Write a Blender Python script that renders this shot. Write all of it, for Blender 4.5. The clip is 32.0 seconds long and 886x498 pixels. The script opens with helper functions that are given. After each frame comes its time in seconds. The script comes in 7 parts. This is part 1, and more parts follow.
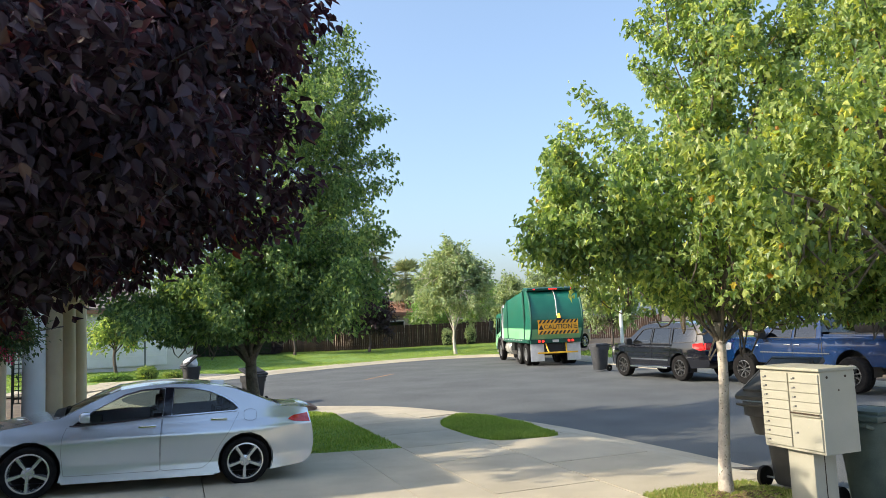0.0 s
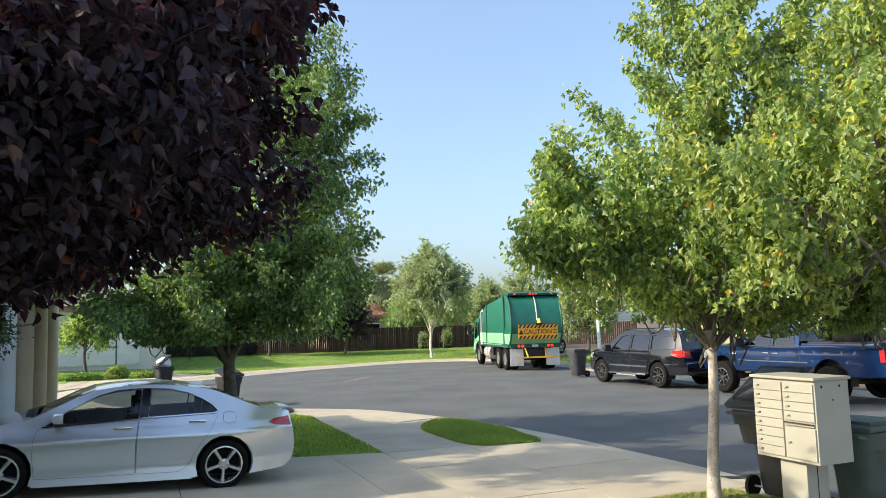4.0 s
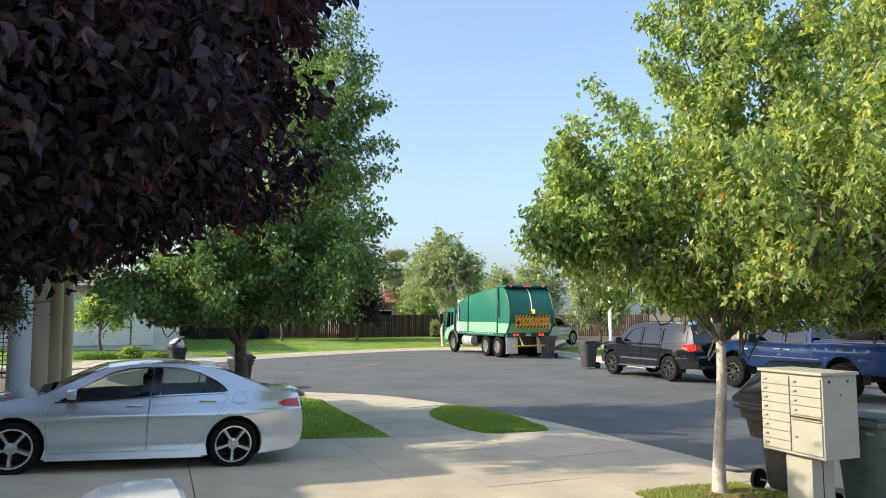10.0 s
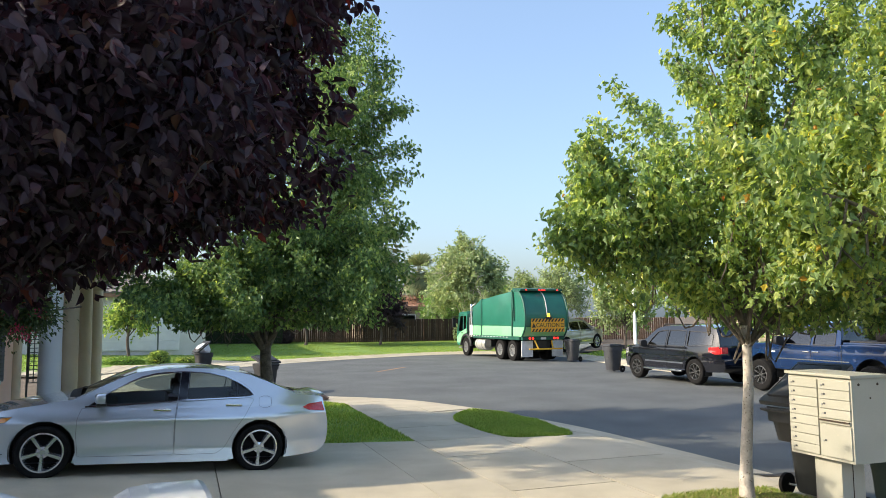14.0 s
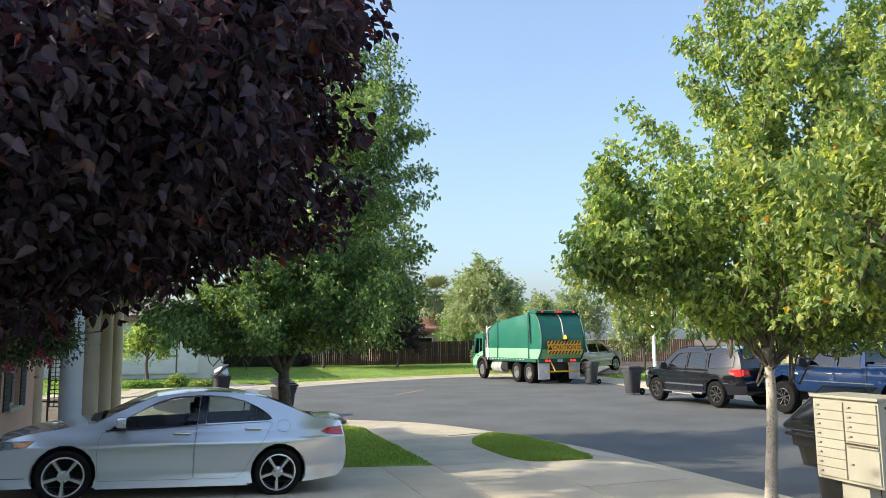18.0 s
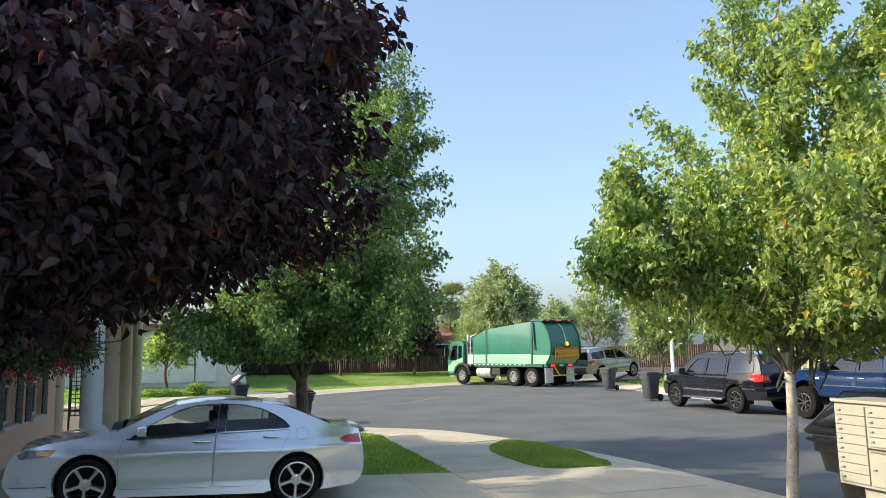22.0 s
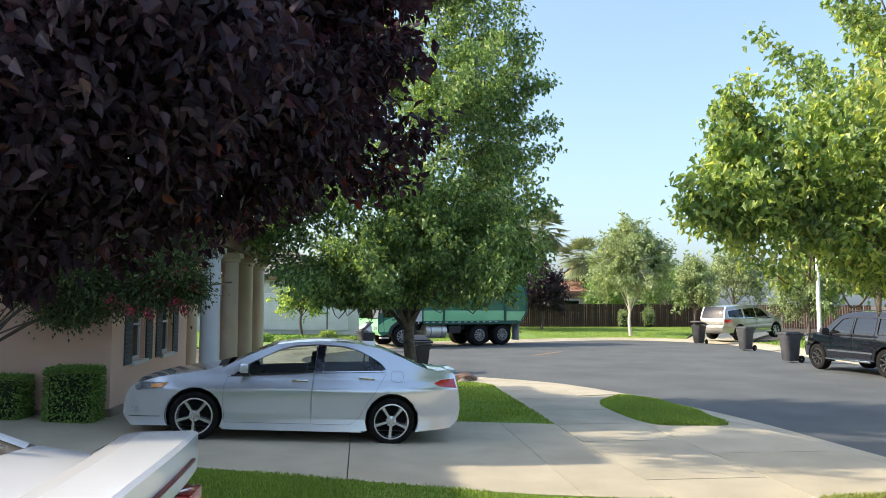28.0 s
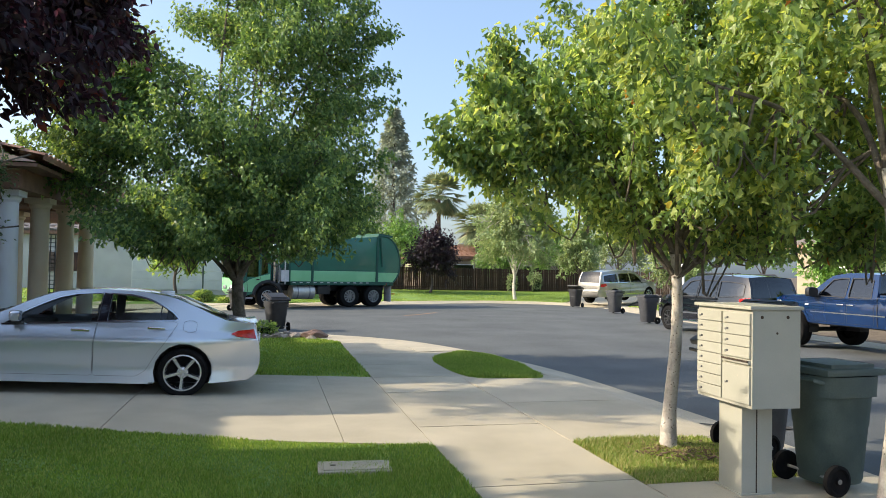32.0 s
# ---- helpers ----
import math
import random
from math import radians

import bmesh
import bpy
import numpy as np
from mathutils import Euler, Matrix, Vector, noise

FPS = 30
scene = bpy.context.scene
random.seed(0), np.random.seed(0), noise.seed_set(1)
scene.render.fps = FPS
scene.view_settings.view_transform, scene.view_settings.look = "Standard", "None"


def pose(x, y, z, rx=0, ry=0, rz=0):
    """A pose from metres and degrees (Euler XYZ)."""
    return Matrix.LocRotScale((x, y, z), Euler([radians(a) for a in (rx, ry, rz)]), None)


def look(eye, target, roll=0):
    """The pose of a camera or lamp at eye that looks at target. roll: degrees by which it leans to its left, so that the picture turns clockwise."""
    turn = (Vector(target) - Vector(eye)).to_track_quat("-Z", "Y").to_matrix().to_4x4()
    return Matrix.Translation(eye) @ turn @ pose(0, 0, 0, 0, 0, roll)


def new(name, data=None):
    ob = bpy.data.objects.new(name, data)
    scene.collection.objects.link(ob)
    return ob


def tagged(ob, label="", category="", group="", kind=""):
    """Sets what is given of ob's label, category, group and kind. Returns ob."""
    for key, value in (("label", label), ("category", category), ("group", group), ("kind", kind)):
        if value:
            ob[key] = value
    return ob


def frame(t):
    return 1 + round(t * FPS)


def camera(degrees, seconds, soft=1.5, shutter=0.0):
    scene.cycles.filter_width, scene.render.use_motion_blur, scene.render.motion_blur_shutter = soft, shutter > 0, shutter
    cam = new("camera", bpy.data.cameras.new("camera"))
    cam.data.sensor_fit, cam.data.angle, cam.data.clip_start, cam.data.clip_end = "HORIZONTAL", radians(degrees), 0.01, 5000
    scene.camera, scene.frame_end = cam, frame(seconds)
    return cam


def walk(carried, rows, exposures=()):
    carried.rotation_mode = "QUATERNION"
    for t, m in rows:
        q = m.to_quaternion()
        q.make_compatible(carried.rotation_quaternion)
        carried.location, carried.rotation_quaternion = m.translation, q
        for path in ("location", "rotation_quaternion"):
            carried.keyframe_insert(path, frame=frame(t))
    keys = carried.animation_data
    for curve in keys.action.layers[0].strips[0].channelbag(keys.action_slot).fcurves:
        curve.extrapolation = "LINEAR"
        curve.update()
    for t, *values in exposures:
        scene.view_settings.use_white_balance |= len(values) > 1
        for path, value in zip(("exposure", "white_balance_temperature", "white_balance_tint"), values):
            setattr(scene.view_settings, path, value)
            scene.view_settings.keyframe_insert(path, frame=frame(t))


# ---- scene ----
cam = camera(62.2, 32.0, 0.85)
PATH = [
    (0, (-0.898, -10.933, 2.166), (-0.206, -9.067, 2.363), -2.4),
    (0.5, (-0.97, -10.901, 2.172), (-0.287, -9.03, 2.358), -1.8),
    (1, (-0.993, -10.854, 2.166), (-0.294, -8.988, 2.345), -1.7),
    (1.5, (-1.019, -10.835, 2.156), (-0.301, -8.977, 2.336), -1.8),
    (2, (-1.019, -10.776, 2.154), (-0.291, -8.923, 2.342), -2.3),
    (2.5, (-0.998, -10.704, 2.168), (-0.267, -8.853, 2.368), -2.5),
    (4.5, (-1.006, -10.708, 2.167), (-0.248, -8.868, 2.37), -1.3),
    (5, (-1.022, -10.723, 2.156), (-0.27, -8.88, 2.348), -1.4),
    (5.5, (-1.029, -10.728, 2.162), (-0.292, -8.877, 2.338), -1.7),
    (6, (-1.039, -10.726, 2.16), (-0.314, -8.869, 2.323), -2.1),
    (6.5, (-1.03, -10.719, 2.164), (-0.313, -8.858, 2.315), -2.5),
    (7, (-1.021, -10.724, 2.155), (-0.305, -8.862, 2.301), -2.7),
    (7.5, (-1.01, -10.726, 2.149), (-0.293, -8.865, 2.297), -2.6),
    (8, (-1.008, -10.757, 2.147), (-0.284, -8.899, 2.302), -2.3),
    (8.5, (-1.012, -10.749, 2.158), (-0.281, -8.895, 2.327), -1.9),
    (9, (-0.998, -10.738, 2.146), (-0.264, -8.886, 2.324), -1.2),
    (9.5, (-0.987, -10.74, 2.149), (-0.257, -8.887, 2.328), -0.6),
    (10, (-0.977, -10.746, 2.136), (-0.258, -8.888, 2.311), -0.1),
    (10.5, (-0.998, -10.736, 2.134), (-0.293, -8.872, 2.3), 0.1),
    (11, (-0.994, -10.731, 2.13), (-0.305, -8.86, 2.286), 0.1),
    (11.5, (-0.997, -10.736, 2.122), (-0.319, -8.86, 2.27), 0.0),
    (12, (-0.982, -10.749, 2.125), (-0.312, -8.87, 2.269), -0.2),
    (12.5, (-0.985, -10.752, 2.126), (-0.321, -8.871, 2.275), -0.4),
    (13, (-0.986, -10.761, 2.123), (-0.327, -8.879, 2.284), -0.5),
    (13.5, (-0.985, -10.765, 2.131), (-0.327, -8.885, 2.303), -0.5),
    (14, (-0.977, -10.768, 2.133), (-0.317, -8.89, 2.319), -0.4),
    (14.5, (-0.99, -10.767, 2.138), (-0.327, -8.891, 2.339), -0.2),
    (16.5, (-0.996, -10.77, 2.14), (-0.366, -8.887, 2.382), 0.0),
    (17, (-0.991, -10.772, 2.139), (-0.368, -8.888, 2.385), -0.2),
    (17.5, (-1.003, -10.766, 2.14), (-0.382, -8.88, 2.386), -0.4),
    (18, (-1.004, -10.772, 2.145), (-0.387, -8.885, 2.391), -0.6),
    (18.5, (-1.003, -10.777, 2.147), (-0.389, -8.89, 2.394), -0.8),
    (19, (-1.003, -10.779, 2.139), (-0.394, -8.891, 2.389), -0.8),
    (19.5, (-1.012, -10.782, 2.144), (-0.409, -8.891, 2.395), -0.7),
    (20, (-1.017, -10.777, 2.144), (-0.418, -8.885, 2.398), -0.6),
    (20.5, (-1.012, -10.782, 2.147), (-0.419, -8.889, 2.403), -0.6),
    (21, (-1.009, -10.782, 2.145), (-0.421, -8.889, 2.405), -0.6),
    (21.5, (-1.01, -10.781, 2.148), (-0.427, -8.886, 2.41), -0.8),
    (22, (-1.013, -10.792, 2.146), (-0.437, -8.895, 2.411), -1.0),
    (22.5, (-1.011, -10.802, 2.149), (-0.445, -8.903, 2.415), -1.2),
    (23, (-1.008, -10.795, 2.14), (-0.456, -8.892, 2.407), -1.3),
    (23.5, (-1.008, -10.794, 2.149), (-0.477, -8.884, 2.412), -1.2),
    (24, (-1.016, -10.798, 2.139), (-0.514, -8.879, 2.395), -1.1),
    (24.5, (-1.018, -10.802, 2.132), (-0.551, -8.872, 2.374), -1.2),
    (25, (-1.008, -10.84, 2.11), (-0.582, -8.899, 2.338), -1.2),
    (25.5, (-0.965, -10.865, 2.1), (-0.589, -8.912, 2.315), -1.0),
    (26, (-0.884, -10.839, 2.095), (-0.559, -8.876, 2.301), -0.5),
    (26.5, (-0.69, -10.829, 2.028), (-0.445, -8.857, 2.249), 0.3),
    (28.5, (-0.271, -10.491, 1.998), (-0.062, -8.507, 2.134), 0.5),
    (29, (-0.101, -10.437, 1.974), (0.119, -8.455, 2.126), 1.9),
    (29.5, (0.115, -10.39, 1.927), (0.485, -8.429, 2.064), 3.1),
    (30, (0.388, -10.303, 1.903), (0.941, -8.383, 1.985), 3.2),
    (30.5, (0.681, -10.307, 1.894), (1.3, -8.405, 1.942), 2.7),
    (31, (0.848, -10.473, 1.867), (1.426, -8.558, 1.912), 2.0),
    (31.5, (1.056, -10.59, 1.849), (1.568, -8.657, 1.902), 1.6),
    (32, (1.208, -10.607, 1.798), (1.662, -8.66, 1.857), 1.1),
]
walk(cam, [(t, look(eye, target, roll)) for t, eye, target, roll in PATH],
     ((0.0, 1.45), (22.0, 1.47), (24.0, 1.51), (26.0, 1.61), (28.5, 1.65), (29.4, 1.63), (30.5, 1.45), (32.0, 1.42)))

# ---- daylight: low sun over the houses, hazy blue sky ----
SUN_AZ, SUN_EL = math.atan2(0.14, -0.985), radians(30)
world = bpy.data.worlds.new("sky")
scene.world = world
world.use_nodes = True
_nt = world.node_tree
_sky = _nt.nodes.new("ShaderNodeTexSky")
_sky.sky_type, _sky.sun_disc = "NISHITA", False
_sky.sun_elevation, _sky.sun_rotation = SUN_EL, math.pi / 2 - SUN_AZ
_sky.air_density, _sky.dust_density, _sky.ozone_density = 1.0, 3.4, 2.5
_haze = _nt.nodes.new("ShaderNodeMix")
_haze.data_type = "RGBA"
_haze.inputs[0].default_value = 0.25
_haze.inputs[7].default_value = (1.38, 1.90, 2.52, 1)
_nt.links.new(_sky.outputs[0], _haze.inputs[6])
_nt.links.new(_haze.outputs[2], _nt.nodes["Background"].inputs[0])
_nt.nodes["Background"].inputs[1].default_value = 0.126
sun = new("sun", bpy.data.lights.new("sun", "SUN"))
sun.data.energy, sun.data.angle, sun.data.color = 2.2, radians(0.6), (1.0, 0.885, 0.70)
_to = Vector((math.cos(SUN_AZ) * math.cos(SUN_EL), math.sin(SUN_AZ) * math.cos(SUN_EL), math.sin(SUN_EL)))
sun.matrix_world = look(_to * 60, (0, 0, 0))
scene.view_settings.exposure = 1.36


# ---- materials ----
def links(nt, *pairs):
    for a, b in pairs:
        nt.links.new(a, b)


def surf(name, c1, c2, scale=4.0, rough=0.7, bump=0.1, fine=60.0, metal=0.0, coat=0.0, island=0.0, rand=0.0,
         fleck=None, spec=0.5, bdist=0.01, rough2=None, grain=0.35):
    """Two-scale procedural surface: broad stains from c1 to c2, fine grain, relief."""
    m = bpy.data.materials.new(name)
    m.use_nodes = True
    nt = m.node_tree
    b = nt.nodes["Principled BSDF"]
    co = nt.nodes.new("ShaderNodeTexCoord")
    n1, n2 = nt.nodes.new("ShaderNodeTexNoise"), nt.nodes.new("ShaderNodeTexNoise")
    n1.inputs["Scale"].default_value, n1.inputs["Detail"].default_value = scale, 6
    n2.inputs["Scale"].default_value, n2.inputs["Detail"].default_value = fine, 3
    ramp = nt.nodes.new("ShaderNodeValToRGB")
    ramp.color_ramp.elements[0].position, ramp.color_ramp.elements[1].position = 0.32, 0.68
    ramp.color_ramp.elements[0].color, ramp.color_ramp.elements[1].color = (*c1, 1), (*c2, 1)
    mix = nt.nodes.new("ShaderNodeMix")
    mix.data_type, mix.blend_type = "RGBA", "OVERLAY"
    mix.inputs[0].default_value = 0.05 if coat else grain
    links(nt, (co.outputs["Object"], n1.inputs["Vector"]), (co.outputs["Object"], n2.inputs["Vector"]),
          (n1.outputs["Fac"], ramp.inputs[0]), (ramp.outputs[0], mix.inputs[6]), (n2.outputs["Fac"], mix.inputs[7]))
    out = mix.outputs[2]
    if fleck:
        v = nt.nodes.new("ShaderNodeTexVoronoi")
        v.inputs["Scale"].default_value = fleck[1]
        r2 = nt.nodes.new("ShaderNodeValToRGB")
        r2.color_ramp.elements[0].position, r2.color_ramp.elements[1].position = fleck[2], fleck[2] + 0.05
        r2.color_ramp.elements[0].color, r2.color_ramp.elements[1].color = (1, 1, 1, 1), (0, 0, 0, 1)
        mf = nt.nodes.new("ShaderNodeMix")
        mf.data_type = "RGBA"
        mf.inputs[7].default_value = (*fleck[0], 1)
        links(nt, (co.outputs["Object"], v.inputs["Vector"]), (v.outputs["Distance"], r2.inputs[0]),
              (r2.outputs[0], mf.inputs[0]), (out, mf.inputs[6]))
        out = mf.outputs[2]
    if island or rand:
        src = nt.nodes.new("ShaderNodeNewGeometry").outputs["Random Per Island"] if island else nt.nodes.new("ShaderNodeObjectInfo").outputs["Random"]
        mr = nt.nodes.new("ShaderNodeMapRange")
        mr.inputs["To Min"].default_value, mr.inputs["To Max"].default_value = 1 - (island or rand), 1 + (island or rand)
        hs = nt.nodes.new("ShaderNodeHueSaturation")
        links(nt, (src, mr.inputs[0]), (mr.outputs[0], hs.inputs["Value"]), (out, hs.inputs["Color"]))
        out = hs.outputs[0]
    links(nt, (out, b.inputs["Base Color"]))
    b.inputs["Roughness"].default_value, b.inputs["Metallic"].default_value = rough, metal
    b.inputs["Specular IOR Level"].default_value = spec
    if coat:
        b.inputs["Coat Weight"].default_value, b.inputs["Coat Roughness"].default_value = coat, 0.03
    if rough2 is not None:
        rr = nt.nodes.new("ShaderNodeMapRange")
        rr.inputs["To Min"].default_value, rr.inputs["To Max"].default_value = rough, rough2
        links(nt, (n1.outputs["Fac"], rr.inputs[0]), (rr.outputs[0], b.inputs["Roughness"]))
    if bump:
        bp = nt.nodes.new("ShaderNodeBump")
        bp.inputs["Strength"].default_value, bp.inputs["Distance"].default_value = bump, bdist
        links(nt, (n2.outputs["Fac"], bp.inputs["Height"]), (bp.outputs[0], b.inputs["Normal"]))
    return m


def leafy(name, stops, trans=0.35, rough=0.5, tcol=None, var=0.25, spec=0.5):
    """Leaf: colour by leaf from the stops, part of the light comes through."""
    m = bpy.data.materials.new(name)
    m.use_nodes = True
    nt = m.node_tree
    b = nt.nodes["Principled BSDF"]
    geo = nt.nodes.new("ShaderNodeNewGeometry")
    ramp = nt.nodes.new("ShaderNodeValToRGB")
    while len(ramp.color_ramp.elements) < len(stops):
        ramp.color_ramp.elements.new(0.5)
    for e, (p, c) in zip(ramp.color_ramp.elements, stops):
        e.position, e.color = p, (*c, 1)
    co, n = nt.nodes.new("ShaderNodeTexCoord"), nt.nodes.new("ShaderNodeTexNoise")
    n.inputs["Scale"].default_value = 0.8
    mr = nt.nodes.new("ShaderNodeMapRange")
    mr.inputs["To Min"].default_value, mr.inputs["To Max"].default_value = 1 - var, 1 + var
    hs = nt.nodes.new("ShaderNodeHueSaturation")
    tr = nt.nodes.new("ShaderNodeBsdfTranslucent")
    tint = nt.nodes.new("ShaderNodeMix")
    tint.data_type, tint.blend_type = "RGBA", "MULTIPLY"
    tint.inputs[0].default_value = 1.0
    tint.inputs[7].default_value = (*(tcol or (1.3, 1.2, 0.6)), 1)
    mix = nt.nodes.new("ShaderNodeMixShader")
    mix.inputs[0].default_value = trans
    links(nt, (geo.outputs["Random Per Island"], ramp.inputs[0]), (co.outputs["Object"], n.inputs["Vector"]),
          (n.outputs["Fac"], mr.inputs[0]), (mr.outputs[0], hs.inputs["Value"]), (ramp.outputs[0], hs.inputs["Color"]),
          (hs.outputs[0], b.inputs["Base Color"]), (hs.outputs[0], tint.inputs[6]), (tint.outputs[2], tr.inputs["Color"]),
          (b.outputs[0], mix.inputs[1]), (tr.outputs[0], mix.inputs[2]), (mix.outputs[0], nt.nodes["Material Output"].inputs[0]))
    b.inputs["Roughness"].default_value = rough
    b.inputs["Specular IOR Level"].default_value = spec
    return m


def glassy(name, tint=(0.25, 0.28, 0.3), gloss=0.12):
    m = bpy.data.materials.new(name)
    m.use_nodes = True
    nt = m.node_tree
    t, g, f, mx = (nt.nodes.new("ShaderNode" + k) for k in ("BsdfTransparent", "BsdfGlossy", "Fresnel", "MixShader"))
    t.inputs[0].default_value = (*tint, 1)
    g.inputs["Roughness"].default_value = 0.01
    f.inputs["IOR"].default_value = 1.5 + gloss
    links(nt, (f.outputs[0], mx.inputs[0]), (t.outputs[0], mx.inputs[1]), (g.outputs[0], mx.inputs[2]),
          (mx.outputs[0], nt.nodes["Material Output"].inputs[0]))
    return m


def glow(name, col, power):
    m = bpy.data.materials.new(name)
    m.use_nodes = True
    b = m.node_tree.nodes["Principled BSDF"]
    b.inputs["Base Color"].default_value = (*col, 1)
    b.inputs["Emission Color"].default_value, b.inputs["Emission Strength"].default_value = (*col, 1), power
    return m


M = {}
M["asphalt"] = surf("asphalt", (0.0969, 0.102, 0.101), (0.136, 0.143, 0.14), 0.5, 0.85, 0.5, 220, fleck=((0.17, 0.17, 0.165), 90, 0.16), spec=0.2)
M["concrete"] = surf("concrete", (0.432, 0.373, 0.268), (0.533, 0.462, 0.336), 1.3, 0.85, 0.25, 160, rand=0.06, fleck=((0.30, 0.27, 0.23), 40, 0.1))
M["kerb"] = surf("kerb_concrete", (0.432, 0.373, 0.268), (0.533, 0.462, 0.336), 1.1, 0.85, 0.3, 140, fleck=((0.27, 0.25, 0.22), 35, 0.12))
M["soil"] = surf("soil", (0.10, 0.075, 0.05), (0.17, 0.13, 0.09), 3, 0.95, 0.8, 50)
M["turf"] = surf("turf", (0.131, 0.223, 0.0385), (0.208, 0.331, 0.0616), 2.5, 0.9, 0.6, 120)
M["dry_turf"] = surf("dry_turf", (0.156, 0.18, 0.048), (0.312, 0.264, 0.12), 4, 0.95, 0.6, 90)
M["blade"] = leafy("grass_blade", [(0.0, (0.165, 0.27, 0.04)), (0.6, (0.27, 0.40, 0.07)), (1.0, (0.42, 0.46, 0.14))], 0.4, 0.55)
M["dry_blade"] = leafy("dry_grass_blade", [(0.0, (0.187, 0.275, 0.044)), (0.5, (0.319, 0.396, 0.088)), (1.0, (0.55, 0.484, 0.22))], 0.3, 0.6)
M["bark_pale"] = surf("pale_bark", (0.456, 0.397, 0.338), (0.709, 0.633, 0.548), 7, 0.9, 0.7, 45, fleck=((0.24, 0.195, 0.155), 24, 0.16))
M["bark"] = surf("bark", (0.10, 0.08, 0.06), (0.20, 0.165, 0.13), 10, 0.95, 0.9, 40)
M["bark_dark"] = surf("dark_bark", (0.08, 0.06, 0.055), (0.16, 0.125, 0.11), 10, 0.9, 0.9, 40)
M["bark_plum"] = surf("plum_bark", (0.05, 0.038, 0.04), (0.12, 0.095, 0.092), 10, 0.85, 0.7, 40)
M["maple_leaf"] = leafy("maple_leaf", [(0.0, (0.115, 0.205, 0.10)), (0.4, (0.255, 0.38, 0.16)), (0.75, (0.405, 0.52, 0.205)), (0.984, (0.56, 0.63, 0.25)), (0.994, (0.64, 0.60, 0.10)), (0.9985, (0.62, 0.48, 0.07)), (1.0, (0.50, 0.16, 0.05))], 0.6, 0.36, (1.3, 1.2, 0.55))
M["maple_leaf_yellow"] = leafy("yellowing_maple_leaf", [(0.0, (0.12, 0.205, 0.10)), (0.4, (0.27, 0.385, 0.15)), (0.8, (0.44, 0.53, 0.19)), (0.965, (0.58, 0.63, 0.20)), (0.988, (0.68, 0.64, 0.12)), (0.997, (0.66, 0.45, 0.07)), (1.0, (0.55, 0.18, 0.06))], 0.6, 0.36, (1.3, 1.2, 0.55))
M["maple_leaf_dark"] = leafy("dark_maple_leaf", [(0.0, (0.078, 0.152, 0.062)), (0.5, (0.17, 0.28, 0.10)), (0.94, (0.36, 0.475, 0.17)), (1.0, (0.54, 0.62, 0.15))], 0.42, 0.38, (1.2, 1.15, 0.55), spec=0.45)
M["plum_leaf"] = leafy("plum_leaf", [(0.0, (0.02173, 0.01476, 0.02212)), (0.55, (0.03942, 0.02856, 0.03948)), (0.94, (0.08378, 0.0612, 0.07644)), (0.985, (0.09856, 0.06336, 0.04312)), (1.0, (0.1579, 0.04224, 0.02464))], 0.28, 0.5, (2.4, 0.7, 0.9), 0.4, 0.28)
M["pear_leaf"] = leafy("pear_leaf", [(0.0, (0.2125, 0.2937, 0.1562)), (0.6, (0.325, 0.4125, 0.2188)), (1.0, (0.45, 0.5, 0.3))], 0.4)
M["hedge_leaf"] = leafy("hedge_leaf", [(0.0, (0.124, 0.24, 0.065)), (0.6, (0.227, 0.39, 0.0975)), (1.0, (0.364, 0.533, 0.156))], 0.35)
M["myrtle_leaf"] = leafy("myrtle_leaf", [(0.0, (0.05, 0.085, 0.035)), (0.6, (0.10, 0.16, 0.06)), (0.93, (0.20, 0.26, 0.09)), (1.0, (0.26, 0.10, 0.05))], 0.3)
M["far_plum"] = leafy("far_plum_leaf", [(0.0, (0.015, 0.01, 0.014)), (0.7, (0.035, 0.02, 0.03)), (1.0, (0.07, 0.04, 0.05))], 0.15, 0.5, (1.8, 0.8, 1.0))
M["conifer"] = leafy("conifer_needle", [(0.0, (0.27, 0.32, 0.27)), (1.0, (0.44, 0.48, 0.40))], 0.2)
M["palm"] = leafy("palm_leaf", [(0.0, (0.15, 0.20, 0.11)), (0.8, (0.27, 0.32, 0.17)), (1.0, (0.38, 0.34, 0.19))], 0.25)
M["petal"] = leafy("pink_petal", [(0.0, (0.55, 0.03, 0.10)), (1.0, (0.75, 0.10, 0.20))], 0.3, 0.5, (1.2, 0.6, 0.8))


# ---- mesh helpers ----
def mesh_ob(name, bm, material=None, smooth=False):
    me = bpy.data.meshes.new(name)
    bm.to_mesh(me)
    bm.free()
    for mm in (material if isinstance(material, (list, tuple)) else [material] if material else []):
        me.materials.append(mm)
    if smooth:
        me.shade_smooth()
        me.set_sharp_from_angle(angle=radians(35))
    return new(name, me)


def part(name, bm, material, parent, label="", smooth=False):
    """One mesh object under a thing or under a part."""
    ob = mesh_ob(name, bm, material, smooth)
    ob.parent = parent
    if label:
        ob["label"] = label
    return ob


def share(name, me, parent, m):
    """Another piece on the same mesh."""
    ob = new(name, me)
    ob.parent = parent
    ob.matrix_basis = m
    return ob


def holder(name, m, label, category, group=""):
    ob = new(name)
    ob.empty_display_size = 0.2
    ob.matrix_basis = m
    return tagged(ob, label, category, group)


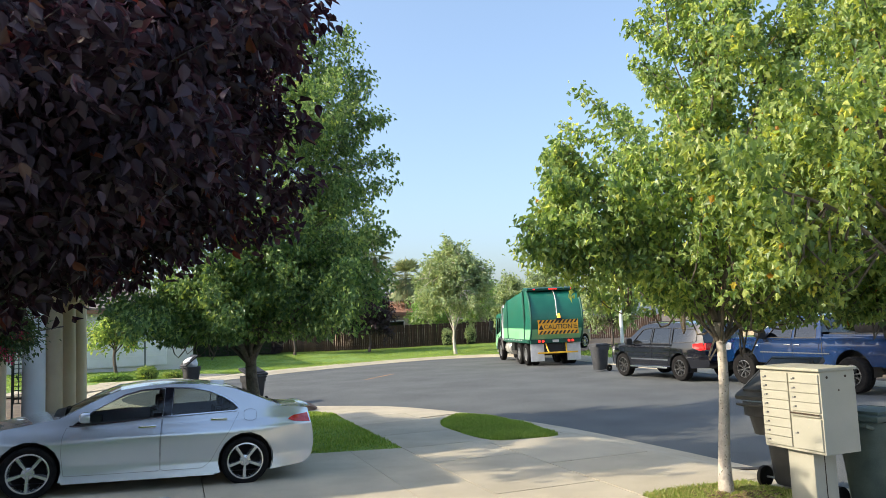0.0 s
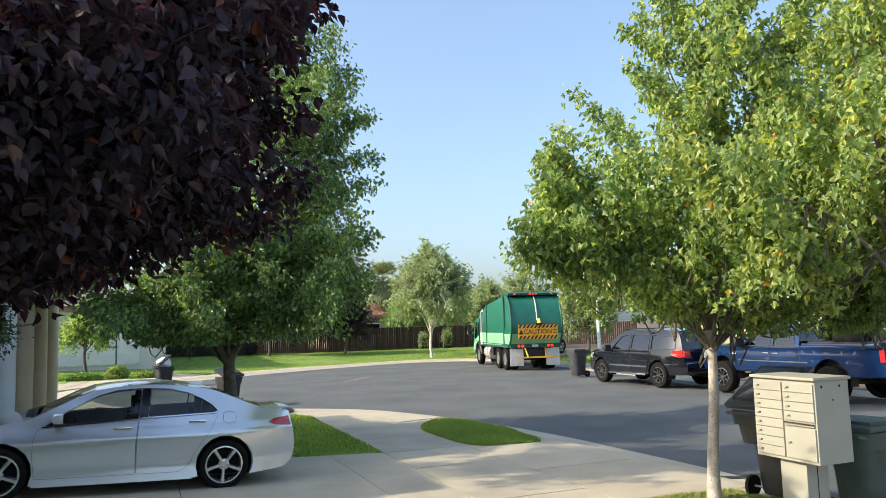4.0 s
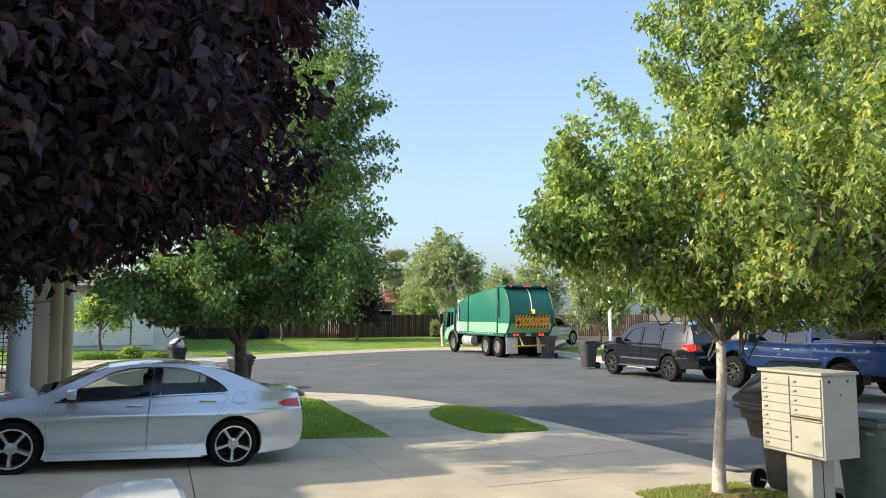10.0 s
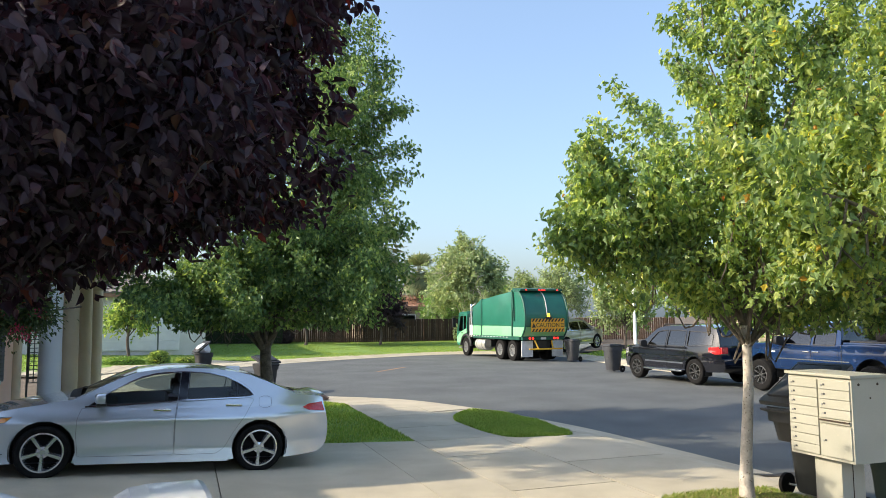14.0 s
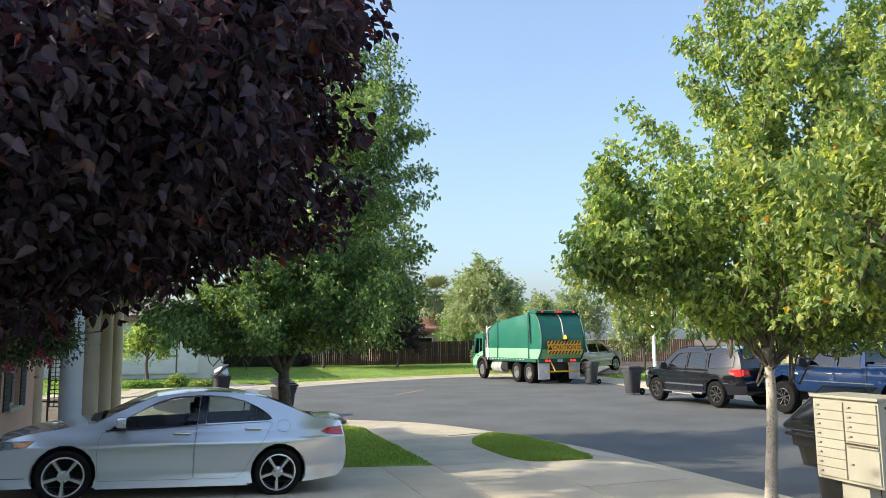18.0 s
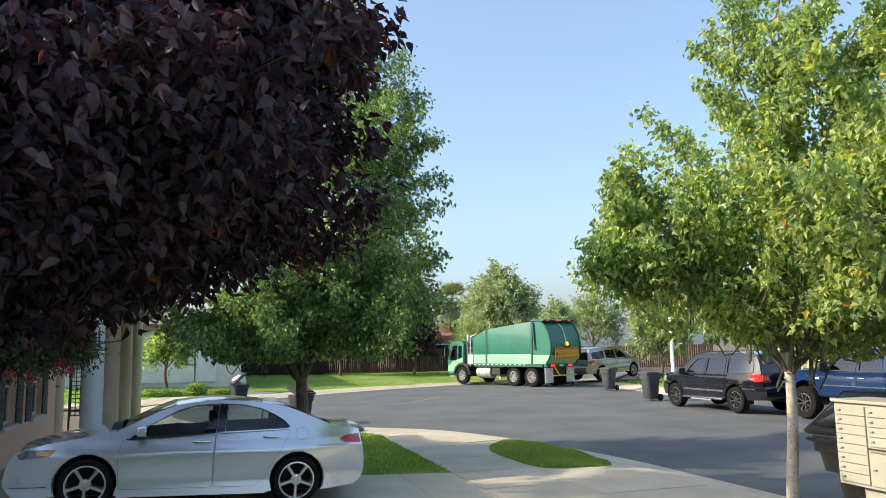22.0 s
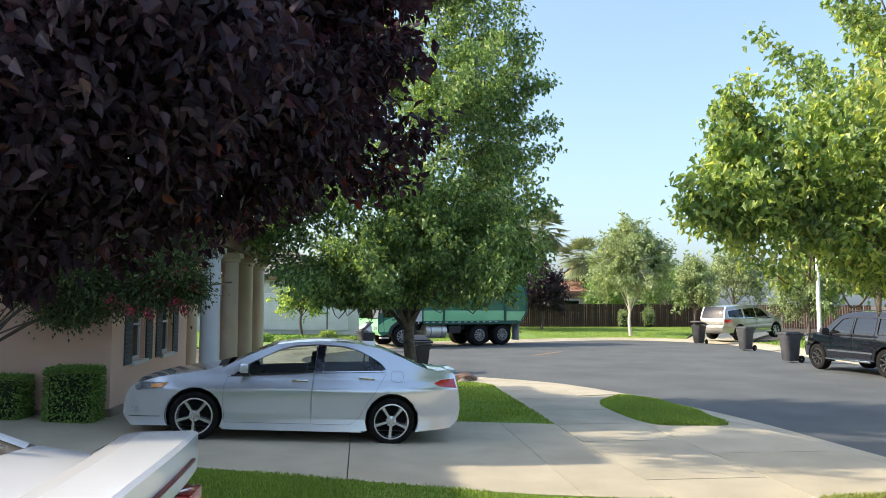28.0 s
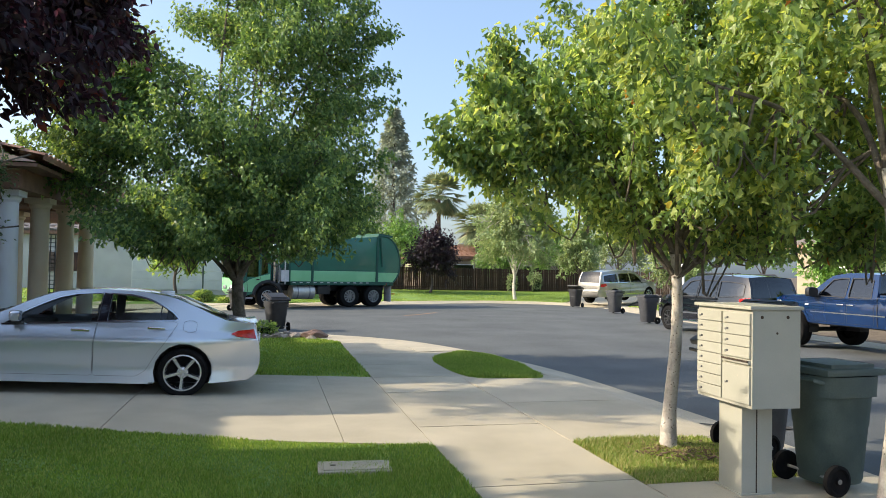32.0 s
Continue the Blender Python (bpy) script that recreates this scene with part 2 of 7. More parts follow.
def box(bm, x0, x1, y0, y1, z0, z1, bevel=0.0, m=None):
    vs = [bm.verts.new((x, y, z)) for x in (x0, x1) for y in (y0, y1) for z in (z0, z1)]
    fs = [bm.faces.new([vs[i] for i in q]) for q in ((0, 1, 3, 2), (4, 6, 7, 5), (0, 4, 5, 1), (2, 3, 7, 6), (0, 2, 6, 4), (1, 5, 7, 3))]
    if bevel:
        es = {e for f in fs for e in f.edges}
        r = bmesh.ops.bevel(bm, geom=list(es), offset=bevel, segments=2, affect="EDGES", profile=0.7)
        vs = list({v for f in r["faces"] for v in f.verts} | {v for v in vs if v.is_valid})
    if m is not None:
        for v in vs:
            v.co = m @ v.co
    return bm


def boxed(*a, **k):
    return box(bmesh.new(), *a, **k)


def lathe(bm, prof, seg=24, axis="Z", m=None, cap=True):
    """Turn (radius, height) round an axis."""
    rings = []
    for r, h in prof:
        ring = []
        for i in range(seg):
            a = 2 * math.pi * i / seg
            p = (r * math.cos(a), r * math.sin(a), h)
            p = {"Z": p, "Y": (p[0], p[2], p[1]), "X": (p[2], p[0], p[1])}[axis]
            v = Vector(p)
            ring.append(bm.verts.new(m @ v if m is not None else v))
        rings.append(ring)
    for a, b in zip(rings, rings[1:]):
        for i in range(seg):
            j = (i + 1) % seg
            q = [a[i], a[j], b[j], b[i]]
            bm.faces.new(q if axis != "Y" else q[::-1])
    for ring, flip in ((rings[0], axis != "Y"), (rings[-1], axis == "Y")):
        if cap and (ring[0].co - ring[1].co).length > 1e-4:
            bm.faces.new(ring[::-1] if flip else ring)
    return bm


def tube(bm, pts, radii, seg=8, closed=True):
    pts = [Vector(p) for p in pts]
    rings = []
    side = Vector((1, 0.3, 0.1))
    for i, p in enumerate(pts):
        d = (pts[min(i + 1, len(pts) - 1)] - pts[max(i - 1, 0)]).normalized()
        u = side - d * side.dot(d)
        if u.length < 1e-3:
            u = Vector((0, 1, 0)) - d * d.y
        u.normalize()
        side, w = u, d.cross(u)
        r = radii[i] if isinstance(radii, (list, tuple)) else radii
        rings.append([bm.verts.new(p + (u * math.cos(2 * math.pi * k / seg) + w * math.sin(2 * math.pi * k / seg)) * r) for k in range(seg)])
    for a, b in zip(rings, rings[1:]):
        for i in range(seg):
            j = (i + 1) % seg
            bm.faces.new((a[i], a[j], b[j], b[i]))
    if closed:
        bm.faces.new(rings[0][::-1])
        bm.faces.new(rings[-1])
    return bm


def curve_through(pts, n=6, closed=False):
    """Catmull-Rom points through the given ones."""
    P = [np.array(p, float) for p in pts]
    P = [P[-1]] + P + P[:2] if closed else [2 * P[0] - P[1]] + P + [2 * P[-1] - P[-2]]
    out = []
    for a, b, c, d in zip(P, P[1:], P[2:], P[3:]):
        for k in range(n):
            t = k / n
            out.append(0.5 * (2 * b + (c - a) * t + (2 * a - 5 * b + 4 * c - d) * t * t + (3 * b - a - 3 * c + d) * t ** 3))
    if not closed:
        out.append(P[-2])
    return out


# ---- the street, a bulb at its end, and the lots round it ----
ROAD_Z = -0.12
_near = [(6.95, -90), (6.95, -40), (6.95, -6), (6.95, -2.3), (6.85, 0.5), (6.7, 2.6), (6.25, 5.0), (5.6, 7.2), (4.6, 9.2), (2.8, 10.7),
         (0.8, 11.9), (-1.5, 14.2), (-2.6, 17.5), (-2.0, 20.8), (0.5, 24.2), (3.5, 26.8), (7, 29.0), (10.5, 30.8), (14, 31.9),
         (17, 31.2), (18.9, 28.5), (19.2, 25.5), (18.6, 22), (18.0, 18), (17.6, 14), (17.4, 8), (17.4, -6), (17.4, -40), (17.4, -90)]
ROAD = np.array(curve_through(_near, 5))[:, :2]
_seg_a, _seg_b = ROAD[:-1], ROAD[1:]


def road_dist(x, y):
    """Distance from the kerb line, negative on the road."""
    p = np.array((x, y))
    ab = _seg_b - _seg_a
    t = np.clip(((p - _seg_a) * ab).sum(1) / (ab * ab).sum(1), 0, 1)
    d = np.hypot(*(p - _seg_a - ab * t[:, None]).T).min()
    yi, yj = _seg_a[:, 1], _seg_b[:, 1]
    cross = ((yi > y) != (yj > y)) & (x < _seg_a[:, 0] + (y - yi) / np.where(yj == yi, 1e-9, yj - yi) * ab[:, 0])
    inside = cross.sum() % 2 == 1
    return -d if inside else d


def ground_z(x, y):
    d = road_dist(x, y)
    if d <= 0:
        return ROAD_Z + 0.05 * min(1.0, -d / 4.0)
    if d < 0.5:
        return ROAD_Z + 0.07 * (d / 0.5) ** 1.5
    if y < -3 and x < 3:
        # the near lots climb towards their doorsteps
        near = min(1.0, max(0.0, (-3 - y) / 6)) * min(1.0, max(0.0, (2.9 - x) / 3.6))
        return -0.05 + min(0.45, 0.046 * max(0.0, d - 5.8)) + 0.42 * near * near * (3 - 2 * near)
    return -0.05 + min(0.45, 0.046 * max(0.0, d - 5.8)) if x < 9 else -0.05 + min(0.30, 0.03 * max(0.0, d - 2.0))


def draped(name, poly, material, lift, cell=0.6, kind="", parent=None, rim=0.0):
    """A sheet over the ground within an outline, with a short skirt down its rim."""
    bm = bmesh.new()
    bm.faces.new([bm.verts.new((x, y, 0)) for x, y in poly])
    bmesh.ops.triangulate(bm, faces=bm.faces[:])
    xs, ys = [p[0] for p in poly], [p[1] for p in poly]
    for lo, hi, no in ((min(xs), max(xs), (1, 0, 0)), (min(ys), max(ys), (0, 1, 0))):
        k = math.ceil(lo / cell) * cell
        while k < hi:
            bmesh.ops.bisect_plane(bm, geom=bm.verts[:] + bm.edges[:] + bm.faces[:], plane_co=Vector(no) * k, plane_no=no)
            k += cell
    for v in bm.verts:
        v.co.z = ground_z(v.co.x, v.co.y) + lift
    if rim:
        r = bmesh.ops.extrude_edge_only(bm, edges=[e for e in bm.edges if e.is_boundary])
        for v in r["geom"]:
            if isinstance(v, bmesh.types.BMVert):
                v.co.z -= rim
    bmesh.ops.recalc_face_normals(bm, faces=bm.faces[:])
    if sum(f.normal.z for f in bm.faces) < 0:
        bmesh.ops.reverse_faces(bm, faces=bm.faces[:])
    ob = mesh_ob(name, bm, material)
    if kind:
        ob["kind"] = kind
    if parent:
        ob.parent = parent
    return ob


# the earth, one sheet out to the horizon
bm = bmesh.new()
_xs = [-1500, -400, -150, -70, -40, -25] + list(np.arange(-18, 36.1, 1.5)) + [45, 60, 90, 160, 400, 1500]
_ys = [-1500, -400, -150, -70, -40, -25] + list(np.arange(-18, 57.1, 1.5)) + [65, 90, 160, 400, 1500]
_grid = [[bm.verts.new((x, y, min(ground_z(x, y), 0.4) - (0.10 if abs(road_dist(x, y)) > 1.2 else 0.22))) for y in _ys] for x in _xs]
for a, b in zip(_grid, _grid[1:]):
    for i in range(len(_ys) - 1):
        bm.faces.new((a[i], b[i], b[i + 1], a[i + 1]))
tagged(mesh_ob("ground", bm, M["soil"], True), "bare brown earth under the lots", "ground", kind="structure")

# road sheet
_inner = [p for p in ROAD if -60 < p[1]]
draped("road", [(6.95, -60)] + [tuple(p) for p in _inner] + [(17.4, -60)], M["asphalt"], 0.0, 2.0, "structure")["label"] = "dark grey asphalt street with a round end"


M["faded_orange"] = surf("faded_orange_paint", (0.16, 0.11, 0.07), (0.42, 0.22, 0.09), 3, 0.85, 0.4, 160)


def offset_line(pts, d):
    P = np.array(pts)
    T = np.gradient(P, axis=0)
    N = np.stack([-T[:, 1], T[:, 0]], 1) / np.hypot(*T.T)[:, None]
    return P + N * d


draped("road_marking", [(6.45, 18.95), (6.62, 18.86), (8.45, 21.15), (8.30, 21.25)], M["faded_orange"], 0.004, 1.0, "structure")["label"] = "short faded orange paint stroke on the asphalt"
# rolled concrete kerb along both sides, in cast lengths
_prof = [(-0.02, ROAD_Z - 0.1), (-0.02, ROAD_Z + 0.015), (0.28, ROAD_Z + 0.025), (0.42, ROAD_Z + 0.055), (0.56, ROAD_Z + 0.085), (0.72, ROAD_Z + 0.09), (0.72, ROAD_Z - 0.1)]
kerb = tagged(new("kerb"), "pale rolled concrete kerb along the asphalt", "kerb", kind="structure")
_line = [p for p in ROAD if -16 < p[1]]
_line = np.array(curve_through([tuple(p) for p in _line[::2]], 4))
_len = np.r_[0, np.cumsum(np.hypot(*np.diff(_line, axis=0).T))]
_k = 0.0
while _k < _len[-1] - 1:
    n = 9
    s = np.linspace(_k + 0.006, min(_k + 3.0, _len[-1]) - 0.006, n)
    seg = np.stack([np.interp(s, _len, _line[:, 0]), np.interp(s, _len, _line[:, 1])], 1)
    bm = bmesh.new()
    rows = []
    for d, z in _prof:
        rows.append([bm.verts.new((*p, z)) for p in offset_line(seg, d)])
    for a, b in zip(rows, rows[1:]):
        for i in range(n - 1):
            bm.faces.new((a[i], a[i + 1], b[i + 1], b[i]))
    bm.faces.new([r[0] for r in rows])
    bm.faces.new([r[-1] for r in rows][::-1])
    bmesh.ops.recalc_face_normals(bm, faces=bm.faces[:])
    part("kerb_length", bm, M["kerb"], kerb)
    _k += 3.0

M["joint"] = surf("joint_grit", (0.035, 0.032, 0.028), (0.07, 0.062, 0.052), 6, 0.95, 0.4, 120)
# near pavement: slabs with open joints on a cast bed
_bed = [(2.9, -14)] + [tuple(p) for p in offset_line(ROAD, 0.70) if -14 < p[1] < 16 and p[0] < 8] + [(-1.0, 11.6), (1.2, 10.0), (2.3, 8.9), (2.88, 8.0)]
draped("pavement_bed", _bed, M["joint"], 0.017, 1.0, "structure")["label"] = "dark gritty bed under the pavement slabs"
pavement = tagged(new("pavement"), "pale concrete pavement slabs with dark joints", "pavement", kind="structure")


def slab(poly, parent=pavement, name="slab", lift=0.03):
    """One cast slab: outline drawn in by the joint, over the ground."""
    c = np.mean(poly, axis=0)
    P = [tuple(np.array(p) + (c - p) / np.hypot(*(c - p)) * 0.013) for p in poly]
    return draped(name, P, M["concrete"], lift, 0.75, "", parent, 0.07)


def kerb_x(y):
    """The pavement's street edge on the near side."""
    P = offset_line(ROAD[:60], 0.71)
    return float(np.interp(y, P[:, 1], P[:, 0]))


_y = -14.0
for _cut in (-12.4, -10.8, -9.2, -7.6, -6.0, -4.6, -2.2, 0.2, 1.75, 3.4, 5.2, 6.6):
    slab([(2.9, _y), (4.42, _y), (4.42, _cut), (2.9, _cut)])
    _y = _cut
for a, b in ((-14, -11), (-11, -8.0), (-8.0, -6.2), (-6.2, -4.75)):
    slab([(4.42, a), (kerb_x(a), a), (kerb_x(b), b), (4.42, b)])
slab([(4.42, -3.15), (kerb_x(-3.15), -3.15), (kerb_x(-0.8), -0.8), (4.42, -0.8)])
slab([(4.42, -0.8), (kerb_x(-0.8), -0.8), (kerb_x(1.4), 1.4), (4.42, 1.4)])
slab([(6.0, -4.75), (kerb_x(-4.7), -4.75), (kerb_x(-3.15), -3.15), (6.0, -3.15)])
slab([(4.42, 1.4), (kerb_x(1.4), 1.4), (kerb_x(3.4), 3.4), (kerb_x(4.9), 4.9), (5.34, 5.72), (4.42, 5.5)], lift=0.019)
_bx = [tuple(p) for p in offset_line(ROAD, 0.71) if -0.5 < p[0] < 5.7 and 5.7 < p[1] < 16]
slab([(4.42, 5.5)] + _bx[0:7] + [(2.93, 7.9), (2.9, 6.6), (4.42, 6.6)])
slab([(2.93, 7.9)] + _bx[6:12] + [(2.35, 8.8)])
slab([(2.35, 8.8)] + _bx[11:] + [(-0.8, 11.4), (0.5, 9.4)])

# the neighbour's driveway beside the parked saloon
drive = tagged(new("driveway"), "pale concrete driveway in large slabs", "driveway", kind="structure")


def lo(x):
    return -2.35 - 0.25 * x


def hi(x):
    return 2.5 - 0.24 * x


for a, b in ((-8.6, -5.8), (-5.8, -3.2), (-3.2, -0.52), (-0.52, 2.0), (2.0, 2.9)):
    slab([(a, lo(a)), (b, lo(b)), (b, hi(b)), (a, hi(a))], drive)
own = tagged(new("driveway_own"), "pale concrete driveway under the white car", "driveway", kind="structure")
for a, b in ((-9, -6.2), (-6.2, -3.4), (-3.4, -0.75)):
    for c, d in ((-14.0, -11.0), (-11.0, -7.6), (-7.6, -4.4)):
        if c < -7.7 or b < -3:
            slab([(a, c), (b, c), (b, d), (a, d)], own)
    if b > -3:
        continue
    slab([(a, -4.4), (b, -4.4), (b, lo(b) - 0.02), (a, lo(a) - 0.02)], own)

# lawns: turf sheets with rounded edges
_island = [tuple(p) for p in curve_through([(4.5, 4.2), (4.42, 3.0), (4.6, 1.72), (5.25, 1.5), (5.85, 1.5), (6.0, 2.3), (6.08, 3.4), (6.0, 4.7), (5.62, 5.6), (5.1, 5.35)], 4, True)]
_strip = [(4.43, -3.16), (5.99, -3.16), (5.99, -4.74), (4.43, -4.74)]
_lawn_front = [(-3.39, lo(-3.39) - 0.015), (2.893, lo(2.89) - 0.015), (2.893, -12.5), (-0.73, -12.5), (-0.73, -7.59), (-3.39, -7.59)]
_lawn_mid = [(-2.3, hi(-2.3) + 0.015), (2.893, hi(2.89) + 0.015), (2.893, 6.5), (2.90, 7.9), (2.33, 8.77), (0.5, 9.38), (-2.3, 9.6)]
_lawn_far = [(3.6, 28.4), (7, 30.3), (10.3, 32.0), (14, 33.1), (17.2, 32.6), (18.6, 31.4), (24.5, 41.5), (26, 47), (-2, 47), (-2, 33)]
_lawn_east = [(20.6, 27.0), (20.4, 24), (19.9, 20), (19.3, 15), (30, 15), (32, 27), (28.5, 33)]
_lawn_side = [(0.1, 27.55), (0.2, 30.5), (-2.1, 32.8), (-2.1, 33.8), (-13.5, 33.8), (-13.5, 24.0), (-7.6, 24.0), (-6.6, 27.55)]
for nm, poly, mt, cell in (("lawn_island", _island, "turf", 0.4), ("lawn_strip", _strip, "dry_turf", 0.4), ("lawn_front", _lawn_front, "turf", 0.8),
                           ("lawn_middle", _lawn_mid, "turf", 0.8), ("lawn_far", _lawn_far, "turf", 2.5), ("lawn_east", _lawn_east, "turf", 2.5), ("lawn_side", _lawn_side, "turf", 2.0)):
    draped(nm, poly, M[mt], 0.024, cell, "structure", rim=0.06)["label"] = "mown green grass bed" if mt == "turf" else "dry patchy grass bed round a young tree"
far_drive = tagged(new("driveway_far"), "pale concrete driveway up to a fenced house", "driveway", kind="structure")
for poly in ([(18.6, 31.2), (20.4, 27.4), (23.2, 31.3), (21.4, 35.6)], [(21.4, 35.6), (23.2, 31.3), (27.5, 36.5), (25.0, 42)]):
    slab(poly, far_drive)
side_drive = tagged(new("driveway_side"), "pale concrete drive between two front gardens", "driveway", kind="structure")
slab([(-1.0, 25.5), (1.9, 28.4), (0.35, 30.4), (0.25, 27.2)], side_drive)
slab([(-4.1, 21.9), (-1.15, 25.5), (0.08, 27.5), (-3.2, 27.5)], side_drive)
slab([(-4.15, 21.9), (-3.25, 27.5), (-6.55, 27.5), (-7.55, 22.5)], side_drive)
far_walk = tagged(new("pavement_far"), "pale concrete pavement round the far lawn", "pavement", kind="structure")
_fa, _fb = offset_line(ROAD, 0.71), offset_line(ROAD, 1.9)
_idx = [i for i in range(len(ROAD)) if ROAD[i, 1] > 12]
for i in _idx[4:-1:2]:
    j = min(i + 2, len(ROAD) - 1)
    slab([tuple(_fa[i]), tuple(_fa[j]), tuple(_fb[j]), tuple(_fb[i])], far_walk)


def in_poly(x, y, poly):
    c, n = False, len(poly)
    for i in range(n):
        (xa, ya), (xb, yb) = poly[i], poly[i - 1]
        if (ya > y) != (yb > y) and x < (xb - xa) * (y - ya) / (yb - ya) + xa:
            c = not c
    return c


def grass(name, poly, count, h, material, label, seed, yclip=None, wide=0.006):
    """Many single blades over an outline, in clumps of uneven height."""
    rng = np.random.default_rng(seed)
    P = np.array(poly)
    lo_, hi_ = P.min(0), P.max(0)
    if yclip:
        lo_[1] = max(lo_[1], yclip)
    pts = []
    while len(pts) < count:
        for x, y in rng.uniform(lo_, hi_, (count, 2)):
            if in_poly(x, y, poly):
                pts.append((x, y))
                if len(pts) == count:
                    break
    pts = np.array(pts)
    gx, gy = np.linspace(lo_[0], hi_[0], 12), np.linspace(lo_[1], hi_[1], 12)
    gz = np.array([[ground_z(x, y) for y in gy] for x in gx])
    fx = np.clip((pts[:, 0] - lo_[0]) / (hi_[0] - lo_[0]) * 11, 0, 10.999)
    fy = np.clip((pts[:, 1] - lo_[1]) / (hi_[1] - lo_[1]) * 11, 0, 10.999)
    ix, iy = fx.astype(int), fy.astype(int)
    tx, ty = fx - ix, fy - iy
    z = (gz[ix, iy] * (1 - tx) * (1 - ty) + gz[ix + 1, iy] * tx * (1 - ty) + gz[ix, iy + 1] * (1 - tx) * ty + gz[ix + 1, iy + 1] * tx * ty) + 0.022
    a = rng.uniform(0, 2 * np.pi, count)
    patch = 0.75 + 0.35 * np.sin(pts[:, 0] * 2.1 + np.sin(pts[:, 1] * 1.7)) * np.sin(pts[:, 1] * 2.6 + 1.3 * pts[:, 0])
    hh = h * rng.uniform(0.5, 1.25, count) * patch
    lean = rng.uniform(0.1, 0.8, count) * hh
    b = rng.uniform(0, 2 * np.pi, count)
    w = wide * rng.uniform(0.7, 1.4, count)
    base = np.c_[pts, z]
    side = np.c_[np.cos(a) * w, np.sin(a) * w, np.zeros(count)]
    mid = base + np.c_[np.cos(b) * lean * 0.35, np.sin(b) * lean * 0.35, hh * 0.6]
    tip = base + np.c_[np.cos(b) * lean, np.sin(b) * lean, hh]
    V = np.stack([base - side, base + side, mid + side * 0.7, mid - side * 0.7, tip], 1).reshape(-1, 3)
    k = np.arange(count) * 5
    me = bpy.data.meshes.new(name)
    me.from_pydata(V.tolist(), [], [q for i in k.tolist() for q in ((i, i + 1, i + 2, i + 3), (i + 3, i + 2, i + 4))])
    me.materials.append(material)
    return tagged(new(name, me), label, "grass", kind="stuff")


grass("grass_front", _lawn_front, 120000, 0.055, M["blade"], "short dense green lawn grass", 3, -7.2)
grass("grass_island", _island, 20000, 0.06, M["blade"], "short green grass between pavement and kerb", 4, wide=0.008)
grass("grass_middle", _lawn_mid, 36000, 0.06, M["blade"], "short green lawn grass in the shade", 5, wide=0.009)
grass("grass_strip", _strip, 17000, 0.065, M["dry_blade"], "thin dry yellow-green grass", 6)
grass("grass_far", _lawn_far, 40000, 0.05, M["blade"], "mown green grass before the fence", 7, wide=0.025)
grass("grass_side", _lawn_side, 12000, 0.05, M["blade"], "mown green grass before a pale house", 9, wide=0.025)
grass("grass_east", _lawn_east, 9000, 0.09, M["blade"], "mown green grass by a driveway", 8, wide=0.03)


# ---- houses, fence ----
M["stucco"] = surf("pink_stucco", (0.90, 0.60, 0.45), (0.94, 0.65, 0.49), 1.2, 0.92, 0.6, 130)
M["stucco_pale"] = surf("pale_stucco", (0.55, 0.54, 0.52), (0.64, 0.63, 0.61), 1.0, 0.92, 0.5, 120)
# for walls out of view only, made white to reflect fill light
M["stucco_bounce"] = surf("white_bounce_stucco", (0.72, 0.70, 0.66), (0.80, 0.78, 0.74), 1.0, 0.92, 0.5, 120)
M["stucco_tan"] = surf("tan_stucco", (0.315, 0.255, 0.188), (0.375, 0.307, 0.232), 1.0, 0.92, 0.5, 120)
M["column"] = surf("column_plaster", (0.72, 0.585, 0.41), (0.82, 0.685, 0.50), 2.0, 0.85, 0.3, 110)
M["column_white"] = surf("white_column_plaster", (0.784, 0.795, 0.806), (0.862, 0.874, 0.885), 2.0, 0.85, 0.3, 110)
M["beam"] = surf("brown_beam", (0.20, 0.11, 0.07), (0.30, 0.17, 0.11), 3, 0.8, 0.3, 60)
M["tile"] = surf("roof_tile", (0.30, 0.15, 0.10), (0.44, 0.25, 0.17), 2.5, 0.85, 0.5, 60, island=0.15)
M["tile_dark"] = surf("dark_roof_tile", (0.14, 0.12, 0.11), (0.24, 0.21, 0.19), 2.5, 0.85, 0.5, 60, island=0.15)
M["shutter"] = surf("grey_shutter", (0.06, 0.075, 0.08), (0.09, 0.105, 0.11), 4, 0.6, 0.2, 80)
M["trim_white"] = surf("white_trim", (0.72, 0.72, 0.70), (0.80, 0.80, 0.78), 3, 0.6, 0.1, 90)
M["pane"] = glassy("window_pane", (0.10, 0.12, 0.13), 0.3)
# near-black colour, painted as the shade of an unlit interior
M["room_shade"] = surf("room_shade_sheet", (0.05, 0.05, 0.05), (0.08, 0.075, 0.07), 2, 0.9, 0.0, 40)
M["fence"] = surf("fence_board", (0.0372, 0.0205, 0.013), (0.0744, 0.0409, 0.0242), 3.0, 0.9, 0.5, 70, rand=0.35)
M["garage_tan"] = surf("tan_garage_door", (0.33, 0.29, 0.24), (0.40, 0.35, 0.29), 2.0, 0.6, 0.1, 70)
M["garage"] = surf("garage_door", (0.62, 0.63, 0.64), (0.70, 0.71, 0.72), 2.0, 0.6, 0.1, 70)


